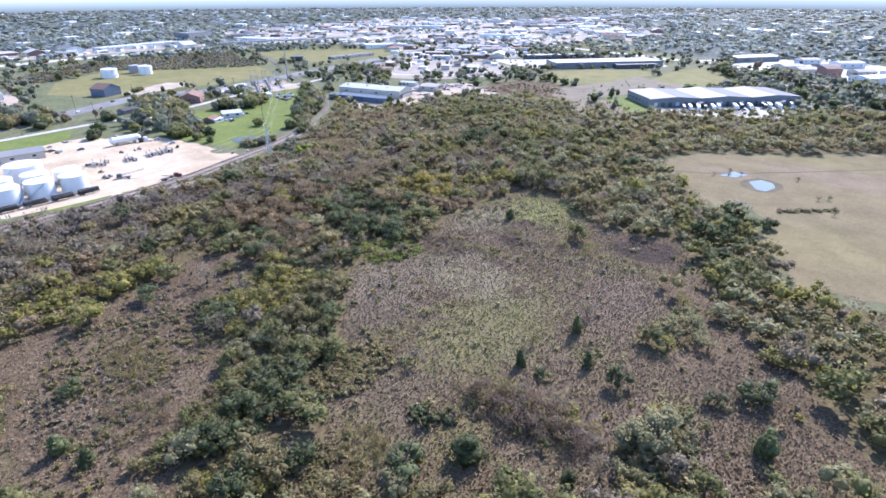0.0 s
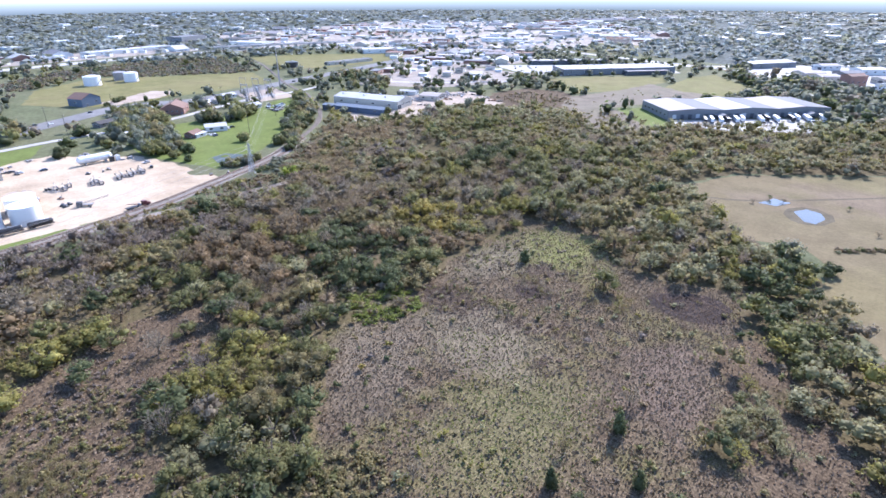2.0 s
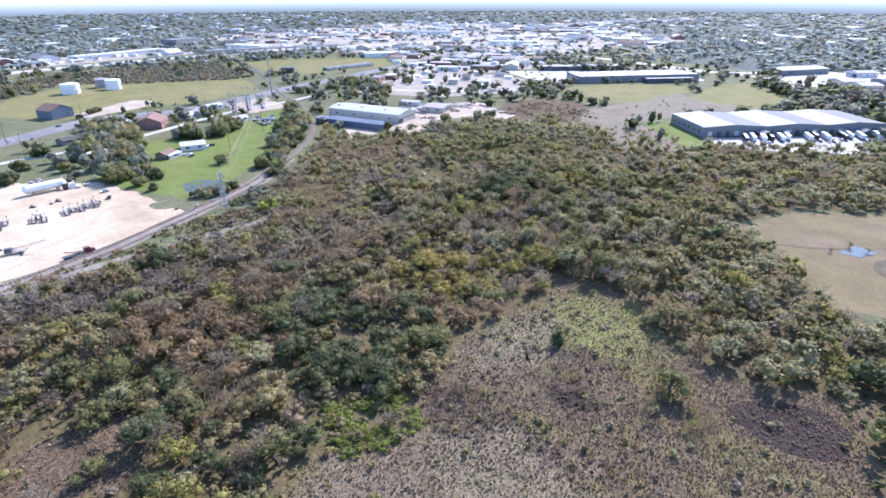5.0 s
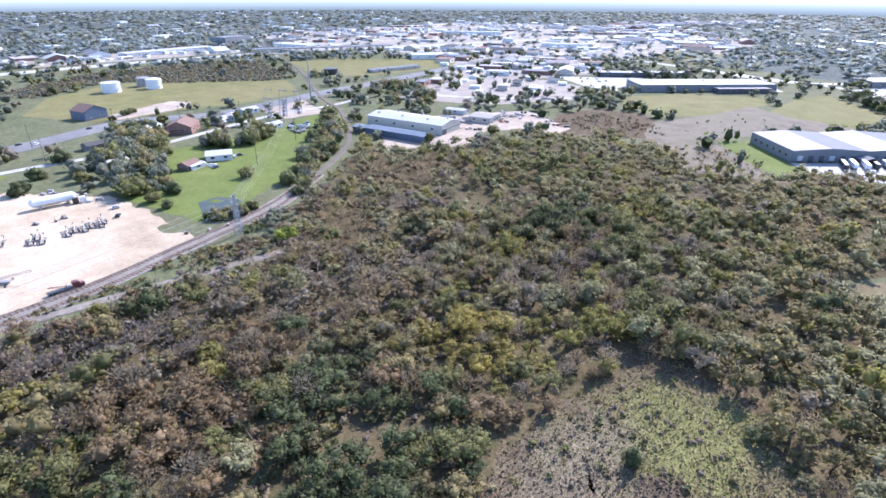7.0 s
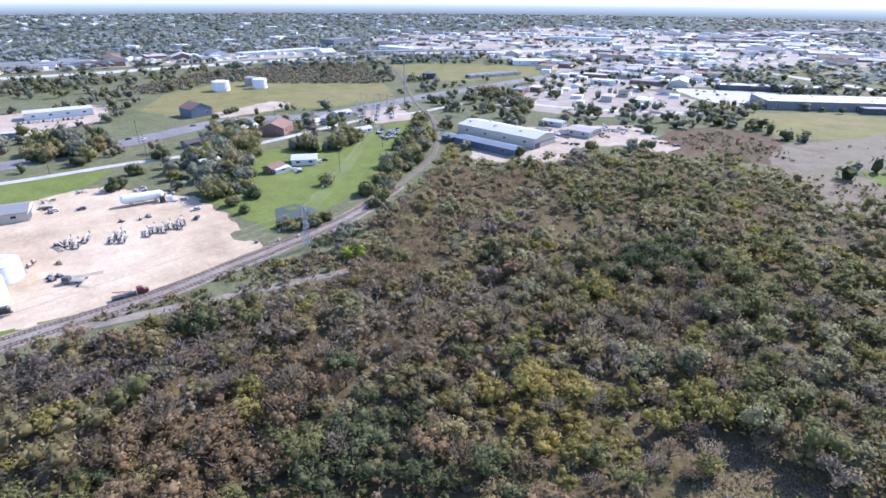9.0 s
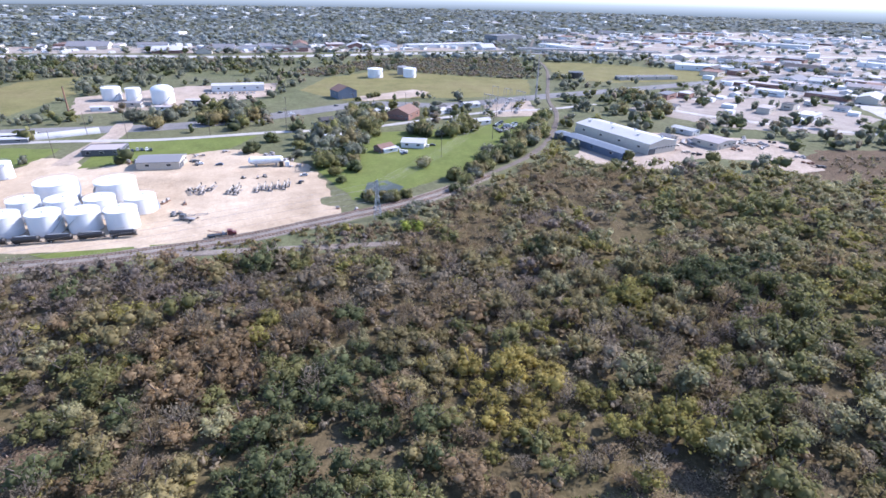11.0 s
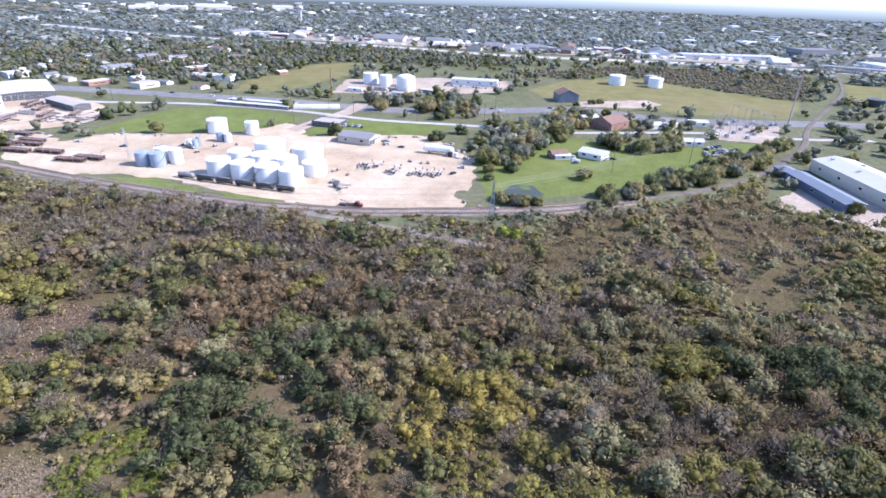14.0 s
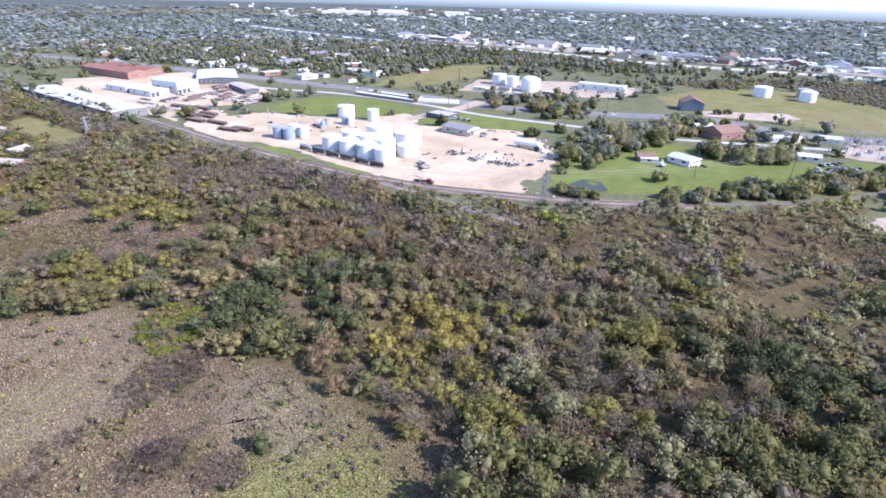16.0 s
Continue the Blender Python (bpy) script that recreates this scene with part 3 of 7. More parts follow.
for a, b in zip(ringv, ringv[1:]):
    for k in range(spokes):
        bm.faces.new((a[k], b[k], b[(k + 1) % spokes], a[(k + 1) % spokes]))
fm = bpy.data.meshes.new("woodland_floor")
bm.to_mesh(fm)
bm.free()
fm.materials.append(M["hazed_floor"])
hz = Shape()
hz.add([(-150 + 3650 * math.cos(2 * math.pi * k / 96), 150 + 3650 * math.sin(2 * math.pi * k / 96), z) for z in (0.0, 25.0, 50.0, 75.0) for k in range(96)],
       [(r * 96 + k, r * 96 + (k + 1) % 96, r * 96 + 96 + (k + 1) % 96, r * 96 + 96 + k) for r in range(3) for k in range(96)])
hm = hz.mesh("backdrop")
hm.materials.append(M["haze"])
tagged(new("backdrop", hm), "glowing backdrop painted as pale blue haze at the horizon", "haze", kind="structure")
tagged(new("woodland_floor", fm), "far dark blue-green woodland country to the horizon, tinted for haze", "ground", kind="structure")
tagged(new("ground", me), "dry brown-green scrub ground reaching the horizon", "ground", kind="structure")

for name, key, mat, z, label, cat, rag in (
    ("forest_floor", "FOREST", "ground", 0.03, "brown leaf litter and dry grass under scrub woods", "ground", 4),
    ("meadow", "MEADOW", "meadow", 0.05, "open meadow of dry tan and pale green grass", "meadow", 5),
    ("meadow", "MEADOWL", "scrub_pink", 0.05, "open strip of dead pinkish-brown weeds", "meadow", 5),
    ("meadow", "MEADOW16", "meadow", 0.07, "open meadow of dry tan grass beside woods", "meadow", 4),
    ("meadow", "AIRY", "scrub_pink", 0.065, "open ground of dead pinkish weeds under pale trees", "meadow", 6),
    ("meadow", "GLADE", "scrub_pink", 0.07, "woodland glade of dead brown weeds", "meadow", 4),
    ("meadow", "GLADE2", "scrub_pink", 0.09, "woodland glade of dry weeds and grass", "meadow", 4),
    ("meadow", "GLADE3", "meadow", 0.09, "green grassy glade between trees", "meadow", 9),
    ("meadow", "MEADOWG", "meadow", 0.11, "bright green grass patch in the meadow", "meadow", 5),
    ("pasture", "PASTURE", "pasture", 0.06, "mown tan-brown pasture grass", "pasture", 3),
    ("gravel_yard", "YARD", "caliche", 0.06, "blinding white caliche gravel industrial yard", "yard", 4),
    ("gravel_yard", "YARD2", "caliche", 0.09, "pale gravel yard round white factory sheds", "yard", 3),
    ("lawn", "GREEN1", "lawn", 0.07, "flat green grass field beside the yard", "lawn", 2),
    ("lawn", "GREEN2", "lawn", 0.10, "green grass verge beside the gravel yard", "lawn", 2),
    ("lawn", "GREEN3B", "lawn", 0.07, "bright green lawn round farm houses", "lawn", 2),
    ("field", "GREEN4", "field", 0.07, "open pale green field with two tanks", "field", 4),
    ("field", "GREEN5", "field", 0.07, "open pale green field beyond the highway", "field", 4),
    ("dirt_patch", "DIRT4", "dirt", 0.12, "bare pale dirt strip beside the barn", "dirt", 3),
    ("tank_pad", "TANKPAD", "dirt", 0.11, "pale gravel pad under white storage tanks", "yard", 3),
    ("field", "GREENE1", "field", 0.07, "green field before the long store", "field", 4),
    ("field", "GREENE2", "field", 0.09, "yellow-green field behind the warehouse", "field", 4),
    ("lawn", "GREENE3", "lawn", 0.08, "bright green strip beside the warehouse", "lawn", 2),
    ("dirt_patch", "GREYE", "weedy_lot", 0.10, "tan weedy ground beside the warehouse", "dirt", 4),
    ("truck_yard", "WAREYARD", "concrete", 0.08, "pale concrete truck yard before the warehouse", "yard", 1),
    ("field", "GREENN", "field", 0.07, "pale green field before the town", "field", 4),
    ("gravel_yard", "BLUEYARD", "dirt", 0.08, "pale dirt yard round blue metal sheds", "yard", 3),
    ("field", "BROWNFIELD", "weedy_lot", 0.055, "tan field of dead weeds beside the woods", "field", 6),
    ("dirt_patch", "BROWNLOT", "scrub_pink", 0.07, "brown cleared lot with dead weeds", "dirt", 4),
    ("lawn", "LAWN16", "field", 0.09, "pale green clearing among trees", "lawn", 3),
):
    patch(name, PLAN[key], mat, z, label, cat, rag)
patch("pond_rim", [(-59 + 11 * math.cos(k * 0.7), 338 + 14 * math.sin(k * 0.7)) for k in range(9)], "brown_rim", 0.09, "dark trodden mud round the pond", "mud", 1.5, 3.0)
ribbon("ditch", [(-122, 330), (-90, 341), (-50, 378), (-9, 421), (40, 470)], 2.2, "brown_rim", 0.08, "dark weedy ditch across the pasture", "ditch", rag=0.6)
patch("pond", PLAN["POND"], "pond", 0.12, "small still pond reflecting pale sky", "pond", 0.5, 2.0)
patch("pond", PLAN["POND2"], "pond", 0.12, "narrow shallow pond beside bushes in pasture", "pond", 1.0, 2.0)
for x, y, r, s, turn in ((-73, 211, 15, 10, 25), (-120, 184, 6, 4, 40)):
    c, sn = math.cos(radians(turn)), math.sin(radians(turn))
    patch("dead_reed_patch", [(x + c * r * math.cos(a / 9 * 6.283) - sn * s * math.sin(a / 9 * 6.283), y + sn * r * math.cos(a / 9 * 6.283) + c * s * math.sin(a / 9 * 6.283)) for a in range(9)],
          "thicket", 0.14, "dark purple-brown patch of dead reeds", "reeds", 2.5, 2.0)

ribbon("highway", PLAN["HIGHWAY"], 24, "asphalt", 0.14, "wide worn grey asphalt highway", "road")
ribbon("road", PLAN["WHITEROAD"], 7, "concrete", 0.18, "narrow pale concrete side road", "road")
ribbon("drive", PLAN["DRIVE"], 12, "dirt", 0.17, "pale dirt drive into the yard", "road", rag=0.3)
ribbon("expressway", PLAN["EXPRESS"], 26, "concrete", 0.15, "pale concrete expressway with parapets", "road", thick=0.6)
ribbon("road", PLAN["EASTROAD"], 11, "concrete", 0.16, "pale two-lane concrete road", "road")
ribbon("road", PLAN["EASTROAD2"], 16, "concrete", 0.2, "pale concrete road beside the store", "road")
ribbon("track", PLAN["TRACKROAD"], 4.6, "pale_ballast", 0.10, "disused siding bed of pale crushed stone", "track", thick=0.2, rag=0.3)
ribbon("ballast", PLAN["RAIL"][11:], 3.4, "old_ballast", 0.125, "narrow grey ballast of the single line", "ballast", thick=0.3, rag=0.3)
ribbon("ballast", PLAN["RAIL"][:12], 10, "ballast", 0.12, "grey crushed stone railway ballast bed", "ballast", thick=0.35, rag=0.2)
line = smooth_line(PLAN["RAIL"][:12], 6)
for off in (-2.9, 2.9):
    track = thing("railway_track", 0, 0, 0, "rusty steel railway track on wooden sleepers", "railway track", "railway tracks", z=0.45)
    for g2 in (-0.75, 0.75):
        rail = Shape()
        pts = []
        for i, a in enumerate(line):
            d = (line[min(i + 1, len(line) - 1)] - line[max(i - 1, 0)]).normalized()
            pts.append((a.x - d.y * (off + g2), a.y + d.x * (off + g2), 0.2))
        rail.tube(pts, 0.1)
        part("rail", rail, "rust", track, "rusty steel rail")
    ties = Shape()
    for a, b in zip(line, line[1:]):
        d = (b - a).normalized()
        for j in range(4):
            p = a.lerp(b, j / 4) + Vector((-d.y, d.x)) * off
            ties.box(p.x, p.y, 0.02, 0.3, 2.6, 0.14, math.degrees(math.atan2(d.y, d.x)))
    tagged(part("sleeper_bed", ties, "bark", track, "dark wooden sleepers"), kind="stuff")


# ---- trees ----
rng = np.random.default_rng(5)
PHI = (1 + 5 ** 0.5) / 2
ICO_V = np.array([(-1, PHI, 0), (1, PHI, 0), (-1, -PHI, 0), (1, -PHI, 0), (0, -1, PHI), (0, 1, PHI), (0, -1, -PHI), (0, 1, -PHI), (PHI, 0, -1), (PHI, 0, 1), (-PHI, 0, -1), (-PHI, 0, 1)]) / 1.902
ICO_F = np.array([int(c, 16) for c in "0b5051017 07a0ab159 5b4ba2a76718 394342326 368389 495 24b62a 867 981".replace(" ", "")]).reshape(-1, 3)


def unit(v):
    return v / (np.linalg.norm(v, axis=-1, keepdims=True) + 1e-9)


def crown(kind, leaves, lobes, size):
    """A crown of leaf clumps about the unit sphere, z from 0 to about 2: vertices and triangles."""
    vs, fs, n = [], [], 0
    if kind == "cedar":
        cz = np.linspace(0.25, 1.75, lobes)
        cs = np.stack([rng.normal(0, 0.12, lobes), rng.normal(0, 0.12, lobes), cz], 1)
        rs = 0.66 * (1.12 - cz / 2.0) + 0.16
    elif kind == "shrub":
        ang, rad = rng.uniform(0, 6.283, lobes), np.sqrt(rng.uniform(0, 1, lobes)) * 0.68
        cs = np.stack([rad * np.cos(ang), rad * np.sin(ang), 0.55 + rng.uniform(-0.2, 0.35, lobes) * (1 - rad)], 1)
        rs = rng.uniform(0.32, 0.5, lobes)
    else:
        ang, rad = rng.uniform(0, 6.283, lobes), np.sqrt(rng.uniform(0.02, 1, lobes)) * 0.64
        cs = np.stack([rad * np.cos(ang), rad * np.sin(ang), 0.6 + (1 - rad) * rng.uniform(0.1, 1.0, lobes) + rng.uniform(-0.12, 0.12, lobes)], 1)
        rs = rng.uniform(0.32, 0.52, lobes) * (7 / max(lobes, 7)) ** 0.45
        if kind == "oak":
            rs *= 1.22
    if kind != "bare":
        for c, r in zip(cs, rs):
            vs.append(c + ICO_V * (r * {"oak": 0.84, "cedar": 0.84, "wide": 0.60}.get(kind, 0.64)) * rng.uniform(0.7, 1.15, (12, 1)))
            fs.append(ICO_F + n)
            n += 12
    pick = rng.choice(lobes, leaves, p=rs ** 2 / np.sum(rs ** 2))
    d = unit(rng.normal(0, 1, (leaves, 3)) + np.array([0, 0, 0.45]))
    p = cs[pick] + d * (rs[pick] * rng.uniform(0.62, 1.22, leaves))[:, None]
    p[:, 2] = np.maximum(p[:, 2], 0.06)
    nrm = unit(d * 1.0 + rng.normal(0, 0.5, (leaves, 3)))
    u = unit(np.cross(nrm, rng.normal(0, 1, (leaves, 3))))
    w = np.cross(nrm, u)
    s = (size * rng.uniform(0.55, 1.25, leaves))[:, None]
    slim = 0.62
    if kind in ("bare", "midbare"):
        u = unit(d * 0.8 + np.array([0, 0, 0.7]) + rng.normal(0, 0.3, (leaves, 3)))
        w = unit(np.cross(u, rng.normal(0, 1, (leaves, 3))))
        nrm = np.cross(u, w)
        slim = 0.24
    quad = np.stack([p - u * s, p + w * s * slim - nrm * s * 0.22, p + u * s * 0.9, p - w * s * slim - nrm * s * 0.22], 1).reshape(-1, 3)
    idx = np.arange(leaves)[:, None] * 4 + n
    vs.append(quad)
    fs += [idx + np.array([0, 1, 2]), idx + np.array([0, 2, 3])]
    return np.concatenate(vs), np.concatenate(fs)


def limbs(kind):
    """A tapered trunk and limbs for a unit crown, as arrays."""
    sh = Shape()
    if kind == "cedar":
        sh.drum((0, 0, -0.05), (0, 0, 1.5), 0.07, 0.02, 6)
    else:
        lean = rng.normal(0, 0.06, 2)
        top = (lean[0], lean[1], 0.75)
        sh.drum((0, 0, -0.05), top, 0.075, 0.055, 6)
        for k in range(6 if kind in ("bare", "midbare") else 4):
            a = k * 1.57 + rng.uniform(-0.5, 0.5)
            r = rng.uniform(0.35, 0.62)
            tip = (top[0] + r * math.cos(a), top[1] + r * math.sin(a), rng.uniform(1.15, 1.65))
            sh.drum((top[0] * 0.8, top[1] * 0.8, rng.uniform(0.45, 0.72)), tip, 0.042, 0.012, 5, caps=False)
    me = sh.mesh("limbs")
    me.calc_loop_triangles()
    tri = np.zeros(len(me.loop_triangles) * 3, np.int32)
    me.loop_triangles.foreach_get("vertices", tri)
    v = np.array(sh.v)
    bpy.data.meshes.remove(me)
    return v, tri.reshape(-1, 3)


KINDS = {k: [] for k in ("round", "cedar", "shrub", "bare", "mid", "wide", "midbare", "low", "far", "clump", "bigoak")}
for kind, count, leaves, lobes, size in (("round", 12, 400, 8, 0.077), ("cedar", 3, 420, 6, 0.10), ("shrub", 5, 260, 6, 0.09), ("bare", 8, 420, 8, 0.098), ("mid", 10, 146, 5, 0.104), ("wide", 8, 78, 4, 0.128), ("midbare", 8, 96, 5, 0.160), ("low", 8, 18, 2, 0.215), ("far", 8, 14, 2, 0.27), ("clump", 8, 4, 1, 0.36), ("bigoak", 5, 250, 8, 0.118)):
    for _ in range(count):
        KINDS[kind].append((*crown({"low": "shrub", "cedar": "cedar", "shrub": "shrub", "bare": "bare", "midbare": "bare", "bigoak": "oak", "far": "oak", "wide": "wide"}.get(kind, "round"), leaves, lobes, size), *limbs(kind)))


for cv, cf, tv, tf in KINDS["clump"] + KINDS["far"] + KINDS["low"]:   # crowns that fill their size
    cv[:, :2] -= cv[:, :2].mean(axis=0)
    cv[:, :2] /= np.hypot(cv[:, 0], cv[:, 1]).max() * 0.9
    cv[:, 2] = (cv[:, 2] - cv[:, 2].min()) / np.ptp(cv[:, 2]) * 2
for cv, cf, tv, tf in KINDS["bigoak"]:   # crowns that sweep low over the ground
    cv[:, 2] = np.maximum(0.05, cv[:, 2] * 1.25 - 0.42)


def wood(name, rows, label, category="woods"):
    """Many trees as one object. rows: kind, variant, x, y, radius, height, turn, leaf index."""
    vs, fs, mi, n = [], [], [], 0
    groups = {}
    for r in rows:
        groups.setdefault(r[:2], []).append(r[2:])
    for (kind, var), items in groups.items():
        cv, cf, tv, tf = KINDS[kind][var]
        it = np.array(items, float)
        for v, f, bark in ((cv, cf, False), (tv, tf, True)):
            if bark and kind in ("far", "clump", "low", "mid", "wide", "midbare"):
                continue
            c, s = np.cos(it[:, 4])[:, None], np.sin(it[:, 4])[:, None]
            x, y, z = v[:, 0][None], v[:, 1][None], v[:, 2][None]
            rr, hh = it[:, 2][:, None], it[:, 3][:, None] / 2
            out = np.stack([it[:, 0][:, None] + (x * c - y * s) * rr, it[:, 1][:, None] + (x * s + y * c) * rr, z * hh], -1)
            vs.append(out.reshape(-1, 3))
            fs.append((f[None] + (np.arange(len(it)) * len(v))[:, None, None] + n).reshape(-1, 3))
            mi.append(np.repeat(np.full(len(it), len(LEAF)) if bark else it[:, 5].astype(int), len(f)))
            n += len(it) * len(v)
    me = from_arrays(name, np.concatenate(vs), np.concatenate(fs), LEAF + ["bark"], np.concatenate(mi))
    return tagged(new(name, me), label, category, kind="stuff")


TREE_MESH = {}


def tree(name, kind, var, x, y, radius, height, turn, tint, label, group):
    """One tree as a thing of trunk and crown; alike ones share their meshes."""
    key = (kind, var, tint)
    if key not in TREE_MESH:
        cv, cf, tv, tf = KINDS[kind][var]
        TREE_MESH[key] = (from_arrays("trunk", tv, tf, ["bark"]), from_arrays("crown", cv, cf, [LEAF[tint]]))
    ob = thing(name, x, y, 0, label, name.replace("_", " "), group)
    ob.matrix_world = pose(x, y, 0, 0, 0, math.degrees(turn)) @ Matrix.Diagonal((radius, radius, height / 2, 1))
    for nm, me in zip(("trunk", "crown"), TREE_MESH[key]):
        new(nm, me).parent = ob
    return ob


def field_noise(x, y, scale, seed):
    return np.array([noise.fractal(Vector((a * scale, b * scale, seed)), 1.0, 2.0, 3) for a, b in zip(np.atleast_1d(x), np.atleast_1d(y))])


def spread(x0, x1, y0, y1, gap, jitter=0.42):
    """Loose grid points."""
    gx, gy = np.meshgrid(np.arange(x0, x1, float(gap)), np.arange(y0, y1, float(gap)))
    gx[::2] += gap / 2
    return gx.ravel() + rng.uniform(-jitter, jitter, gx.size) * gap, gy.ravel() + rng.uniform(-jitter, jitter, gx.size) * gap


OPEN = [PLAN[k] for k in "YARD YARD2 GREEN1 GREEN2 GREEN3B GREEN4 GREEN5 TANKPAD GREENE1 GREENE2 GREENE3 GREYE WAREYARD GREENN BLUEYARD BROWNLOT PASTURE LAWN16 WAREHOUSE STRIPS".split()]
CLEAR = [PLAN[k] for k in "MEADOW MEADOWL MEADOW16 GLADE GLADE2 GLADE3 BROWNFIELD AIRY".split()]
LINES = [(PLAN["RAIL"], 9), (PLAN["RAIL"][10:15], 7), (PLAN["HIGHWAY"], 20), (PLAN["WHITEROAD"], 8), (PLAN["DRIVE"], 12), (PLAN["EXPRESS"], 42), (PLAN["EASTROAD"], 14), (PLAN["EASTROAD2"], 16), (PLAN["TRACKROAD"], 6)]


def any_in(px, py, polys):
    res = np.zeros(np.shape(px), bool)
    for p in polys:
        res |= inside(px, py, p)
    return res


def blocked(px, py):
    res = any_in(px, py, OPEN)
    for line_, d in LINES:
        res |= near_line(px, py, line_, d)
    return res


# stands of one look: places with radii
DARK_STANDS = ((-189, 161, 20, 24), (-209, 165, 17, 15), (-174, 155, 14, 12), (-194, 179, 9, 9), (-51, 239, 13, 34), (-233, 319, 18, 26), (-256, 295, 22, 12), (-143, 109, 7, 9), (-110, 60, 14, 26))
GREEN_STANDS = ((-171, 170, 12, 12), (-120, 75, 16, 24), (-40, 205, 14, 30), (-200, 330, 30, 30), (-290, 380, 34, 22))
GOLD_STANDS = ((-201, 212, 10, 14), (-186, 205, 8, 8))
RUSSET_STANDS = ((-167, 195, 9, 10), (-238, 133, 20, 14), (-222, 130, 16, 10), (-250, 160, 14, 8))
YELLOW_STANDS = ((-176, 239, 11, 14), (-218, 237, 8, 9), (-180, 222, 10, 10), (-165, 85, 18, 16), (-205, 45, 16, 22), (-230, 270, 16, 10))
BROWN_STANDS = ((-357, 303, 30, 30), (-321, 240, 26, 18), (-219, 294, 15, 11), (-290, 215, 16, 20), (-240, 190, 10, 16))
PLUM_STANDS = ((-268, 114, 14, 14), (-265, 137, 16, 12), (-280, 60, 14, 40), (-300, 270, 16, 14))
GREY_STANDS = ((-264, 165, 12, 12), (-258, 184, 14, 14), (-206, 253, 12, 16), (-240, 225, 12, 12), (-255, 20, 16, 40))
STANDS = ((0, DARK_STANDS), (1, GREEN_STANDS), (10, GOLD_STANDS), (11, RUSSET_STANDS), (3, YELLOW_STANDS), (4, BROWN_STANDS), (12, PLUM_STANDS), (5, GREY_STANDS))


def leaf_pick(x, y):
    """Leaf colours by place: stands of one look among a patchy mixture."""
    own = np.exp(3.0 * np.array([field_noise(x, y, 0.034, 20.0 + 7.3 * k) for k in range(13)])).T
    out = []
    for xx, yy, mine in zip(x, y, own):
        w = np.array([0.13, 0.17, 0.28, 0.08, 0.11, 0.18, 0.0, 0.10, 0.0, 0.0, 0.015, 0.05, 0.10])
        if xx < -235 and yy < 260:
            w += (-0.06, -0.06, 0.28, 0.08, 0.14, 0.28, 0, 0.16, 0, 0, 0, 0.02, 0.22)
        # pale scrub species, and pale leaves that paint haze over the northern canopy
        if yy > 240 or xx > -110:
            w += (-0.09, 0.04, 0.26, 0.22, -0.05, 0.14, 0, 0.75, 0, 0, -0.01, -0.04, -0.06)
        if yy < 110 and xx > -180:
            w += (0.12, 0.22, 0.06, 0.08, -0.1, -0.1, 0, 0, 0, 0, -0.01, -0.04, -0.08)
        w = np.maximum(w, 0.004) * (1, 1, 1, 1, 1, 1, 0, 1, 0, 0, 1, 1, 1) * mine
        w /= w.sum()
        for k, places in STANDS:
            for px_, py_, ra, rb in places:
                w[k] += 3.2 * math.exp(-1.1 * (((xx - px_) / ra) ** 2 + ((yy - py_) / rb) ** 2) ** 2)
        out.append(rng.choice(13, p=w / w.sum()))
    return np.array(out)


# near woods
def ragged(x, y, amount=7.0):
    """The places pushed about, so that the edges of clearings are uneven."""
    return x + amount * field_noise(x, y, 0.07, 11.0), y + amount * field_noise(x, y, 0.07, 17.0)


x, y = spread(-460, 100, -330, 640, 6.5)
ok = inside(x, y, PLAN["FOREST"]) & ~blocked(x, y) & ~any_in(*ragged(x, y), CLEAR) & ((y > -5) | (x < -110 - 0.24 * (98 - y))) & (x < 0.14 * y + 15)
gap = field_noise(x, y, 0.03, 8.8)
ok &= np.hypot(x + 161, y - 136) > 10.5
ok &= (gap > -0.62)
x, y = x[ok], y[ok]
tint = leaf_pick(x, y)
rows = []
for xx, yy, t in zip(x, y, tint):
    north = yy > 235 or xx > -100
    if north and rng.random() < 0.18:
        continue
    r = rng.uniform(3.2, 6.4) * (1.08 if t in (0, 1, 2, 10, 11) else 0.95) * (1.15 if north else 1.16 if xx < -225 else 1.0)
    if t in (4, 5, 12) and rng.random() < 0.75:
        kind, h = "bare", r * rng.uniform(1.25, 1.7)
    elif rng.random() < 0.22:
        kind, r, h = "shrub", r * 0.85, r * rng.uniform(0.8, 1.3)
    else:
        kind, h = "round", r * (rng.uniform(1.5, 2.0) if north else rng.uniform(1.25, 1.8))
    if math.hypot(xx + 150, yy - 150) > 102 and math.hypot(xx + 65, yy - 65) > 66 and math.hypot(xx + 200, yy - 270) > 62:
        kind = "midbare" if kind == "bare" else "mid"
    if math.hypot(xx + 110, yy - 130) > 215 and math.hypot(xx + 200, yy - 290) > 90 and math.hypot(xx + 20, yy - 180) > 75 and kind == "mid":
        kind, r = "wide", r * 1.12
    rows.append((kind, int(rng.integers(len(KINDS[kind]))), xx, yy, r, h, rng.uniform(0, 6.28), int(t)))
near = [r for r in rows if -215 < r[2] < -120 and 95 < r[3] < 260][:300]
picked = set(id(r) for r in near)
for r in near:
    word = ("dark green", "green", "olive green", "yellow-green", "russet brown", "bare grey", "bright green", "pale grey-green", "ashen green", "sage green", "golden yellow", "russet", "greyish plum")[r[7]]
    shape = {"round": "leafy tree in the scrub woods", "shrub": "low bush in the scrub woods", "bare": "half-bare twiggy tree in the woods", "mid": "leafy tree in the scrub woods", "midbare": "half-bare twiggy tree in the woods"}[r[0]]
    tree("bush" if r[0] == "shrub" else "tree", *r, f"{word} {shape}", "trees of the scrub woods")
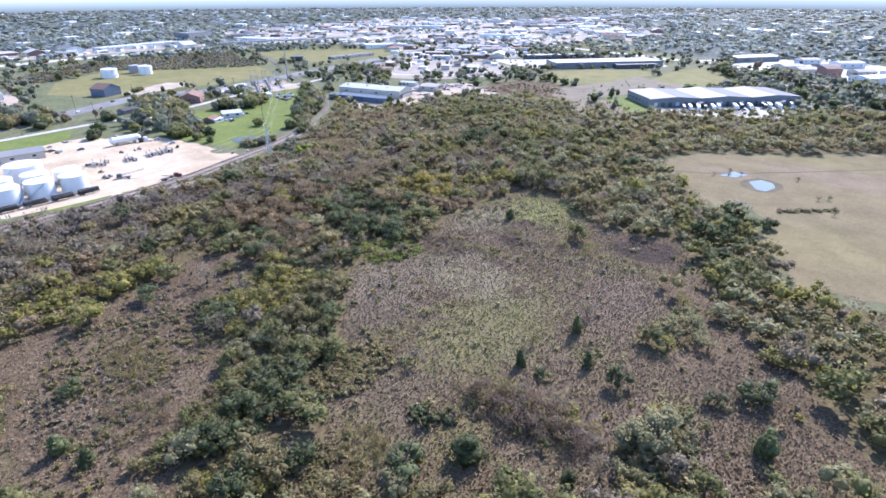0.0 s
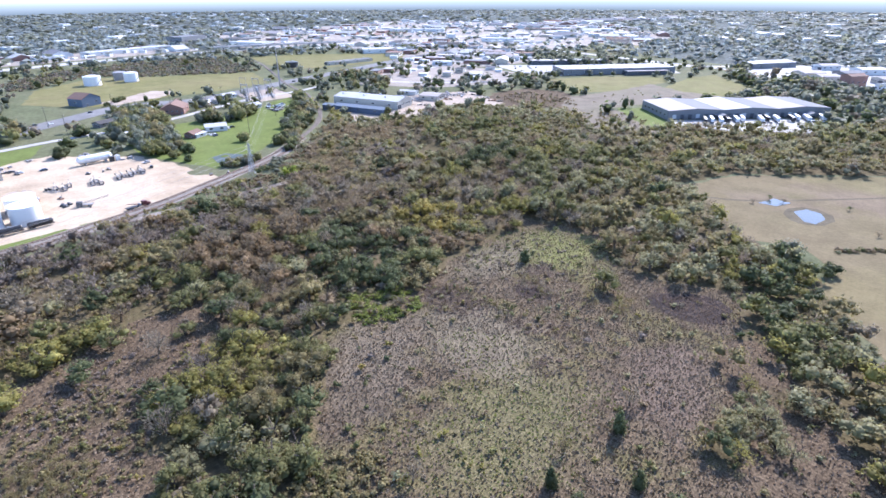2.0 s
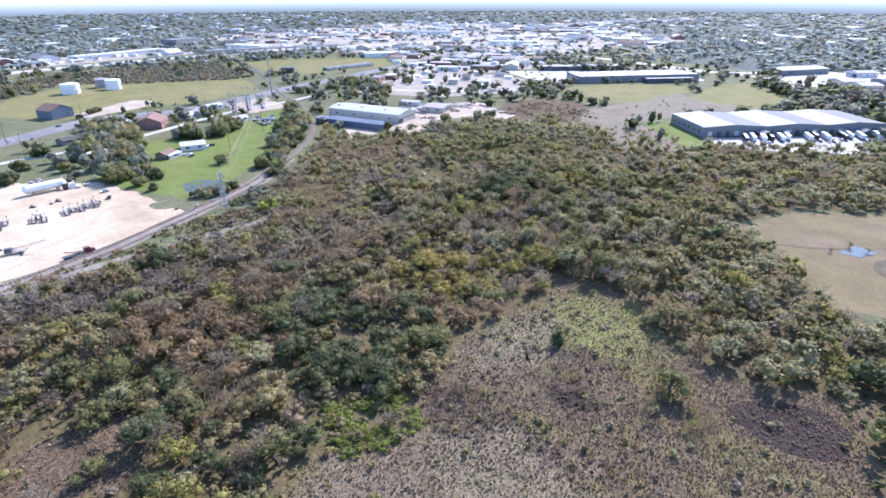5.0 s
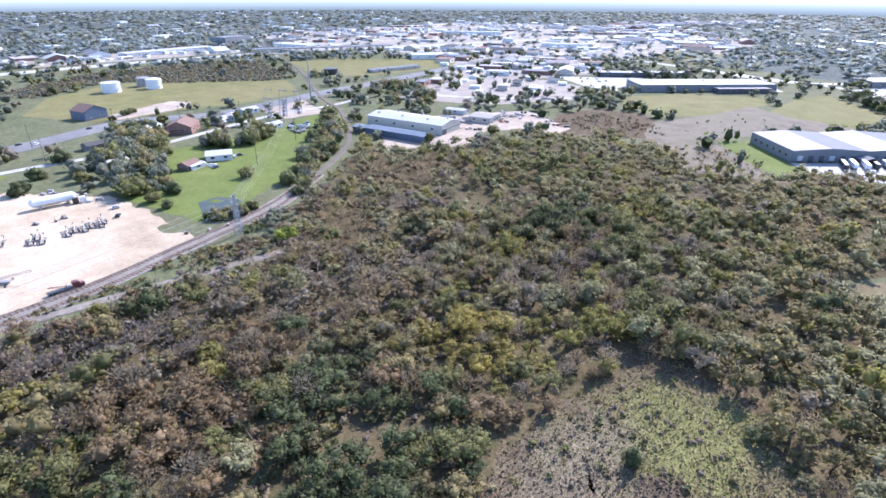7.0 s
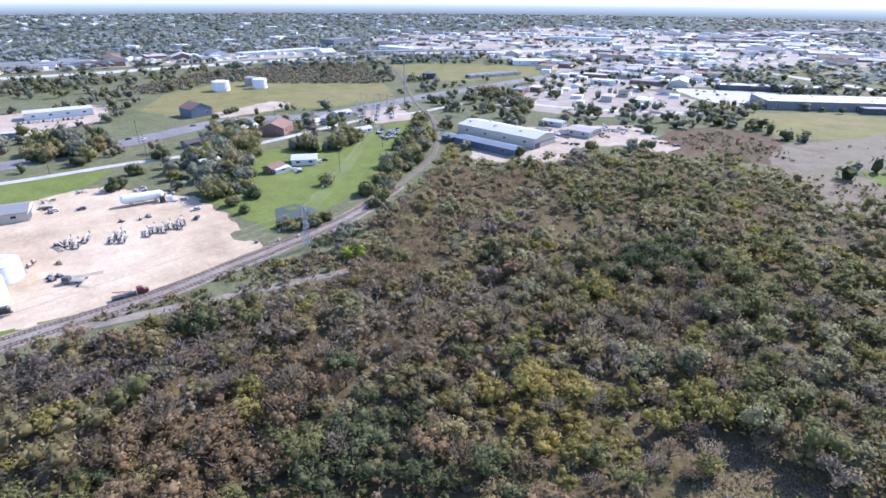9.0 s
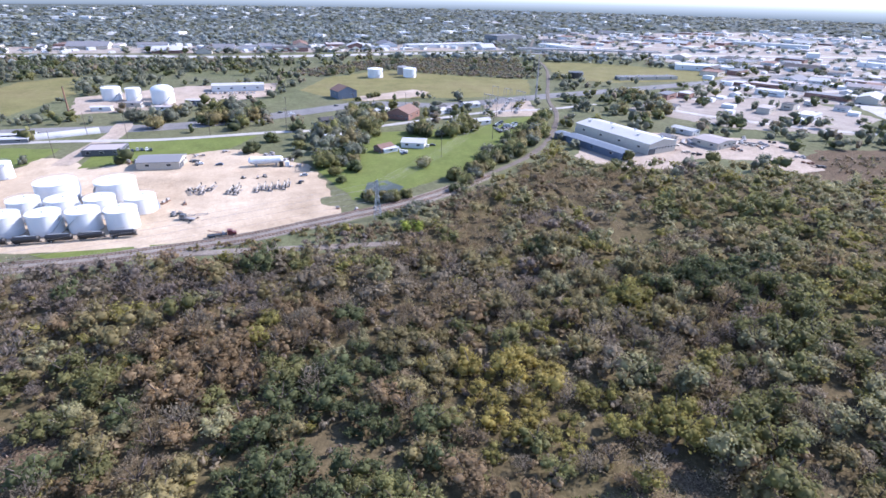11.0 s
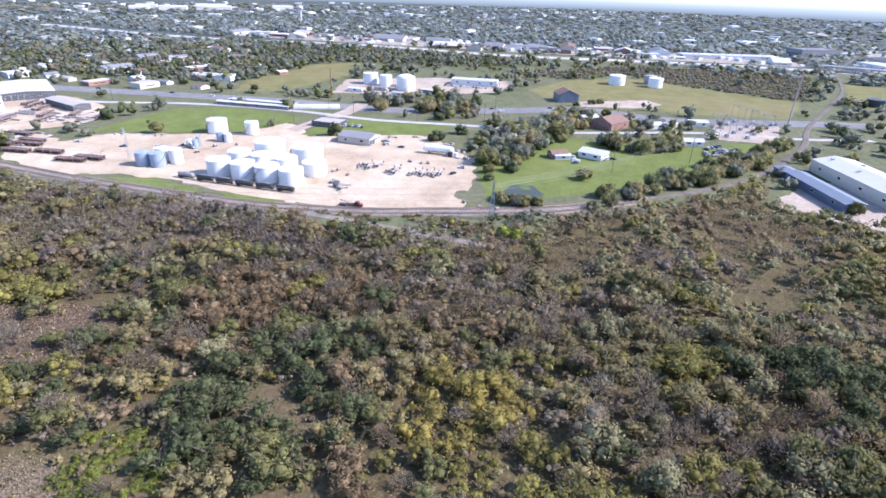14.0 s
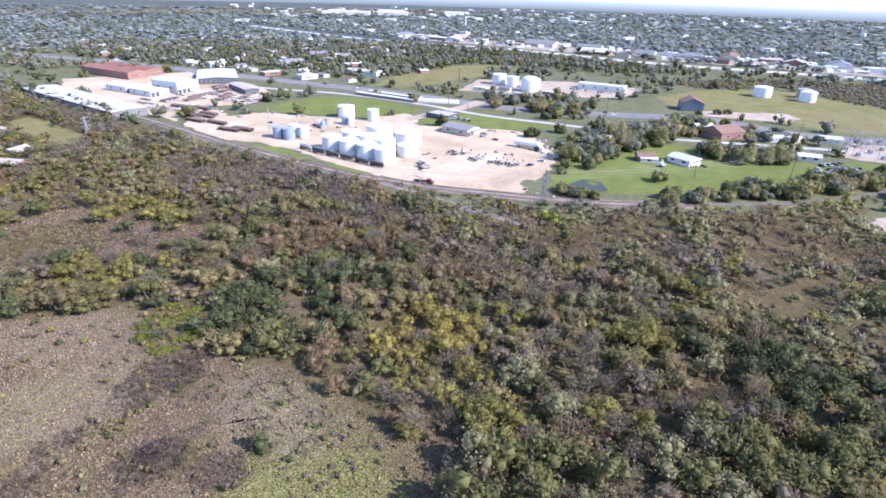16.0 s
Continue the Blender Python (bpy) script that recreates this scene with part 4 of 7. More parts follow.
wood("scrub_woods", [r for r in rows if id(r) not in picked], "dense scrub woods of green, olive, brown and grey trees")

# bushes of the understorey, along edges and in clearings
x, y = spread(-330, 70, -90, 330, 4.7)
strip = inside(x, y, [(-305, 152), (-319, 178), (-324, 200), (-306, 205), (-297, 169)])
ok = (inside(x, y, PLAN["FOREST"]) & ~blocked(x, y) & ((np.hypot(x + 150, y - 150) < 150) | (np.hypot(x + 65, y - 65) < 90) | ((x < -190) & (y < 160)) | (np.hypot(x + 215, y - 285) < 70))) | strip
clear = any_in(*ragged(x, y), CLEAR)
dens = field_noise(x, y, 0.035, 3.3)
scrubby = clear & ~any_in(x, y, [PLAN["MEADOW"], PLAN["MEADOWL"]])
ok &= np.where(scrubby, rng.random(x.size) < 0.5, np.where(clear, (rng.random(x.size) < 0.10 + 0.28 * (dens > 0.08)), rng.random(x.size) < 0.88)) & (x < 0.14 * y + 12)
x, y, clear = x[ok], y[ok], clear[ok]
tint = leaf_pick(x, y)
rows = []
for xx, yy, t, c in zip(x, y, tint, clear):
    if t == 6 and c:
        t = 2
    r = rng.uniform(0.6, 1.7) if c else rng.uniform(1.5, 3.2) if xx < -200 else rng.uniform(1.2, 2.7)
    if not c and rng.random() < 0.45:
        t = int(rng.choice([2, 4, 5, 12]))
    kind = "low"
    rows.append((kind, int(rng.integers(len(KINDS[kind]))), xx, yy, r, r * rng.uniform(0.9, 1.5), rng.uniform(0, 6.28), int(t)))
wood("underbrush", rows, "low olive and brown underbrush between trees", "bushes")

# bright vines at the meadow's edge
rows = []
for _ in range(95):
    a, d = rng.uniform(0, 6.28), math.sqrt(rng.random())
    rows.append(("shrub", int(rng.integers(5)), -156 - 11 * d * math.cos(a) - 6 * d * math.sin(a), 140 - 10 * d * math.cos(a) + 11 * d * math.sin(a), rng.uniform(1.6, 3.0), rng.uniform(1.2, 2.6), rng.uniform(0, 6.28), 6))
wood("vine_thicket", rows, "bright yellow-green vines sprawling at the wood's edge", "vines")

# single trees of the meadow
CEDARS = (
    (-65, 138, 1.7, 5.5, "cedar", 0, "narrow dark green cedar in dry grass"), (-69, 112, 1.4, 4.6, "cedar", 0, "narrow dark green cedar in dry grass"), (-54, 125, 1.4, 4.2, "cedar", 0, "narrow dark green cedar in dry grass"),
    (-6, 122, 2.6, 6, "cedar", 0, "dark green cedar in dead weeds"), (-133, 11, 2.2, 4.5, "cedar", 0, "small dark cedar in dead weeds"), (-124, 14, 1.8, 3.8, "cedar", 0, "small dark cedar in dead weeds"),
    (-58, 74, 3.4, 6, "cedar", 0, "broad dark cedar beside grey scrub"), (-48, 75, 1.7, 3.5, "cedar", 0, "small dark cedar in dry grass"), (-37, 84, 1.6, 3, "cedar", 0, "small dark cedar in dry grass"),
    (-137, 203, 1.9, 4.5, "cedar", 0, "narrow dark cedar in green grass"))
THIN_TREES = (
    (-93, 92, 2.6, 6.5, "bare", 5, "bare grey tree in dry grass"), (-61, 112, 3.2, 4.0, "shrub", 0, "low dark bush in dry grass"), (-67, 149, 3.0, 6, "bare", 5, "bare grey tree in dry grass"),
    (-72, 123, 2.4, 4.5, "bare", 2, "thin olive bush in dry grass"), (-42, 81, 1.6, 3.5, "bare", 4, "small russet bush in dry grass"), (-32, 89, 3.0, 7.5, "bare", 5, "tall bare grey tree in dry grass"),
    (-138, 211, 1.6, 2.2, "shrub", 0, "low dark bush in dry grass"), (-165, 114, 6.0, 8.5, "bare", 5, "large bare pinkish-grey tree"), (-39, 148, 4.2, 5, "bare", 3, "airy yellow-green tree beside dead weeds"),
    (-30, 156, 4.0, 5.5, "bare", 7, "pale airy tree beside dead weeds"), (-45, 177, 3.8, 4.5, "bare", 3, "airy yellow-green bush at the meadow edge"), (-22, 132, 3.6, 5, "bare", 5, "twiggy grey tree beside dead weeds"),
    (-29, 117, 4.6, 4.5, "bare", 3, "low airy yellow-green tree"), (-38, 165, 4.0, 5.5, "bare", 7, "pale airy tree at the meadow edge"), (-186, 75, 5.0, 8, "bare", 5, "broad grey twiggy tree in the glade"),
    (-152, 75, 4.0, 6, "bare", 3, "thin yellow-green tree at the glade edge"))
LEAFY_TREES = (
    (-155, 20, 3.4, 5, "round", 0, "dark round tree in dead weeds"), (-67, 62, 5.0, 7.5, "round", 0, "large dark green tree at the meadow edge"), (-43, 122, 3.6, 7, "round", 0, "dark green tree in dry grass"),
    (-12, 141, 5.0, 7.5, "round", 0, "large dark tree at the meadow edge"), (-190, 56, 4.5, 7, "round", 0, "dark green tree casting a long shadow"), (-189, 36, 5.2, 8.5, "round", 3, "yellow-green tree casting a long shadow"),
    (-158, 65, 5.5, 8, "round", 0, "large grey-green tree in a glade"), (-132, 92, 4.4, 7, "round", 0, "dark tree at the meadow edge"), (-118, 71, 4.2, 7, "round", 1, "green tree at the meadow edge"),
    (-98, 57, 6.0, 8.5, "round", 1, "large green tree at the meadow edge"), (-20, 132, 3.0, 4.5, "round", 0, "dark round bush in dead weeds"), (-119, 234, 3.4, 4.5, "round", 0, "round dark tree in green grass"),
    (-143, 106, 4.0, 6, "round", 1, "green tree at the meadow edge"), (-161, 229, 3.6, 5.5, "round", 3, "yellow-green tree in the glade"))
EDGE_TREES = (
    (-201, 68, 4.6, 7, "round", 1, "green tree casting shadow in the glade"), (-205, 51, 4.8, 8, "round", 3, "yellow-green tree at the glade edge"), (-190, 85, 3.6, 5, "round", 1, "round green bush in the glade"),
    (-209, 98, 4.6, 7, "round", 1, "green tree at the glade edge"), (-310, 206, 4.6, 9, "round", 6, "bright green tree beside the railway"), (-236, 269, 6, 7, "round", 3, "yellow-green tree in the woods"),
    (-31, 178, 4.8, 6, "round", 7, "pale green tree beside the meadow"), (-12, 162, 4.2, 6, "round", 3, "yellow-green tree beside the pasture"), (-132, 72, 4.6, 7, "round", 7, "grey-green tree at the meadow edge"),
    (-116, 51, 5.0, 7.5, "round", 1, "green tree at the meadow edge"), (-152, 105, 4.6, 7.5, "round", 1, "green tree at the meadow edge"), (-146, 66, 3.8, 6, "round", 3, "yellow-green tree between glades"),
    (-47, 104, 1.9, 3.6, "round", 3, "small yellow tree in grey scrub"), (-101, 202, 5, 10, "round", 1, "tall green tree at the meadow edge"))
for grown in (CEDARS, THIN_TREES, LEAFY_TREES, EDGE_TREES):
    for x, y, r, h, kind, t, label in grown:
        big_ = {"cedar": 1.6, "round": 1.42}.get(kind, 1.1)
        r, h = r * big_, h * (1.25 if kind == "cedar" else 1.12)
        tree({"cedar": "cedar_tree", "shrub": "bush"}.get(kind, "tree"), kind, int(rng.integers(len(KINDS[kind]))), x, y, r, h, rng.uniform(0, 6.28), t, label, "single trees of the meadow")
# pale scrub band and saplings at the meadow's near end
rows = []
NEAR_THICKETS = (
    (-58, 94, 20, 6, 90, 13, "midbare", 5.0), (-52, 98, 16, 7, 60, 12, "midbare", 5.2), (-58, 92, 15, 5, 12, 0, "mid", 3.8),
    (-24, 106, 8, 18, 60, 7, "mid", 4.6), (-104, 78, 9, 14, 190, 2, "low", 1.7), (-80, 48, 9, 10, 120, 2, "low", 1.6),
    (-156, 38, 12, 9, 90, 2, "midbare", 2.4), (-79, 58, 9, 8, 60, 2, "midbare", 2.4), (-128, 30, 15, 10, 50, 4, "midbare", 3.0),
    (-118, 44, 10, 8, 36, 1, "mid", 4.5), (-38, 163, 9, 14, 40, 7, "mid", 4.6), (-72, 78, 6, 6, 12, 0, "low", 3))
EDGE_THICKETS = (
    (-95, 195, 10, 8, 22, 2, "midbare", 4), (-165, 40, 24, 24, 260, 2, "low", 1.2), (-172, 60, 24, 26, 220, 12, "low", 1.0),
    (-145, 25, 22, 18, 180, 5, "low", 1.1), (-80, 120, 40, 50, 160, 5, "low", 0.7), (-135, 195, 22, 40, 150, 12, "low", 0.9),
    (-120, 15, 18, 12, 60, 2, "low", 1.2), (-20, 108, 18, 12, 60, 4, "low", 0.9), (-140, 160, 14, 10, 100, 13, "midbare", 1.9),
    (-112, 162, 5, 3.5, 20, 13, "midbare", 1.4), (-101, 168, 6, 4, 20, 13, "midbare", 1.4), (-92, 149, 6, 5, 20, 13, "midbare", 1.4))
OTHER_THICKETS = (
    (-123, 184, 9, 6, 30, 13, "midbare", 1.6), (-312, 125, 3, 24, 40, 2, "low", 1.5), (-320, 168, 6, 16, 60, 2, "low", 1.6),
    (-314, 188, 8, 12, 50, 4, "low", 1.8), (-334, 208, 6, 10, 30, 1, "low", 2.0), (-120, 165, 14, 5, 20, 2, "low", 1.4),
    (-120, 188, 9, 6, 32, 5, "midbare", 2.6), (-120, 60, 7, 20, 26, 2, "mid", 6), (-112, 35, 9, 18, 26, 1, "round", 6),
    (-95, 35, 12, 8, 16, 3, "round", 5), (-350, 530, 34, 36, 110, 5, "low", 2.0), (-330, 520, 40, 30, 60, 4, "low", 2.4),
    (-270, 600, 30, 60, 14, 2, "low", 1.6), (-238, 488, 34, 24, 60, 2, "low", 2.2))
for x, y, rx, ry, n, t, kind, h in NEAR_THICKETS + EDGE_THICKETS + OTHER_THICKETS:
    for _ in range(n):
        a, d = rng.uniform(0, 6.28), math.sqrt(rng.random())
        r = rng.uniform(0.3, 0.5) * h * (1.4 if kind == "low" else 1)
        tt = t if rng.random() < 0.7 else int(rng.choice([1, 2, 4]))
        rows.append((kind, int(rng.integers(len(KINDS[kind]))), x + rx * d * math.cos(a), y + ry * d * math.sin(a), r + 0.5, h * rng.uniform(0.7, 1.25), rng.uniform(0, 6.28), tt))
wood("scrub_thicket", rows, "grey and olive thickets of twiggy scrub", "bushes")

# grass and weeds of the clearings
REEDS = ((-73, 211, 15, 11), (-120, 184, 8, 6), (-140, 158, 13, 10), (-127, 200, 6, 6), (-112, 162, 5, 4), (-101, 168, 5, 4), (-92, 149, 6, 5))
GREENS = ((-132, 222, 26, 22), (-88, 122, 20, 32), (-150, 205, 10, 18), (-108, 142, 20, 12))


def in_ovals(x, y, ovals, rough=0.5):
    res = np.zeros(np.shape(x), bool)
    n_ = field_noise(x, y, 0.09, 31.0)
    for ox, oy, ra, rb in ovals:
        res |= np.hypot((x - ox) / ra, (y - oy) / rb) < 1.0 + rough * n_
    return res


for name, keys, mat, gapw, hmax, label in (("grass_tufts", ("MEADOW", "MEADOW16", "GLADE3"), "grass_dry", 0.68, 0.66, "tufts of dry tan meadow grass"), ("green_tufts", ("MEADOW", "MEADOW16", "GLADE3"), "grass_green", 0.72, 0.6, "tufts of yellow-green meadow grass"),
                                           ("reed_stems", ("MEADOW", "MEADOW16"), "umber", 0.7, 0.9, "dark brown stems of dead reeds"), ("weed_stems", ("MEADOWL", "GLADE", "GLADE2", "MEADOW", "AIRY"), "weed", 0.9, 0.68, "dead brown weeds among the grass")):
    x, y = spread(-220, 30, -10, 270, gapw)
    ok = any_in(x, y, [PLAN[k] for k in keys]) & (rng.random(x.size) < 0.8)
    x, y = x[ok], y[ok]
    reedy, greeny = in_ovals(x, y, REEDS), in_ovals(x, y, GREENS)
    ok = reedy if mat == "umber" else ~reedy & (greeny & (rng.random(x.size) < 0.75) if mat == "grass_green" else ~greeny | (rng.random(x.size) < 0.5))
    x, y = x[ok], y[ok]
    n = len(x)
    h = hmax * rng.uniform(0.3, 1.0, n) ** 1.5
    base = []
    for k in range(3):
        a = rng.uniform(0, 6.28, n)
        lx, ly = np.cos(a), np.sin(a)
        wv = h * rng.uniform(0.35, 0.7, n)
        tip = np.stack([x + lx * h * 0.45 * rng.normal(0, 1, n), y + ly * h * 0.45 * rng.normal(0, 1, n), h], 1)
        base.append(np.stack([np.stack([x + lx * wv, y + ly * wv, x * 0], 1), np.stack([x - lx * wv, y - ly * wv, x * 0], 1), tip], 1).reshape(-1, 3))
    v = np.concatenate(base)
    tagged(new(name, from_arrays(name, v, np.arange(len(v)).reshape(-1, 3), [mat])), label, "grass", kind="stuff")


# ---- buildings ----
def rect(a, b, depth):
    """Centre, turn and sizes of a plan whose one side runs from a to b, with its depth to the left of that way."""
    a, b = Vector(a), Vector(b)
    d = (b - a).normalized()
    c = (a + b) / 2 + Vector((-d.y, d.x)) * depth / 2
    return c.x, c.y, math.degrees(math.atan2(d.y, d.x)), (b - a).length, depth


def openings(ob, sx, sy, h, doors=1, windows=4, high=0.0, big=False):
    """Doors and windows on all four sides, set a little proud of the walls."""
    for s in (-1, 1):
        for along_x in (True, False):
            length, half = (sx, sy / 2) if along_x else (sy, sx / 2)
            n = windows if along_x else max(1, windows // 2)
            for k in range(n):
                u = -length / 2 + length * (k + 0.5) / n
                isdoor = k < doors and along_x
                w, hh, z = ((4.0, min(4.2, h * 0.75), 0.02) if big else (1.2, 2.1, 0.02)) if isdoor else (min(2.4, length / n * 0.4), min(1.3, h * 0.4), max(0.9, h * 0.45) + high)
                fr, pane = Shape(), Shape()
                if along_x:
                    fr.box(u, s * (half + 0.05), z, w + 0.24, 0.12, hh + 0.2)
                    pane.box(u, s * (half + 0.09), z + 0.1, w, 0.12, hh)
                else:
                    fr.box(s * (half + 0.05), u, z, 0.12, w + 0.24, hh + 0.2)
                    pane.box(s * (half + 0.09), u, z + 0.1, 0.12, w, hh)
                frame_ob = part("door" if isdoor else "window", fr, "wall_white", ob)
                part("door_leaf" if isdoor else "pane", pane, "wall_dark" if isdoor else "glass", frame_ob)


def building(name, plan, h, rise, wall, roof, label, category="building", group="", doors=1, windows=4, big=False, ridge_x=True, over=0.5, vents=0):
    """A house or shed with a gabled or flat roof."""
    cx, cy, turn, sx, sy = plan
    if ridge_x:
        turn, sx, sy = turn + 90, sy, sx
    ob = thing(name, cx, cy, turn, label, category, group)
    if rise:
        part("wall", Shape().gable_walls(sx, sy, 0, h, rise), wall, ob)
        part("roof", Shape().gable(sx, sy, h, rise, over), roof, ob)
    else:
        part("wall", Shape().box(0, 0, 0, sx, sy, h), wall, ob)
        rf = Shape().box(0, 0, h, sx - 0.6, sy - 0.6, 0.12)
        part("roof", rf, roof, ob)
        edge = Shape()
        for s in (-1, 1):
            edge.box(s * (sx / 2 - 0.1), 0, h, 0.35, sy + 0.3, 0.5).box(0, s * (sy / 2 - 0.1), h, sx - 0.3, 0.35, 0.5)
        part("parapet", edge, wall, ob)
    for k in range(vents):
        u = -sy / 2 + sy * (k + 0.5) / vents
        part("roof_vent", Shape().box(sx * 0.2 * (-1) ** k, u, h + (rise * 0.6 if rise else 0.1), 1.6, 1.6, 1.2), "steel", ob)
    openings(ob, sx, sy, h, doors, windows, big=big)
    return ob


# the gravel yard
building("metal_shed", rect((-434, 64), (-432, 88), 17), 4.6, 1.8, "wall_tan", "roof_grey", "tan metal shed with grey roof on white gravel", "shed", doors=2, big=True)
building("site_office", rect((-471, 24), (-470, 47), 17), 3.6, 0, "wall_dark", "roof_pale", "long dark site office with pale flat roof", "office", doors=1, windows=6)
building("farm_house", rect((-458, 228), (-452, 243), 14), 3.8, 1.6, "wall_white", "roof_white", "white metal barn house on green lawn", "house", doors=1)
building("farm_house", rect((-446, 212), (-452, 222), 8), 3.2, 1.8, "wall_brick", "roof_brown", "small red-brown house among trees", "house")
building("lean_to", rect((-445, 214), (-449, 224), 7), 2.6, 0.5, "wall_white", "roof_white", "low white lean-to shed on lawn", "shed", windows=2)
patch("pond", [(-385, 195), (-387, 206), (-374, 214), (-361, 206), (-359, 196), (-369, 191)], "pond_dark", 0.2, "small dark pond among trees and lawn", "pond", 0.3, 6.0)
patch("pond_weed", [(-383, 199), (-384, 204), (-379, 206), (-378.5, 200)], "lawn", 0.26, "bright green weed floating on the pond", "pond weed", 0.5, 3.0)
building("brick_house", rect((-543, 250), (-563, 264), 20), 5.5, 4.2, "wall_brick", "roof_brown", "large house with brown shingle roof", "house", windows=5)
for a, b, d, wall, roof in (((-561, 280), (-570, 292), 9, "wall_white", "roof_white"), ((-566, 297), (-580, 304), 10, "wall_tan", "roof_pale"), ((-588, 314), (-592, 330), 10, "wall_white", "roof_white"),
                            ((-575, 283), (-583, 295), 9, "wall_tan", "roof_dark"), ((-517, 302), (-520, 316), 8, "wall_white", "roof_white"), ((-535, 205), (-545, 220), 10, "wall_tan", "roof_grey"),
                            ((-512, 178), (-516, 195), 8, "wall_white", "roof_pale"), ((-540, 178), (-545, 192), 9, "wall_grey", "roof_dark"), ((-570, 228), (-580, 240), 10, "wall_white", "roof_white"), ((-482, 178), (-488, 190), 8, "wall_white", "roof_white")):
    building("house", rect(a, b, d), 3.2, 1.7, wall, roof, f"small house with {roof[5:]} roof among trees", "house", "houses by the highway")
barn = building("old_barn", rect((-651, 200), (-658, 219), 20), 7.5, 4.5, "wall_blue", "roof_brown", "tall old blue-grey barn with rusty roof", "barn", windows=2, ridge_x=False)
building("industrial_shed", rect((-712, 74), (-715, 126), 18), 6, 1.0, "wall_white", "roof_white", "long white industrial shed on pale gravel", "shed", doors=4, windows=8, big=True)
big = building("metal_workshop", rect((-480, 374), (-408, 393), 27), 7.6, 2.4, "wall_tan", "roof_white", "long metal workshop with white ridged roof", "workshop", doors=2, windows=9, big=True, vents=6)
building("blue_shed", rect((-452, 352), (-399, 366), 12), 5.0, 1.4, "wall_blue", "roof_blue", "long low blue metal shed", "shed", windows=7)
building("blue_shed", rect((-466, 349), (-455, 352), 10), 4.2, 1.0, "wall_blue", "roof_blue", "small blue metal shed", "shed", windows=2)
building("tan_shed", rect((-431, 446), (-411, 452), 22), 4.6, 1.4, "wall_tan", "roof_pale", "low tan shed in a cluttered yard", "shed")
building("tan_shed", rect((-448, 428), (-438, 431), 9), 3.6, 1.0, "wall_tan", "roof_grey", "small grey-roofed shed in a cluttered yard", "shed", windows=2)
building("tan_shed", rect((-470, 455), (-452, 462), 10), 3.8, 1.0, "wall_white", "roof_white", "small white shed in a cluttered yard", "shed", windows=2)
for k in range(2):
    building("storage_row", rect((-513 - 13 * k, -92 + 4 * k), (-515 - 13 * k, -22), 7), 2.8, 0.7, "wall_grey", "roof_white", "long low row of storage units", "storage units", "storage rows", doors=6, windows=12)
for k in range(3):
    ob = thing("hoop_house", -528 - 4 * k, -15 + 9.5 * k, -67, "pale half-round hoop greenhouse", "greenhouse", "hoop greenhouses")
    arch = Shape()
    for i in range(10):
        a0, a1 = math.pi * i / 10, math.pi * (i + 1) / 10
        arch.add([(s, 4.2 * math.cos(a), 3.6 * math.sin(a)) for a in (a0, a1) for s in (-12, 12)], [(0, 1, 3, 2)])
    part("cover", arch, "roof_white", ob)
    for s in (-12, 12):
        part("end_wall", Shape().add([(s, 4.1 * math.cos(math.pi * i / 10), 3.5 * math.sin(math.pi * i / 10)) for i in range(11)], [tuple(range(11))]), "wall_white", ob)
building("store_shed", rect((-617, -201), (-625, -155), 22), 5.0, 1.4, "wall_white", "roof_white", "white gabled store shed beyond the highway", "shed", windows=6)

# low sheds, a stack and cars of the tank farm
for a, b, d, wall, roof in (((-622, -14), (-621, 2), 7, "wall_white", "roof_white"), ((-617, 36), (-615, 52), 7, "wall_white", "roof_pale"), ((-646, 58), (-643, 72), 8, "wall_grey", "roof_white"), ((-640, 8), (-638, 22), 8, "wall_tan", "roof_grey")):
    building("plant_shed", rect(a, b, d), 3.4, 0.6, wall, roof, f"low plant shed with {roof[5:]} roof on gravel", "shed", "plant sheds", windows=3)
flue = thing("flue_stack", -611, -27, 0, "tall slim rusty brown flue stack", "chimney")
part("base", Shape().box(0, 0, 0, 2.4, 2.4, 1.0), "concrete", flue)
part("shaft", Shape().drum((0, 0, 1.0), (0, 0, 23), 0.75, 0.5, 14), "rust", flue)
part("rim_band", Shape().lathe([(0.51, 22.4), (0.66, 22.4), (0.66, 23.0), (0.51, 23.0)], 14), "black_paint", flue)

# the factory with white sheds
# grey cladding stands in for shade on the hall's white wall
building("factory_hall", rect((-330, -160), (-338, -326), 28), 6.2, 0.8, "wall_grey", "roof_white", "very long factory hall, shaded wall put in grey, white roof", "factory", doors=0, windows=2, vents=9)
building("factory_hall", rect((-398, -262), (-402, -226), 26), 11.0, 1.6, "wall_white", "roof_white", "tall white factory hall with dark gateway", "factory", doors=3, windows=5, big=True)
building("factory_hall", rect((-416, -436), (-420, -344), 24), 7.5, 2.2, "wall_brick", "roof_red", "factory hall with rust-red roof", "factory", windows=6)
building("factory_hall", rect((-444, -440), (-448, -352), 20), 7.0, 2.0, "wall_brick", "roof_red", "factory hall with rust-red roof", "factory", windows=6)
for x0, y0 in ((-372, -300), (-374, -262)):
    building("factory_hall", rect((x0, y0), (x0 - 2, y0 + 32), 20), 5.5, 2.2, "wall_white", "roof_white", "white round-roofed factory shed", "factory", "white sheds", doors=2, windows=4, big=True)
# closed dark walls paint the shade under these open roofs
building("open_canopy", rect((-492, -321), (-449, -262), 42), 6.0, 1.2, "wall_dark", "roof_white", "long open shed with pale roof, shade beneath built as dark walls", "shed", doors=5, windows=9, big=True)
building("open_canopy", rect((-455, -170), (-470, -215), 14), 5.0, 1.0, "wall_dark", "roof_pale", "open shed in the pipe yard, shade beneath built as dark walls", "shed", windows=4)

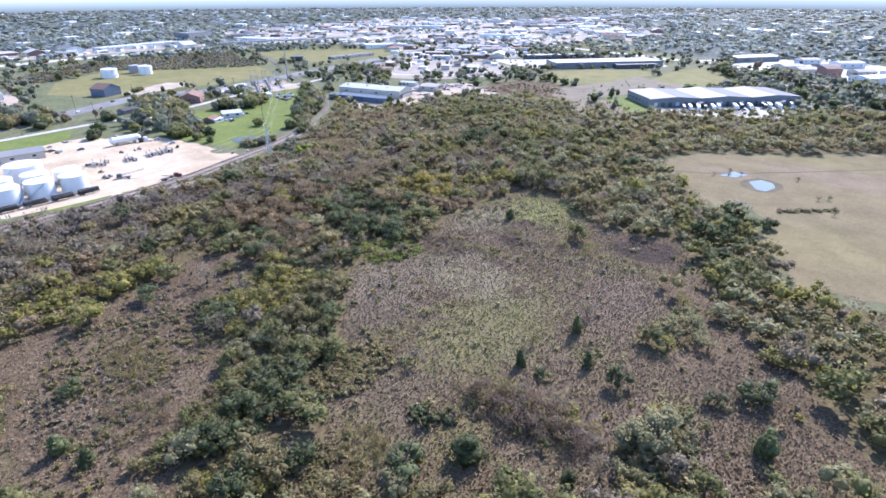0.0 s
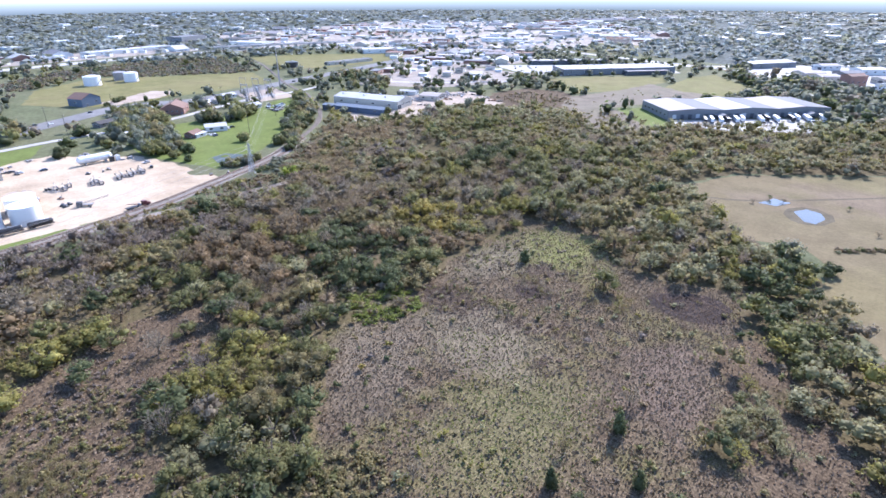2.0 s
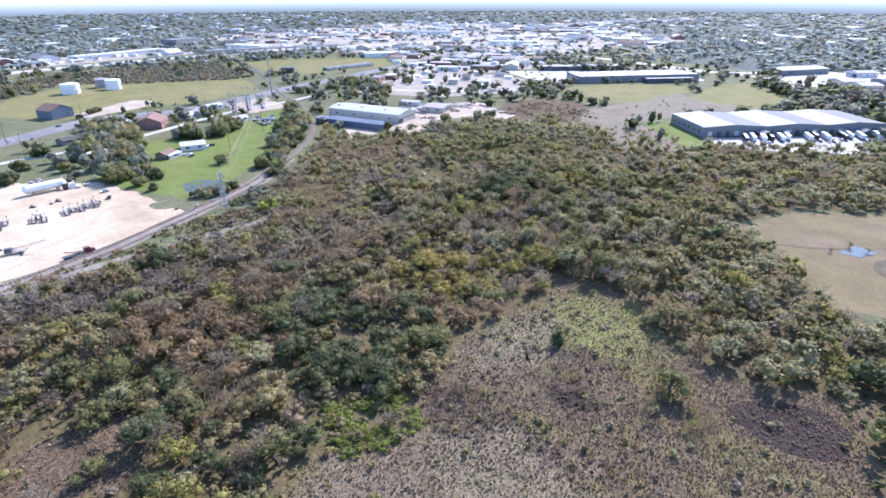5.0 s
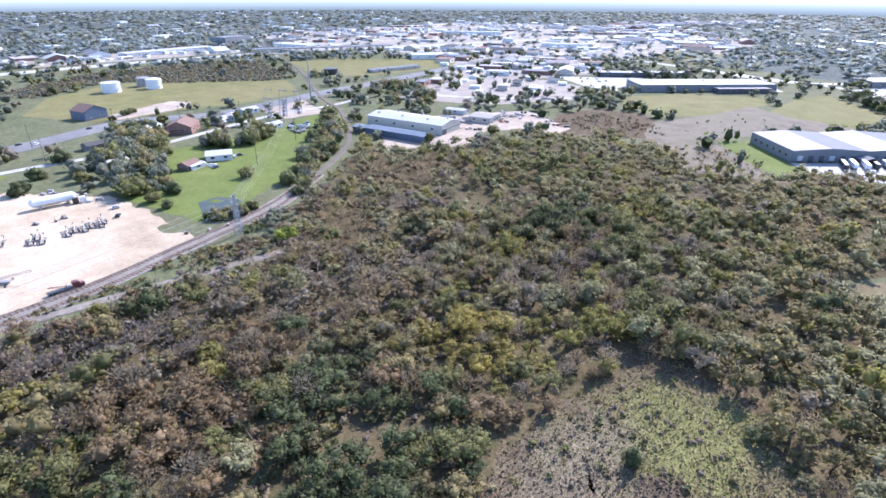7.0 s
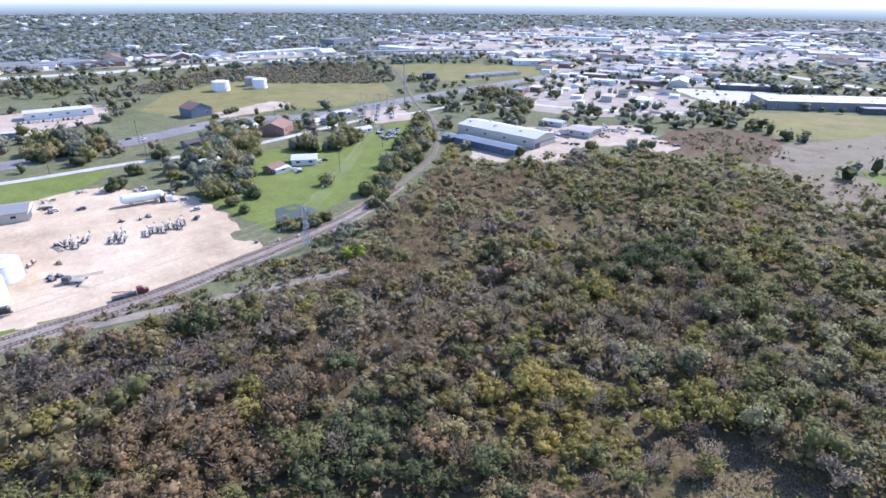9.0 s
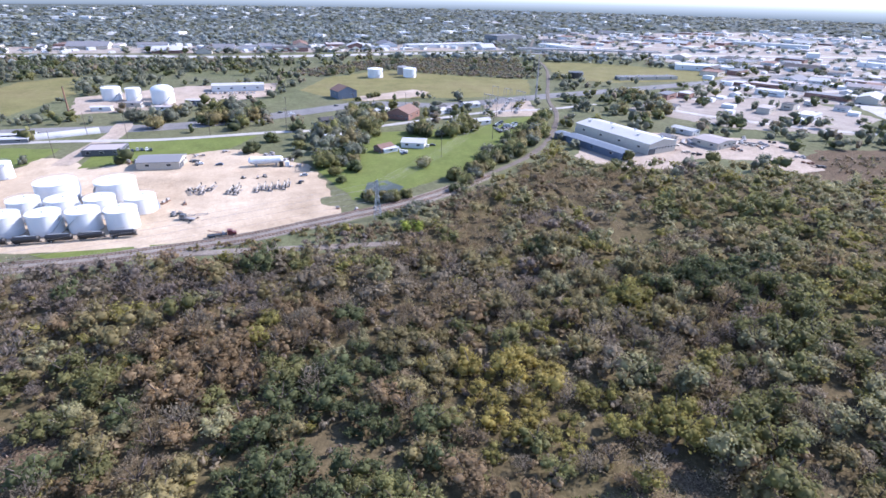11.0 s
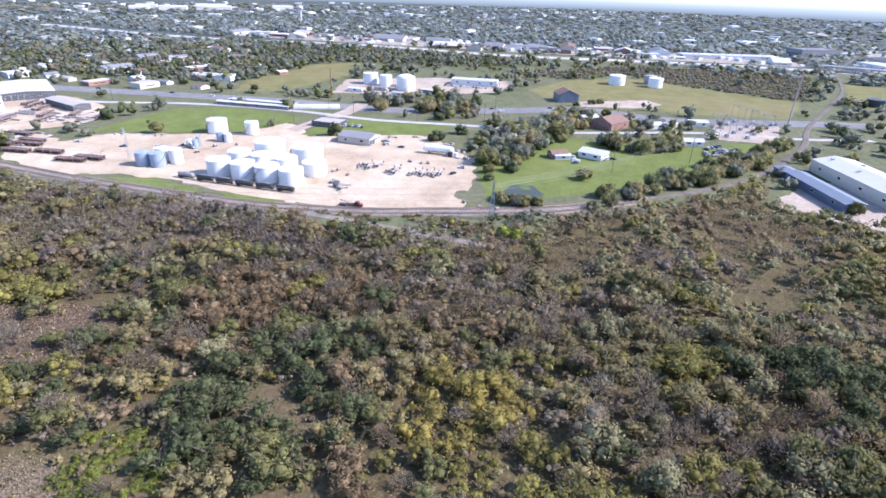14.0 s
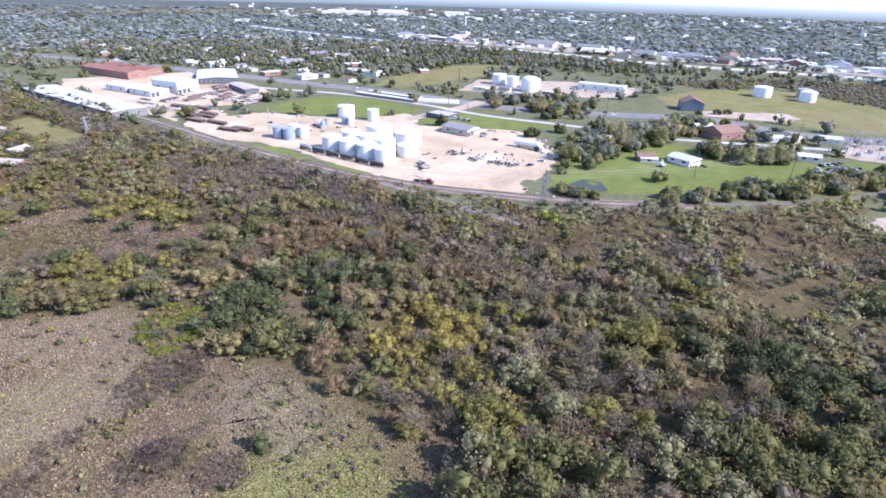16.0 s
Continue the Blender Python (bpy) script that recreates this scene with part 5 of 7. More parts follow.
# the warehouse with three low gables
A, B = Vector((-236, 552)), Vector((-198, 516))
wd = (A - B).normalized()
wl = Vector((-wd.y, wd.x)) * -1
turn = math.degrees(math.atan2(wl.y, wl.x))
ware = thing("warehouse", B.x, B.y, turn, "long grey warehouse with pale striped roof", "warehouse")
DEPTH, BAY = 53.0, 50.0
walls = Shape()
for k in range(3):
    walls.gable_walls(BAY, DEPTH, 0, 7.6, 1.6, BAY * (k + 0.5), DEPTH / 2)
part("wall", walls, "wall_grey", ware, "grey ribbed metal wall")
for k in range(3):
    for s, mat in ((-1, ("roof_pale", "roof_white", "roof_pale")[k]), (1, "roof_grey")):
        xm = BAY * (k + 0.5)
        xe = xm + s * BAY / 2
        sl = Shape()
        vs = [(xe, -0.6, 7.62), (xe, DEPTH + 0.6, 7.62), (xm, DEPTH + 0.6, 9.22), (xm, -0.6, 9.22)]
        vs += [(a, b, c + 0.22) for a, b, c in vs]
        sl.add(vs, [(0, 1, 2, 3), (7, 6, 5, 4), (0, 4, 5, 1), (1, 5, 6, 2), (3, 2, 6, 7), (0, 3, 7, 4)])
        part("roof_slope", sl, mat, ware)
for k in range(20):
    dock = part("dock_door", Shape().box(6 + 7.1 * k, -0.06, 0.9, 3.4, 0.14, 3.4), "wall_dark" if k % 3 else "wall_white", ware)
    part("dock_bumper", Shape().box(6 + 7.1 * k, -0.25, 0.3, 3.0, 0.4, 0.5), "rubber", dock)
for k in (4, 13):
    part("entrance_canopy", Shape().gable(11, 9, 3.6, 1.8, 0.2, 0.2, 12 + 9 * k, -5), "roof_grey", ware)
for k in range(6):
    part("window", Shape().box(-0.06, 6 + 8 * k, 2.8, 0.14, 2.2, 1.4), "glass", ware)
def local(ox, oy):
    return B.x + wl.x * ox + wd.x * oy, B.y + wl.y * ox + wd.y * oy


# the long store and the north-east works
building("long_store", rect((-409, 703), (-307, 826), 46), 7.6, 0, "wall_grey", "roof_white", "long store with white flat roof and dark front", "store", doors=6, windows=16, big=True, vents=10)
building("long_store", rect((-345, 758), (-305, 806), 24), 5, 0, "wall_dark", "roof_pale", "low annexe of the long store", "store", windows=5)
building("long_store", rect((-508, 777), (-425, 862), 24), 5.5, 0, "wall_dark", "roof_white", "long low store with pale roof", "store", windows=10)
for a, b, d, h, wall, roof, lab in (((-238, 938), (-195, 1005), 34, 7, "wall_grey", "roof_blue", "wide shed with blue-grey metal roof"), ((-160, 872), (-140, 892), 26, 7, "wall_tan", "roof_pale", "pale works shed with ridged roof"),
                                    ((-138, 850), (-120, 868), 24, 7, "wall_tan", "roof_pale", "pale works shed with ridged roof"), ((-106, 822), (-92, 838), 16, 13, "wall_brick", "roof_brown", "tall brown works building"),
                                    ((-122, 905), (-104, 925), 22, 7, "wall_grey", "roof_grey", "grey-roofed metal works shed"), ((-60, 800), (-30, 840), 28, 8, "wall_white", "roof_white", "large white metal works shed"),
                                    ((-40, 870), (-12, 900), 26, 8, "wall_white", "roof_white", "large white metal works shed"), ((-80, 880), (-62, 900), 18, 6, "wall_tan", "roof_pale", "pale metal works shed"),
                                    ((-110, 960), (-84, 985), 24, 7, "wall_white", "roof_white", "small white metal works shed"), ((-160, 985), (-140, 1005), 20, 6, "wall_white", "roof_pale", "pale works shed with ridged roof")):
    building("works_shed", rect(a, b, d), h, 2.0, wall, roof, lab, "works", "works sheds", windows=6, doors=2, big=True)
patch("works_yard", [(-255, 900), (-60, 780), (40, 860), (-40, 1000), (-150, 1120)], "concrete", 0.07, "pale concrete yard round works sheds", "yard", 4)
patch("works_yard", [(-420, 690), (-300, 830), (-330, 870), (-480, 800), (-520, 760), (-560, 740), (-470, 690)], "concrete", 0.06, "pale parking ground round the long store", "yard", 3)
patch("town_lot", [(-560, 470), (-470, 520), (-430, 600), (-480, 690), (-600, 700), (-680, 640)], "brown_lot", 0.05, "grey-brown lots with scattered sheds", "yard", 5)
ribbon("road", [(-590, 500), (-520, 530), (-455, 590), (-420, 640)], 9, "concrete", 0.16, "pale concrete lane through the lots", "road")

# ---- tanks ----
def storage_tank(x, y, r, h, mat, label, group, roof="cone", turn=0.0, rise=None):
    ob = thing("storage_tank", x, y, turn, label, "tank", group)
    prof = [(r, 0.0), (r, h)]
    part("shell", Shape().lathe(prof, 36), mat, ob)
    top = rise if rise is not None else r * 0.10
    if roof == "dome":
        cap = [(r * math.cos(a * 0.157), h + top * math.sin(a * 0.157)) for a in range(10)] + [(0.01, h + top)]
    else:
        cap = [(r + 0.12, h - 0.05), (r + 0.12, h + 0.1), (r * 0.5, h + top * 0.55), (0.01, h + top)]
    part("roof", Shape().lathe(cap, 36), mat, ob)
    part("base_ring", Shape().lathe([(r + 0.35, 0.0), (r + 0.35, 0.25), (r + 0.005, 0.25)], 36), "dirt", ob)
    for k in (0.33, 0.66):
        part("weld_band", Shape().lathe([(r + 0.01, h * k), (r + 0.05, h * k + 0.02), (r + 0.05, h * k + 0.12), (r + 0.01, h * k + 0.14)], 36), mat, ob)
    st, n = Shape(), int(h / 0.45)
    vs = [(q * math.cos(i * 0.55 / r), q * math.sin(i * 0.55 / r), i * 0.45 + dz) for i in range(n) for q, dz in ((r + 0.04, 0.07), (r + 0.85, 0.07), (r + 0.85, 0.0), (r + 0.04, 0.0))]
    st.add(vs, [(4 * i + k, 4 * i + (k + 1) % 4, 4 * i + 4 + (k + 1) % 4, 4 * i + 4 + k) for i in range(n - 1) for k in range(4)])
    part("stair", st, "steel", ob)
    rail = Shape()
    turns_ = [2 * math.pi * i / 24 + d for i in range(24) for d in (0.0, 0.08 / r)]
    vs = [((r - 0.1) * math.cos(a), (r - 0.1) * math.sin(a), h + z) for a in turns_ for z in (0.0, 0.98, 1.07)]
    fs = [(3 * i + 1, 3 * ((i + 1) % 48) + 1, 3 * ((i + 1) % 48) + 2, 3 * i + 2) for i in range(48)]
    rail.add(vs, fs + [(3 * i, 3 * i + 3, 3 * i + 4, 3 * i + 1) for i in range(0, 48, 2)])
    part("guard_rail", rail, "steel", ob)
    part("manway", Shape().drum(((r - 0.1) * math.cos(2.2), (r - 0.1) * math.sin(2.2), 1.2), ((r + 0.35) * math.cos(2.2), (r + 0.35) * math.sin(2.2), 1.2), 0.45, n=12), mat, ob)
    part("roof_vent", Shape().drum((r * 0.25, 0, h), (r * 0.25, 0, h + top + 0.6), 0.3, n=8), "steel", ob)
    return ob


for x, y, r, h in ((-345, 32, 6.7, 9.2), (-344.5, 48, 6.7, 9.2), (-344.5, 63.3, 6.7, 9.2), (-343, 79, 6.7, 9.2), (-364, 33, 6.7, 9.2), (-362.5, 49, 6.7, 9.2), (-361, 65.5, 6.7, 9.2), (-389, 38, 9.6, 9.6), (-386, 66, 9.6, 9.6), (-364, 82, 7.0, 7.5)):
    storage_tank(x, y, r, h, "tank_white", "white steel storage tank on white gravel", "white tanks of the yard", turn=rng.uniform(0, 360))
for x, y, r, h, m, lab in ((-345, -20, 4.2, 8, "tank_grey", "blue-grey steel tank on gravel"), (-346, -10.5, 4.2, 8, "tank_grey", "blue-grey steel tank on gravel"), (-355, -5, 3.8, 8.4, "tank_white", "white steel tank beside blue ones"), (-355, -15, 3.8, 8.4, "tank_white", "white steel tank beside blue ones"),
                           (-428, -29, 7.0, 9.4, "tank_white", "tall white steel tank on gravel"), (-432, -3, 4.8, 9.0, "tank_white", "slim white steel tank on gravel"), (-407, -12, 2.5, 6, "tank_grey", "small grey process tank"), (-407, -6, 2.5, 6, "tank_white", "small white process tank"),
                           (-388, -22, 1.8, 5, "tank_white", "small white process tank"), (-386, -16, 1.8, 5.5, "tank_grey", "small grey process tank"), (-392, -18, 1.6, 6, "steel", "slim steel process vessel")):
    storage_tank(x, y, r, h, m, lab, "process tanks", turn=rng.uniform(0, 360))
for x, y, r, h, roof, rise in ((-678, -11, 8.4, 11.6, "cone", None), (-673, 9, 6.6, 11.2, "cone", None), (-656, 38, 9.8, 12.0, "dome", 4.6), (-678, 33, 7.6, 10.5, "cone", None)):
    storage_tank(x, y, r, h, "tank_white", "tall white domed storage tank" if roof == "dome" else "white storage tank beyond the highway", "tank farm", roof, rise=rise)
for x, y, r, h, m in ((-801, 258, 9.5, 10.5, "tank_old"), (-799, 302, 8.2, 10.5, "tank_old"), (-824, 298, 7.5, 9.5, "grey_metal")):
    storage_tank(x, y, r, h, m, "weathered pale tank in a green field" if m == "tank_old" else "weathered grey tank in a green field", "field tanks", rise=1.8)
storage_tank(-768, 520, 9.5, 7.5, "black_paint", "squat black tank in a field", "field tanks")

# lying tank on saddles
ob = thing("lying_tank", -430.5, 138, 90, "long white lying pressure tank on saddles", "tank")
part("shell", Shape().drum((-9, 0, 3.6), (9, 0, 3.6), 2.3, n=24).drum((-10.4, 0, 3.6), (-9, 0, 3.6), 1.1, 2.3, 24).drum((9, 0, 3.6), (10.4, 0, 3.6), 2.3, 1.1, 24), "tank_old", ob)
for u in (-6, 6):
    part("saddle", Shape().box(u, 0, 0, 1.0, 3.6, 2.0), "grey_metal", ob)
for u in (9, 12.5):
    part("pump_unit", Shape().box(u, -3.5, 0, 2.6, 2.4, 3.2), "black_paint" if u < 10 else "tank_white", ob)
part("lying_drum", Shape().drum((-4, 4.5, 1.9), (4, 4.5, 1.9), 1.4, n=20), "tank_white", ob)

# ---- vehicles and machines ----
def wheels(ob, spots, r, w):
    for x, y in spots:
        wh = part("wheel", Shape().drum((x, y - w / 2, r), (x, y + w / 2, r), r, n=14), "rubber", ob)
        part("rim", Shape().drum((x, y - w / 2 - 0.02, r), (x, y + w / 2 + 0.02, r), r * 0.55, n=10), "steel", wh)


def tank_trailer(x, y, turn, mat, label):
    ob = thing("tank_trailer", x, y, turn, label, "trailer", "row of tank trailers")
    part("tank", Shape().drum((-4.6, 0, 2.35), (4.6, 0, 2.35), 1.25, n=18).drum((-5.2, 0, 2.35), (-4.6, 0, 2.35), 0.8, 1.25, 18).drum((4.6, 0, 2.35), (5.2, 0, 2.35), 1.25, 0.8, 18), mat, ob)
    part("chassis", Shape().box(0, 0, 0.75, 11.2, 1.0, 0.35), "black_paint", ob)
    part("walkway", Shape().box(0, 0, 3.55, 8.0, 0.7, 0.1).box(0, 0, 3.6, 1.0, 1.0, 0.35), "steel", ob)
    part("landing_leg", Shape().box(3.2, 0.7, 0, 0.2, 0.2, 0.9).box(3.2, -0.7, 0, 0.2, 0.2, 0.9), "steel", ob)
    wheels(ob, [(u, v) for u in (-4.2, -2.9) for v in (-0.95, 0.95)], 0.52, 0.5)
    return ob


t0 = tank_trailer(-331.8, 32, 88, "black_paint", "black tank trailer parked in a row")
for k in range(1, 5):
    copy_thing(t0, pose(-331.8 + 0.1 * k, 32 + 12.4 * k, 0, 0, 0, 88))
tank_trailer(-333, 19, 86, "grey_metal", "grey tank trailer at the row's end")

truck = thing("winch_truck", -323, 122, 95, "dark red oilfield winch truck with flat bed", "truck")
part("cab", Shape().box(4.2, 0, 0.9, 2.2, 2.3, 2.0).box(4.0, 0, 2.9, 1.6, 2.1, 0.25), "red_paint", truck)
part("bonnet", Shape().box(6.1, 0, 0.8, 1.7, 1.9, 1.2), "red_paint", truck)
part("windscreen", Shape().box(5.32, 0, 2.0, 0.06, 1.9, 0.75), "glass", truck)
part("bed", Shape().box(-1.2, 0, 1.1, 8.2, 2.5, 0.3), "black_paint", truck)
part("winch", Shape().drum((1.6, -0.8, 1.9), (1.6, 0.8, 1.9), 0.55, n=14).box(1.6, 0, 1.4, 1.4, 2.0, 0.4), "grey_metal", truck)
part("gin_pole", Shape().bar((2.4, 0.9, 1.4), (-4.6, 0.3, 3.6), 0.22).bar((2.4, -0.9, 1.4), (-4.6, -0.3, 3.6), 0.22), "red_paint", truck)
wheels(truck, [(u, v) for u in (5.6, -2.6, -4.0) for v in (-1.1, 1.1)], 0.55, 0.5)

crane = thing("boom_rig", -346, 106, 62, "grey trailer rig with long lattice boom", "machine")
part("chassis", Shape().box(-1, 0, 0.8, 8, 2.2, 0.4), "grey_metal", crane)
part("engine_house", Shape().box(-3.2, 0, 1.2, 2.6, 2.1, 1.6), "wall_dark", crane)
boom = Shape()
for a in (-0.35, 0.35):
    for c in (0, 0.7):
        boom.bar((-2.5, a, 1.6 + c), (11, a, 4.2 + c), 0.12)
for k in range(16):
    u = -2.5 + k * 0.84
    z0 = 1.6 + 2.6 * (u + 2.5) / 13.5
    boom.bar((u, -0.35, z0), (u + 0.84, -0.35, z0 + 0.86), 0.07).bar((u, 0.35, z0 + 0.7), (u + 0.84, 0.35, z0 + 0.16), 0.07).bar((u, -0.35, z0 + 0.7), (u, 0.35, z0 + 0.7), 0.07)
part("boom", boom, "grey_metal", crane)
for s in (-1, 1):
    part("outrigger", Shape().box(2.2, s * 2.2, 0.4, 0.4, 2.6, 0.3).box(2.2, s * 3.4, 0, 0.6, 0.6, 0.5), "black_paint", crane)
wheels(crane, [(u, v) for u in (-4, -2.6, 1) for v in (-1.0, 1.0)], 0.5, 0.45)


def pump_unit(x, y, turn):
    ob = thing("pump_jack", x, y, turn, "parked oilfield pump jack with dark counterweight", "pump jack", "parked pump jacks")
    part("skid", Shape().box(0, -0.7, 0, 8.0, 0.35, 0.4).box(0, 0.7, 0, 8.0, 0.35, 0.4).box(-3, 0, 0, 0.4, 1.8, 0.4).box(3, 0, 0, 0.4, 1.8, 0.4), "grey_metal", ob)
    part("post", Shape().bar((1.6, -0.9, 0.4), (1.0, 0, 2.5), 0.26).bar((1.6, 0.9, 0.4), (1.0, 0, 2.5), 0.26).bar((-0.6, 0, 0.4), (1.0, 0, 2.5), 0.24), "grey_metal", ob)
    part("walking_beam", Shape().bar((-2.6, 0, 2.5), (3.6, 0, 2.6), 0.5), "wall_tan", ob)
    part("horse_head", Shape().box(3.9, 0, 1.6, 0.7, 0.45, 1.5), "black_paint", ob)
    part("crank_arm", Shape().bar((-2.4, -0.6, 2.4), (-2.2, -0.6, 1.3), 0.2).bar((-2.4, 0.6, 2.4), (-2.2, 0.6, 1.3), 0.2), "grey_metal", ob)
    for s in (-0.75, 0.75):
        part("counterweight", Shape().box(-2.4, s, 0.6, 1.7, 0.3, 1.5), "black_paint", ob)
    part("motor", Shape().drum((-3.5, -0.5, 0.9), (-3.5, 0.5, 0.9), 0.5, n=12), "grey_metal", ob)
    for piece in ob.children:
        piece.data.transform(Matrix.Diagonal((1.25, 1.35, 0.72, 1)))
    return ob


pj = pump_unit(-387, 101, 20)
for x, y, turn in ((-391, 104, 20), (-386, 107, 22), (-391, 111, 15), (-384, 121, 18), (-388, 124, 20), (-382, 125, 16), (-384, 135, 25), (-387, 138.5, 25), (-385, 142, 25), (-388, 145.5, 25), (-386, 149, 25), (-390, 151, 25)):
    copy_thing(pj, pose(x, y, 0.06, 0, 0, turn + 150))


def car(x, y, turn, mat, group, label="", van=0.0):
    ob = thing("van" if van else "car", x, y, turn, label or f"{mat[4:]} passenger car parked on open ground", "car", group)
    part("body", Shape().box(0, 0, 0.35, 4.5, 1.8, 0.6 + van * 0.4), mat, ob)
    part("cabin", Shape().add([(-1.7, -0.8, 0.95), (1.1, -0.8, 0.95), (1.1, 0.8, 0.95), (-1.7, 0.8, 0.95), (-1.3, -0.7, 1.5 + van), (0.4, -0.7, 1.5 + van), (0.4, 0.7, 1.5 + van), (-1.3, 0.7, 1.5 + van)], [(3, 2, 1, 0), (4, 5, 6, 7), (0, 1, 5, 4), (1, 2, 6, 5), (2, 3, 7, 6), (3, 0, 4, 7)]), "glass", ob)
    part("roof_panel", Shape().box(-0.45, 0, 1.49 + van, 1.75, 1.42, 0.06), mat, ob)
    for u in (-1.4, 1.4):
        for v in (-0.82, 0.82):
            part("wheel", Shape().drum((u, v - 0.12, 0.33), (u, v + 0.12, 0.33), 0.33, n=10), "rubber", ob)
    return ob


CARS = [car(-520, 310, 30, m, "parked cars") for m in ("car_white", "car_silver", "car_dark", "car_blue")]


def park(x, y, turn, spread_=4):
    copy_thing(CARS[int(rng.integers(4))], pose(x, y, 0.1, 0, 0, turn + rng.uniform(-spread_, spread_)))


for k, c in enumerate(CARS):
    c.matrix_world = pose(-512 - 4 * k, 318 + 3 * k, 0.08, 0, 0, 40 * k)
for k in range(10):
    park(-500 + rng.uniform(-18, 16), 326 + rng.uniform(-16, 16), rng.uniform(0, 360))
for k in range(9):
    park(-478 - rng.uniform(0, 3), 49 + k * 2.8 - 9, 10)
def scrap_heap(x, y, mat, label):
    """A low jumble of beams, drums and boxes."""
    ob = thing("scrap_heap", x, y, rng.uniform(0, 360), label, "scrap heap", "scrap heaps")
    for _ in range(4):
        part("scrap_block", Shape().box(rng.normal(0, 2.2), rng.normal(0, 1.6), 0, rng.uniform(1.0, 3.0), rng.uniform(0.9, 2.0), rng.uniform(0.5, 1.7), rng.uniform(0, 90)), mat, ob)
    for _ in range(2):
        p, d = Vector((rng.normal(0, 2), rng.normal(0, 2), 0.1)), rng.uniform(0, 6.28)
        part("beam", Shape().bar(p, p + Vector((4.5 * math.cos(d), 4.5 * math.sin(d), rng.uniform(0.6, 1.6))), 0.3), "rust", ob)


for k in range(13):
    scrap_heap(-500 + rng.uniform(-16, 14), 326 + rng.uniform(-15, 15), ("grey_metal", "black_paint", "wall_white", "steel")[k % 4], "low heap of grey scrap metal on grass")
for x, y in ((-455, 140), (-440, 152), (-425, 156), (-468, 110), (-462, 96), (-405, -60), (-398, -88), (-372, -96), (-350, -60), (-452, 226), (-446, 228)):
    scrap_heap(x, y, "grey_metal" if y < 200 else "wall_white", "low heap of oilfield scrap on pale gravel" if y < 200 else "heap of white yard clutter by farm house")
for x, y in [(-419, 418), (-410, 424), (-402, 429), (-418, 488), (-411, 492), (-419, 510), (-367, 404), (-382, 499), (-369, 493), (-361, 492), (-428, 430), (-394, 394), (-408, 507), (-411, 467)]:
    scrap_heap(x, y, ("rust", "grey_metal", "wall_tan", "black_paint")[(x + y) % 4], "heap of rusty scrap beside the metal workshop")
for k in range(10):
    park(-632 + rng.uniform(-10, 10), 30 + rng.uniform(-40, 44), rng.uniform(0, 360))
for k in range(14):
    park(-700, 70 + k * 3.6, 4)
for k in range(18):
    park(*local(8 + rng.uniform(0, 130), -rng.uniform(18, 26)), turn + 90)
for k in range(28):
    r0, c0 = divmod(k, 14)
    park(-437 + c0 * 7.2 + r0 * 9, 690 + c0 * 8.7 - r0 * 7, 140)
for k in range(12):
    park(-520 + rng.uniform(-45, 45), 735 + rng.uniform(-25, 25), rng.choice([50, 140]))
for x, y in ((-444, 66), (-446, 95), (-440, 98), (-452, 60), (-436, 110), (-380, -40), (-372, -60), (-405, 160), (-392, 158), (-457, 247), (-459, 251), (-441, 227)):
    park(x, y, rng.uniform(0, 360))


def box_trailer(x, y, turn_, mat="car_white", label="white box trailer parked at the dock"):
    ob = thing("box_trailer", x, y, turn_, label, "trailer", "trailers at the warehouse", z=0.08)
    part("box", Shape().box(0, 0, 1.15, 15.5, 2.55, 2.8), mat, ob)
    part("chassis", Shape().box(0, 0, 0.8, 15, 1.0, 0.34), "black_paint", ob)
    part("landing_leg", Shape().box(5, 0.8, 0, 0.2, 0.2, 0.85).box(5, -0.8, 0, 0.2, 0.2, 0.85), "steel", ob)
    wheels(ob, [(u, v) for u in (-6.4, -5.0) for v in (-1.0, 1.0)], 0.5, 0.5)
    return ob


bt = box_trailer(*local(34, -11), turn + 90)
bd = box_trailer(*local(48, -11), turn + 90, "car_dark", "dark box trailer parked at the dock")
for k in (27, 41, 55, 62, 77, 84, 91, 105, 112, 119, 133):
    copy_thing(bt if k % 3 else bd, pose(*local(k, -10 - 3 * (k % 2)), 0.08, 0, 0, turn + 90 + rng.uniform(-2, 2)))
# long trailers and pipe stacks of the factory yard
pipe = thing("pipe_stack", -352, -140, 95, "rusty dark pipe stack on timber bearers", "pipes", "pipe stacks", z=0.09)
for k in range(2):
    part("bearer", Shape().box(-5 + 10 * k, 0, 0, 0.3, 3.6, 0.25), "bark", pipe)
for k in range(7):
    part("pipe", Shape().drum((-7, -1.5 + 0.5 * (k % 5) + (0.25 if k > 4 else 0), 0.5 + (0.45 if k > 4 else 0)), (7, -1.5 + 0.5 * (k % 5) + (0.25 if k > 4 else 0), 0.5 + (0.45 if k > 4 else 0)), 0.24, n=8), "grey_metal", pipe)
for k in range(46):
    x = -346 - rng.uniform(0, 95)
    copy_thing(pipe, pose(x, -232 + rng.uniform(0, 118) - 0.25 * (-346 - x), 0.1, 0, 0, rng.choice([95, 92, 5])))
for k in range(16):
    copy_thing(pipe, pose(-418 - rng.uniform(0, 26), 436 + rng.uniform(0, 66), 0.1, 0, 0, rng.uniform(0, 180)))
rack = thing("pipe_rack", -345, -90, 96, "dark loaded pipe rack of steel frames on gravel", "pipe rack", "pipe racks", z=0.09)
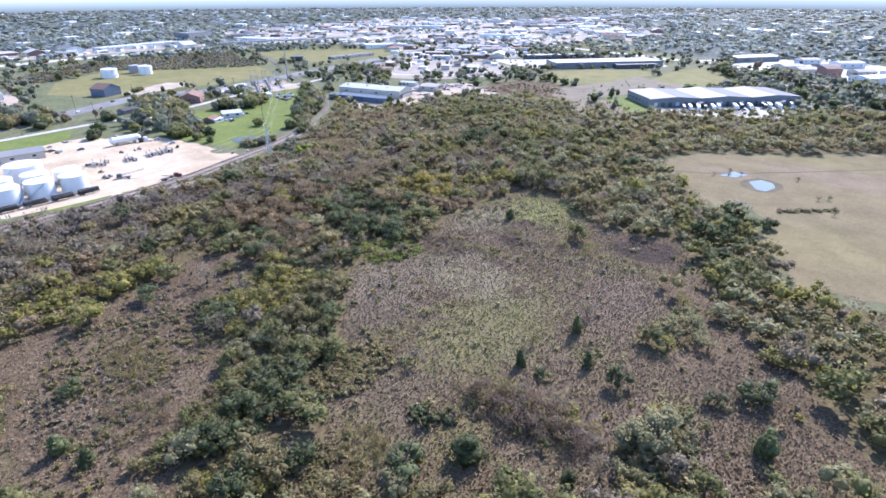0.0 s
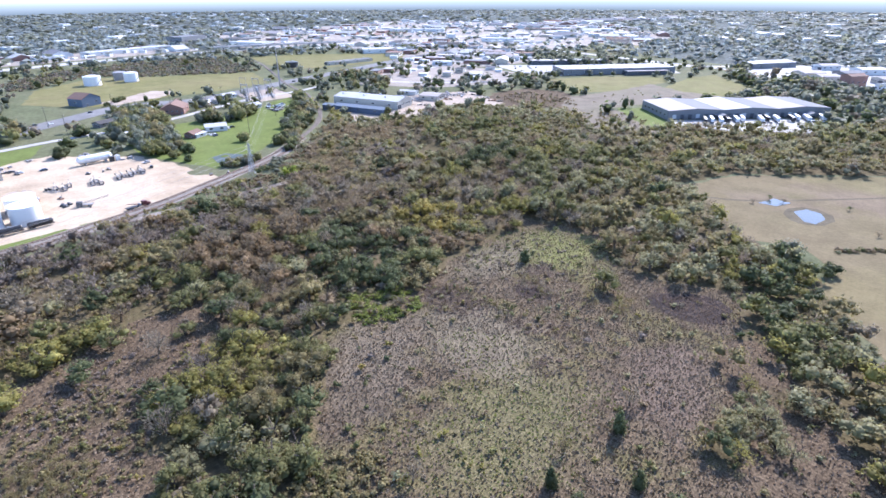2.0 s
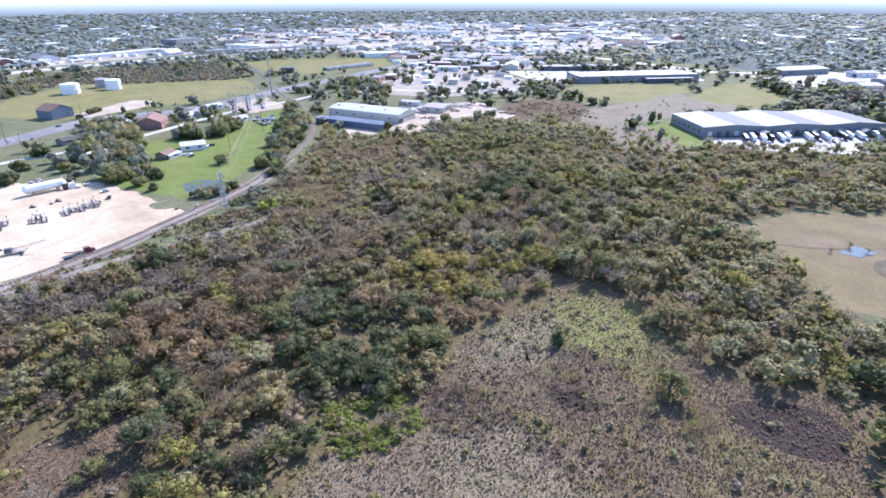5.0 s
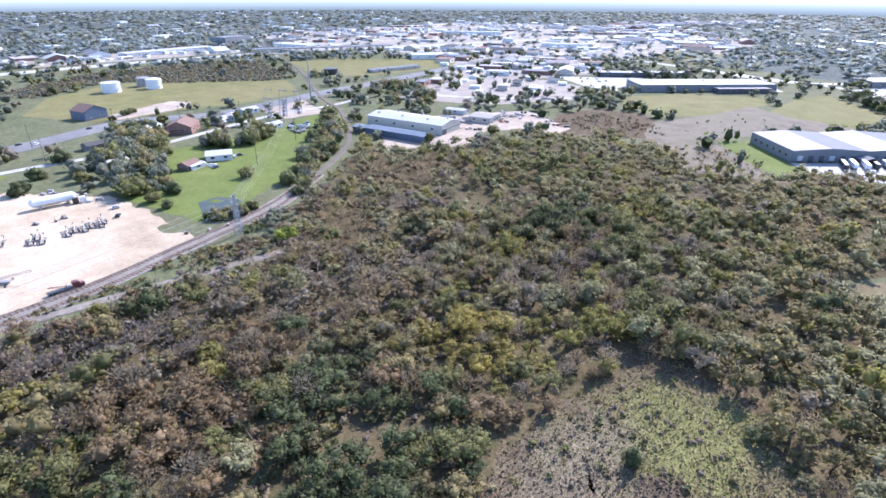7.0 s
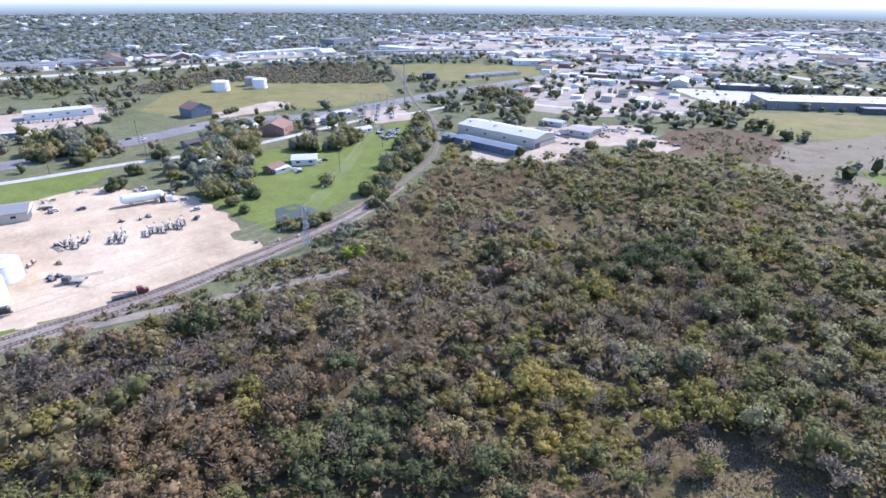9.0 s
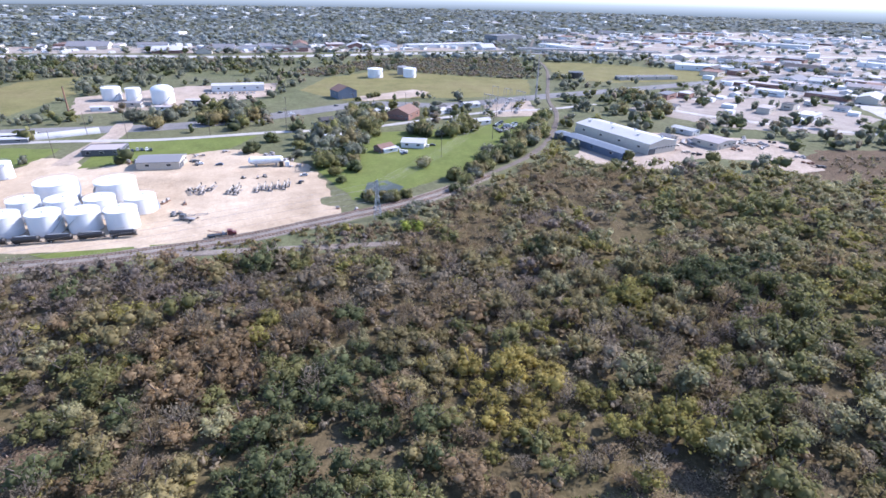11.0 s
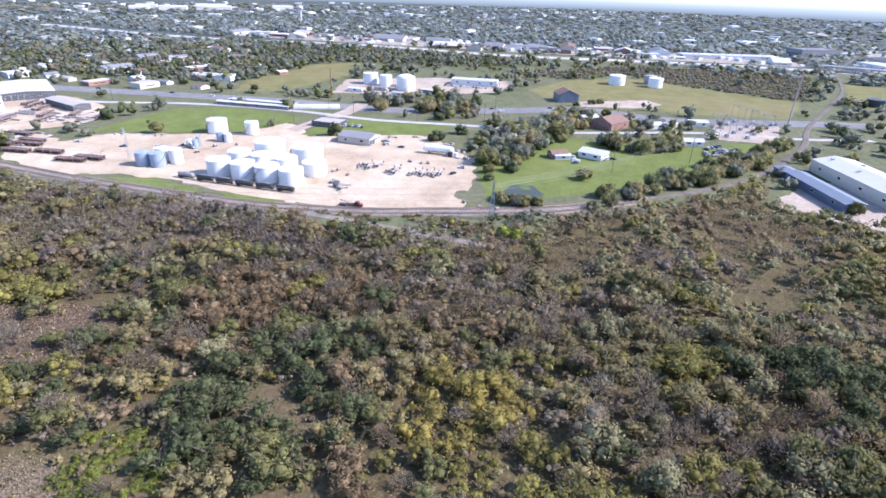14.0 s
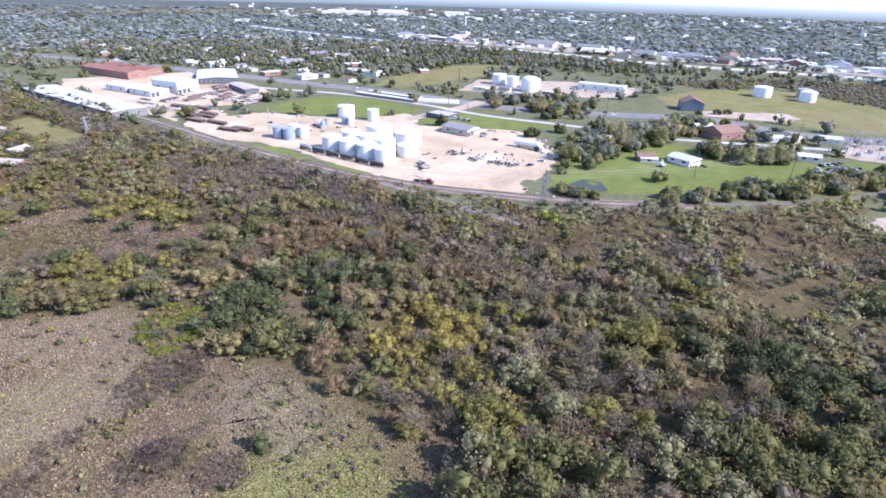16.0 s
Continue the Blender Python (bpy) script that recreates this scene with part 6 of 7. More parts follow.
for u in (-8, -2.7, 2.7, 8):
    part("rack_frame", Shape().box(u, -2.6, 0, 0.25, 0.25, 2.6).box(u, 2.6, 0, 0.25, 0.25, 2.6).box(u, 0, 0.5, 0.25, 5.0, 0.2).box(u, 0, 1.5, 0.25, 5.0, 0.2), "rust", rack)
for k in range(16):
    row_, col_ = divmod(k, 8)
    part("pipe", Shape().drum((-10 + 0.4 * (k % 3), -2.1 + 0.6 * col_, 1.0 + row_), (10 - 0.5 * (k % 4), -2.1 + 0.6 * col_, 1.0 + row_), 0.27, n=7), ("black_paint", "grey_metal", "rust")[k % 3], rack)
for x, y, tn in ((-454, -233, 20), (-448, -222, 20), (-435, -165, 30), (-354, -117, 97), (-361, -122, 95), (-336, -64, 100), (-343, -57, 96), (-372, -146, 92), (-434, -139, 20), (-378, -203, 15), (-404, -199, 15), (-392, -190, 15), (-425, -184, 25), (-365, -168, 95), (-348, -134, 98), (-340, -110, 96), (-412, -170, 15), (-440, -205, 20)):
    copy_thing(rack, pose(x, y, 0.09, 0, 0, tn))
# junk and low machinery round the white tanks
for k in range(34):
    cx, cy, s = [(-352, 95, 5), (-372, 92, 4), (-395, -12, 9), (-380, -25, 8), (-445, 100, 6), (-410, 470, 12), (-440, 480, 12), (-452, 58, 4), (-405, 128, 4), (-345, 180, 8)][k % 10]
    x, y = cx + rng.normal(0, s), cy + rng.normal(0, s)
    ob = thing("scrap_machine", x, y, rng.uniform(0, 360), "rusty discarded yard machine on gravel", "machinery", "yard scrap", z=0.06)
    part("frame", Shape().box(0, 0, 0, rng.uniform(1.5, 4), rng.uniform(1, 2), 0.5), "rust" if k % 2 else "black_paint", ob)
    part("drum", Shape().drum((-0.8, 0, 1.0), (0.8, 0, 1.0), rng.uniform(0.4, 0.8), n=10), "grey_metal", ob)
    part("upright", Shape().bar((0.6, 0.3, 0.4), (0.9, 0.4, rng.uniform(1.5, 3)), 0.2), "grey_metal", ob)

# ---- masts, poles and wires ----
def lattice_tower(x, y, h, turn, label, arms=True, base=3.4, top=0.7, bar=0.26):
    ob = thing("power_pylon" if arms else "lattice_mast", x, y, turn, label, "pylon" if arms else "mast", "power pylons" if arms else "")
    n = 8
    def corner(i, z):
        w = (base + (top - base) * min(1, z / (h * 0.8))) / 2
        return (w * (1 if i in (0, 3) else -1), w * (1 if i < 2 else -1), z)
    for i in range(4):
        leg = Shape()
        for k in range(n):
            leg.bar(corner(i, h * k / n), corner(i, h * (k + 1) / n), bar)
        part("leg", leg, "steel", ob)
    br = Shape()
    for k in range(n):
        for i in range(4):
            j = (i + 1) % 4
            br.bar(corner(i, h * k / n), corner(j, h * (k + 1) / n), bar * 0.5).bar(corner(j, h * k / n), corner(i, h * (k + 1) / n), bar * 0.5).bar(corner(i, h * (k + 1) / n), corner(j, h * (k + 1) / n), bar * 0.5)
    part("bracing", br, "steel", ob)
    if arms:
        for z, w in ((h * 0.62, 4.2), (h * 0.78, 3.6), (h * 0.93, 3.0)):
            arm = part("cross_arm", Shape().bar((-w, 0, z), (w, 0, z), 0.2).bar((-w, 0, z), (0, 0, z + 0.9), 0.13).bar((w, 0, z), (0, 0, z + 0.9), 0.13), "steel", ob)
            for s in (-w, w):
                part("insulator", Shape().drum((s, 0, z), (s, 0, z - 1.1), 0.14, n=6), "glass", arm)
    return ob


PY1, PY2 = (-330, 193), (-258, -110)
lattice_tower(*PY1, 19.5, 10, "grey steel lattice power pylon beside the railway")
lattice_tower(*PY2, 17.5, 10, "grey steel lattice power pylon among trees")
lattice_tower(-349, -34, 20, 0, "slim steel lattice mast on gravel", False, 1.5, 0.9, 0.1)
pole = thing("steel_pole", -605, 393, 20, "very tall dark steel transmission pole", "pole")
part("shaft", Shape().drum((0, 0, 0), (0, 0, 46), 0.9, 0.35, 12), "grey_metal", pole)
for z in (36, 40, 44):
    part("cross_arm", Shape().bar((-3, 0, z), (3, 0, z + 0.3), 0.3), "grey_metal", pole)


def utility_pole(x, y, turn_, h=11.0):
    ob = thing("utility_pole", x, y, turn_, "brown wooden utility pole with cross arm", "pole", "utility poles")
    part("shaft", Shape().drum((0, 0, 0), (0, 0, h), 0.2, 0.13, 8), "bark", ob)
    part("cross_arm", Shape().box(0, 0, h - 0.9, 2.4, 0.14, 0.16), "bark", ob)
    for u in (-1.05, 0, 1.05):
        part("insulator", Shape().drum((u, 0, h - 0.74), (u, 0, h - 0.4), 0.07, n=6), "wall_white", ob)
    return ob


up = utility_pole(-581, 255, 30, 17)
for x, y, tn in ((-525, 150, 100), (-518, 95, 92), (-515, 40, 92), (-518, -20, 90), (-512, -75, 80), (-488, -180, 75), (-545, 330, 60), (-565, 300, 60), (-600, 210, 60), (-575, 150, 70), (-472, 8, 0), (-530, 10, 90), (-470, 300, 50), (-430, 250, 20)):
    copy_thing(up, pose(x, y, 0, 0, 0, tn))


def wires(name, a, b, offs, sag, label):
    ob = thing(name, 0, 0, 0, label, "wires", "overhead wires")
    a, b = Vector(a), Vector(b)
    d = (b - a).normalized()
    s = Vector((-d.y, d.x, 0)).normalized()
    for o, dz in offs:
        pts = [a.lerp(b, k / 16) + s * o + Vector((0, 0, dz - sag * 4 * k / 16 * (1 - k / 16))) for k in range(17)]
        part("wire", Shape().tube(pts, 0.03), "grey_metal", ob)


SIX = [(-4, -8.0), (4, -8.0), (-3.5, -5.0), (3.5, -5.0), (-3, -2.2), (3, -2.2)]
wires("power_wires", (*PY1, 19.5), (*PY2, 18.5), SIX, 4, "thin steel power wires between pylons")
wires("power_wires", (*PY1, 19.5), (-552, 345, 17), [(o * 0.6, z * 0.5) for o, z in SIX], 5, "thin steel power wires to the substation")

# substation
for i in range(5):
    for j in range(3):
        x, y = -618 + 15 * i, 384 - 8 * i - 15 * j
        ob = thing("switchgear_frame", x, y, 25, "grey steel substation portal frame", "substation frame", "substation frames")
        h = 10 + 3 * ((i + j) % 3)
        for s in (-4, 4):
            part("post", Shape().bar((s, 0, 0), (s, 0, h), 0.3), "grey_metal", ob)
        part("beam", Shape().box(0, 0, h - 1.2, 8.4, 0.4, 0.4), "grey_metal", ob)
        part("transformer", Shape().box(0, 1.5, 0, 3, 2, 2.4), "grey_metal", ob)
        part("bushing", Shape().drum((0, 1.5, 2.4), (0, 1.5, 4), 0.2, n=6).drum((1, 1.5, 2.4), (1, 1.5, 4), 0.2, n=6), "wall_white", ob)
for key, pts in (("a", [(-319, -23), (-327, 3), (-318, 40), (-313, 43), (-314, 4)]), ("b", [(-320, 49), (-319.5, 88), (-314, 89), (-313, 59)]), ("c", [(-320, 94), (-319, 110), (-315, 110), (-315, 95)])):
    patch("grass_strip", pts, "lawn", 0.16, "green grass strip beside the railway", "lawn", 0.6, 4)
patch("substation_pad", [(-630, 356), (-620, 392), (-545, 372), (-548, 326), (-600, 336)], "dirt", 0.13, "pale gravel pad of the substation", "yard", 1.5)

# expressway bridge
br = thing("bridge", -1052, 690, 0, "long concrete road bridge on piers", "bridge")
D = Vector((-1001, 800)) - Vector((-1078, 589))
ta = math.degrees(math.atan2(D.y, D.x))
part("deck", Shape().box(0, 0, 6.5, 260, 22, 1.4, ta), "concrete", br)
for s in (-1, 1):
    part("parapet", Shape().box(-s * 10.8 * math.sin(radians(ta)), s * 10.8 * math.cos(radians(ta)), 7.9, 260, 0.4, 1.0, ta), "concrete", br)
for k in range(-4, 5):
    part("pier", Shape().box(28 * k * math.cos(radians(ta)), 28 * k * math.sin(radians(ta)), 0, 1.6, 16, 6.5, ta), "concrete", br)

# ---- the town beyond ----
ROOFS = ["roof_white", "roof_pale", "roof_pale", "roof_white", "roof_grey", "roof_grey", "roof_dark", "roof_brown", "roof_grey"]


def town_house(x, y, turn_, sx, sy, h, roof, gabled, group):
    words = {"roof_white": "white", "roof_pale": "pale", "roof_grey": "grey", "roof_dark": "dark", "roof_brown": "brown"}[roof]
    ob = thing("house" if gabled and sx < 20 else "commercial_building", x, y, turn_, f"distant {'house' if gabled and sx < 20 else 'low commercial building'} with {words} roof", "building", group)
    wall = ("wall_white", "wall_tan", "wall_white", "wall_brick")[int(rng.integers(4))]
    if gabled:
        part("wall", Shape().gable_walls(sx, sy, 0, h, sx * 0.16), wall, ob)
        part("roof", Shape().gable(sx, sy, h, sx * 0.16, 0.5), roof, ob)
    else:
        part("wall", Shape().box(0, 0, 0, sx, sy, h), wall, ob)
        part("roof", Shape().box(0, 0, h, sx + 0.4, sy + 0.4, 0.4), roof, ob)
    part("window_band", Shape().box(0, 0, h * 0.4, sx + 0.1, sy * 0.5, h * 0.18), "glass", ob)
    return ob


built = []


def town(poly, n, group, houses=0.3, smin=14, smax=42, clear=26, turns=(30, 120)):
    xs, ys = [p[0] for p in poly], [p[1] for p in poly]
    made = tries = 0
    while made < n and tries < n * 40:
        tries += 1
        x, y = rng.uniform(min(xs), max(xs)), rng.uniform(min(ys), max(ys))
        if not inside(np.array([x]), np.array([y]), poly)[0] or any(near_line(np.array([x]), np.array([y]), l_, d + 8)[0] for l_, d in LINES):
            continue
        if any((x - a) ** 2 + (y - b) ** 2 < (clear if c else clear) ** 2 for a, b, c in built):
            continue
        small = rng.random() < houses
        sx, sy = (rng.uniform(8, 12), rng.uniform(11, 18)) if small else (rng.uniform(smin, smax * 0.6), rng.uniform(smin, smax))
        town_house(x, y, turns[int(rng.integers(len(turns)))] + rng.uniform(-4, 4), sx, sy, rng.uniform(2.8, 3.6) if small else rng.uniform(3.5, 6.0), ROOFS[int(rng.integers(len(ROOFS)))], small or rng.random() < 0.3, group)
        built.append((x, y, small))
        made += 1


TOWN = [(-1130, 640), (-800, 860), (-640, 960), (-560, 1230), (-900, 1900), (-1700, 1700), (-1550, 800)]
MIDTOWN = [(-900, 800), (-660, 640), (-560, 700), (-520, 820), (-640, 960), (-800, 950)]
STRIP = [(-1210, -500), (-1110, -500), (-1105, 100), (-1130, 560), (-1260, 560)]
WESTTOWN = [(-470, -560), (-520, -400), (-610, -330), (-660, -120), (-840, -170), (-990, -320), (-920, -760), (-600, -800)]
EASTTOWN = [(-640, 1220), (-520, 1180), (-560, 1500), (-900, 1900), (-760, 1500)]
LOTS = [(-650, 560), (-570, 500), (-490, 560), (-450, 660), (-520, 690), (-620, 680)]
ROADSIDE = [(-560, -60), (-520, -260), (-490, -420), (-560, -480), (-600, -260)]
NEIGHBOURS = [(-235, -140), (-180, -20), (-165, -40), (-190, -190), (-240, -220)]
for a, b, d, h, wall, roof, lab in (((-1286, 594), (-1321, 666), 40, 15, "wall_grey", "roof_grey", "tall blue-grey block beside the expressway"), ((-1172, 375), (-1212, 541), 30, 6, "wall_white", "roof_white", "very long white row of shops"),
                                    ((-1157, 288), (-1159, 336), 24, 5, "wall_white", "roof_white", "white roadside shop building"), ((-1141, 1293), (-1261, 1195), 36, 8, "wall_white", "roof_white", "very long white store beyond the town"),
                                    ((-1127, 720), (-1209, 689), 40, 7, "wall_white", "roof_white", "large white store beside the expressway"), ((-822, 811), (-868, 743), 40, 7, "wall_white", "roof_white", "large white store at the town edge"),
                                    ((-751, 655), (-754, 571), 14, 4, "wall_tan", "roof_grey", "long low grey sheds in a field"), ((-775, 1149), (-855, 1104), 30, 7, "wall_white", "roof_white", "long white store in the town")):
    building("large_store", rect(a, b, d), h, 0, wall, roof, lab, "store", "large stores", doors=3, windows=8, big=True, vents=4)
    built.append(((a[0] + b[0]) / 2, (a[1] + b[1]) / 2, False))
wt = thing("water_tower", -1620, -610, 0, "white water tower above distant trees", "water tower")
part("stem", Shape().drum((0, 0, 0), (0, 0, 30), 2.2, 1.8, 12), "tank_white", wt)
part("bowl", Shape().lathe([(1.8, 28), (6, 32), (7.5, 35.5), (6, 39), (0.1, 41)], 24), "tank_white", wt)
for x, y, s in ((-1764, -1298, 60), (-1860, -1240, 90), (-1985, -1165, 120), (-2222, -1020, 80), (-2110, -1270, 110), (-1880, -1370, 70)):
    hg = thing("hangar", x, y, 30, "far long white hangar near the horizon", "hangar", "far hangars")
    part("wall", Shape().gable_walls(40, s, 0, 11, 4), "wall_white", hg)
    part("roof", Shape().gable(40, s, 11, 4), "roof_white", hg)
patch("far_field", [(-868, -1812), (-1477, -1546), (-2296, -1076), (-2646, -1292), (-1692, -1824), (-984, -2112)], "pasture", 0.1, "far pale tan field near the horizon", "field", 10, 60)
patch("field", [(-560, 1003), (-622, 1188), (-589, 1257), (-510, 1191), (-457, 1025)], "field", 0.12, "green park field among far woods", "field", 6, 20)
ribbon("road", [(-716, 1058), (-860, 1300), (-1039, 1493), (-1120, 1850), (-1103, 2168), (-960, 2500), (-904, 2801)], 30, "concrete", 0.2, "wide pale commercial road into the distance", "road")
ribbon("road", [(-599, 574), (-609, 693), (-648, 913), (-716, 1058)], 12, "concrete", 0.22, "pale road towards the town", "road")
ribbon("road", [(-1300, 560), (-1613, 850), (-2011, 877), (-2312, 924)], 30, "concrete", 0.2, "wide pale road into the distance", "road")
STRIPE = [(-1000, 1500), (-1160, 1850), (-1150, 2200), (-960, 2600), (-860, 2600), (-1010, 2150), (-1020, 1850), (-880, 1480)]
town(STRIPE, 40, "buildings along the far road", 0.0, 24, 80, 40)
for k in range(16):
    i = int(rng.integers(len(PLAN["HIGHWAY"]) - 1))
    a, b = Vector(PLAN["HIGHWAY"][i]), Vector(PLAN["HIGHWAY"][i + 1])
    p = a.lerp(b, rng.random())
    d = (b - a).normalized()
    o = rng.choice([-7, -3, 3, 7])
    copy_thing(CARS[int(rng.integers(4))], pose(p.x - d.y * o, p.y + d.x * o, 0.15, 0, 0, math.degrees(math.atan2(d.y, d.x))))
town(TOWN, 112, "town buildings", 0.15, 20, 62, 34)
town(MIDTOWN, 26, "town buildings", 0.2, 14, 46, 26)
town(STRIP, 34, "buildings along the expressway", 0.2, 20, 70, 34, (0, 4, 90))
town(LOTS, 8, "buildings in the lots", 0.3, 10, 28, 20)
town(WESTTOWN, 75, "houses of the suburb", 0.85, 14, 40, 26, (-20, 70))
town(EASTTOWN, 26, "town buildings", 0.3, 18, 56, 36)
town(ROADSIDE, 10, "buildings by the highway", 0.6, 12, 26, 24, (78, 168))
town(NEIGHBOURS, 6, "houses among trees", 1.0, 10, 14, 16, (20, 110))
def streets(name, poly, turn_, gap_, width, z):
    """Parallel pale streets clipped to a district."""
    c, s = math.cos(radians(turn_)), math.sin(radians(turn_))
    mx, my = np.mean([p[0] for p in poly]), np.mean([p[1] for p in poly])
    u = np.arange(-900, 900, 12.0)
    for k in range(-8, 9):
        v = k * gap_ + rng.uniform(-12, 12)
        px, py = mx + u * c - v * s, my + u * s + v * c
        inn = inside(px, py, poly)
        if inn.sum() > 8:
            i = np.where(inn)[0]
            ribbon(name, [(px[i[0]], py[i[0]]), (px[i[-1]], py[i[-1]])], width, "concrete", z, "pale straight town street", "road")


streets("street", TOWN, 32, 120, 9, 0.12)
streets("street", TOWN, 122, 150, 10, 0.16)
streets("street", MIDTOWN, 40, 80, 8, 0.14)
streets("street", WESTTOWN, 70, 110, 7, 0.12)
streets("street", WESTTOWN, -20, 140, 7, 0.15)
streets("street", EASTTOWN, 60, 120, 9, 0.13)
lots = Shape()
for poly, n in ((TOWN, 260), (MIDTOWN, 40), (EASTTOWN, 50), (STRIP, 80), (LOTS, 9), (WESTTOWN, 24)):
    xs, ys = [p[0] for p in poly], [p[1] for p in poly]
    px, py = rng.uniform(min(xs), max(xs), n * 2), rng.uniform(min(ys), max(ys), n * 2)
    for x, y in zip(px[inside(px, py, poly)][:n], py[inside(px, py, poly)][:n]):
        if not any(near_line(np.array([x]), np.array([y]), l_, d)[0] for l_, d in LINES):
            lots.box(x, y, 0, rng.uniform(5, 14), rng.uniform(4, 11), rng.uniform(2, 5), 32 + 90 * (rng.random() < 0.5))
me = lots.mesh("town_outbuildings")
me.materials.append(M["wall_white"])
tagged(new("town_outbuildings", me), "small pale outbuildings and parked vans of the town", "buildings", kind="stuff")
patch("town_ground", TOWN, "brown_lot", 0.05, "pale paved ground of the town", "ground", 8, 30)
patch("town_ground", MIDTOWN, "brown_lot", 0.06, "grey paved ground of the town edge", "ground", 8, 20)
patch("town_ground", EASTTOWN, "brown_lot", 0.055, "grey paved ground of the town", "ground", 8, 30)
patch("town_ground", STRIP, "brown_lot", 0.07, "grey paved ground along the expressway", "ground", 6, 30)

# ---- trees of lawns, roads and distance ----
def grove(poly, n, rmin, rmax, group, label, name="oak_tree"):
    xs, ys = [p[0] for p in poly], [p[1] for p in poly]
    made = tries = 0
    while made < n and tries < 4000:
        tries += 1
        x, y = rng.uniform(min(xs), max(xs)), rng.uniform(min(ys), max(ys))
        if not inside(np.array([x]), np.array([y]), poly)[0]:
            continue
        r = rng.uniform(rmin, rmax)
        tree(name, "bigoak", int(rng.integers(4)), x, y, r, r * rng.uniform(1.4, 1.8), rng.uniform(0, 6.28), int(rng.choice([0, 1, 1, 2, 9])), label, group)
        made += 1


grove(PLAN["GROVE1"], 26, 6, 9.5, "grove by the side road", "dark green spreading oak by a side road")
grove(PLAN["GROVE2"], 42, 5, 9.5, "grove round the farm houses", "dark green spreading oak among farm houses")
grove([(-470, 240), (-520, 245), (-535, 300), (-500, 300), (-478, 270)], 18, 5, 9, "grove round the farm houses", "dark green spreading oak among farm houses")
grove([(-520, 180), (-600, 200), (-610, 250), (-550, 230)], 18, 4, 7, "trees between houses", "green oak between roadside houses")
grove([(-347, 206), (-357, 214), (-360, 196), (-366, 188), (-352, 190)], 12, 3, 4.6, "trees by the railway", "green tree beside the railway", "tree")
grove([(-360, 226), (-404, 262), (-456, 304), (-494, 341), (-549, 376), (-546, 381), (-476, 348), (-428, 310), (-392, 272), (-358, 240)], 76, 4, 7, "trees by the railway", "green tree beside the railway", "tree")
grove(PLAN["BLUETREES"], 22, 5, 8, "trees behind the workshop", "dark green oak behind the workshop")
for x, y, r, h in ((-410, 234, 6.5, 9), (-463, 128, 7.5, 10), (-490, 139, 6.5, 9), (-520, 159, 7.5, 10), (-466, 158, 6, 8), (-476, 181, 8, 10), (-438, 182, 7, 9), (-430, 176, 5, 7), (-455, 190, 7, 9), (-402, 178, 5, 7), (-388, 180, 4, 6), (-500, 175, 7, 9), (-480, 205, 6.5, 9), (-495, 215, 6, 8), (-560, 110, 7, 9), (-575, 122, 7.5, 10), (-553, 92, 7, 9), (-400, 372, 5, 9), (-383, 425, 6, 10), (-372, 470, 4.5, 7), (-188, 660, 7, 10), (-180, 668, 6, 9), (-40, 272, 4.5, 7), (-655, 232, 5, 7), (-662, 240, 5, 7), (-640, 218, 4, 6)):
    tree("oak_tree", "bigoak", int(rng.integers(4)), x, y, r, h, rng.uniform(0, 6.28), int(rng.choice([0, 1])), "single dark green spreading oak on grass", "single oaks")
for k, (x, y) in enumerate([(-373, 400), (-351, 408), (-367, 359), (-359, 398), (-375, 459), (-458, 445), (-356, 378), (-365, 411)]):
    r = rng.uniform(4.2, 6.5)
    tree("tree", "bigoak", k % 5, x, y, r, r * 1.6, rng.uniform(0, 6.28), int(rng.choice([2, 7, 9])), "pale olive tree beside the metal workshop", "trees by the workshop")
# hedge and low bushes of the pasture
rows = []
for k in range(20):
    rows.append(("shrub", int(rng.integers(5)), -42 + k * 1.15, 297 + k * 1.2 + rng.normal(0, 1.2), rng.uniform(1.2, 2.2), rng.uniform(1.6, 3), rng.uniform(0, 6.28), int(rng.choice([0, 1, 4]))))
for x, y in ((-80, 352), (-73, 350), (-30, 330), (-26, 335), (-85, 340), (-20, 310), (-45, 360)):
    rows.append(("bare", int(rng.integers(5)), x, y, 2.2, 3.0, rng.uniform(0, 6.28), int(rng.choice([0, 4, 5]))))
wood("pasture_hedge", rows, "low dark hedge and bushes of the pasture", "hedge")

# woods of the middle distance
patch("woods_floor", [(-90, 660), (100, 650), (900, 700), (900, 1900), (-500, 1900), (-580, 1270), (-440, 1030), (-262, 965), (-120, 1130), (60, 870), (-60, 745)], "hazed_floor", 0.05, "dark leafy floor of the woods beyond the road, haze-tinted", "ground", 8, 30)
x, y = spread(-1120, 120, -720, 960, 12.2)
ok = ~inside(x, y, PLAN["FOREST"]) & ~blocked(x, y) & (np.hypot(x + 150, y - 150) < 1000)
zone = any_in(x, y, [PLAN["WOODN"], PLAN["SUBURB"], WESTTOWN])
brushy = inside(x, y, PLAN["WOODN"])
sparse = any_in(x, y, [TOWN, MIDTOWN, LOTS, STRIP])
tanks_near = (np.hypot(x + 345, y + 15) < 20) | inside(x, y, [(-255, 900), (-60, 780), (40, 860), (-40, 1000), (-150, 1120)]) | inside(x, y, [(-420, 690), (-300, 830), (-330, 870), (-480, 800), (-560, 740), (-470, 690)])
dens = field_noise(x, y, 0.009, 6.1)
want = np.where(brushy, 0.06, np.where(zone, 0.97, np.where(sparse, 0.15, np.where(dens > 0.05, 0.55, 0.12))))
want = np.where((y > 640) & (x > -250), 0.97, want)
want = np.where(inside(x, y, [(-480, 930), (-250, 880), (-200, 960), (-420, 1000)]) | inside(x, y, [(-350, 560), (-300, 590), (-420, 690), (-460, 640)]), 0.9, want)
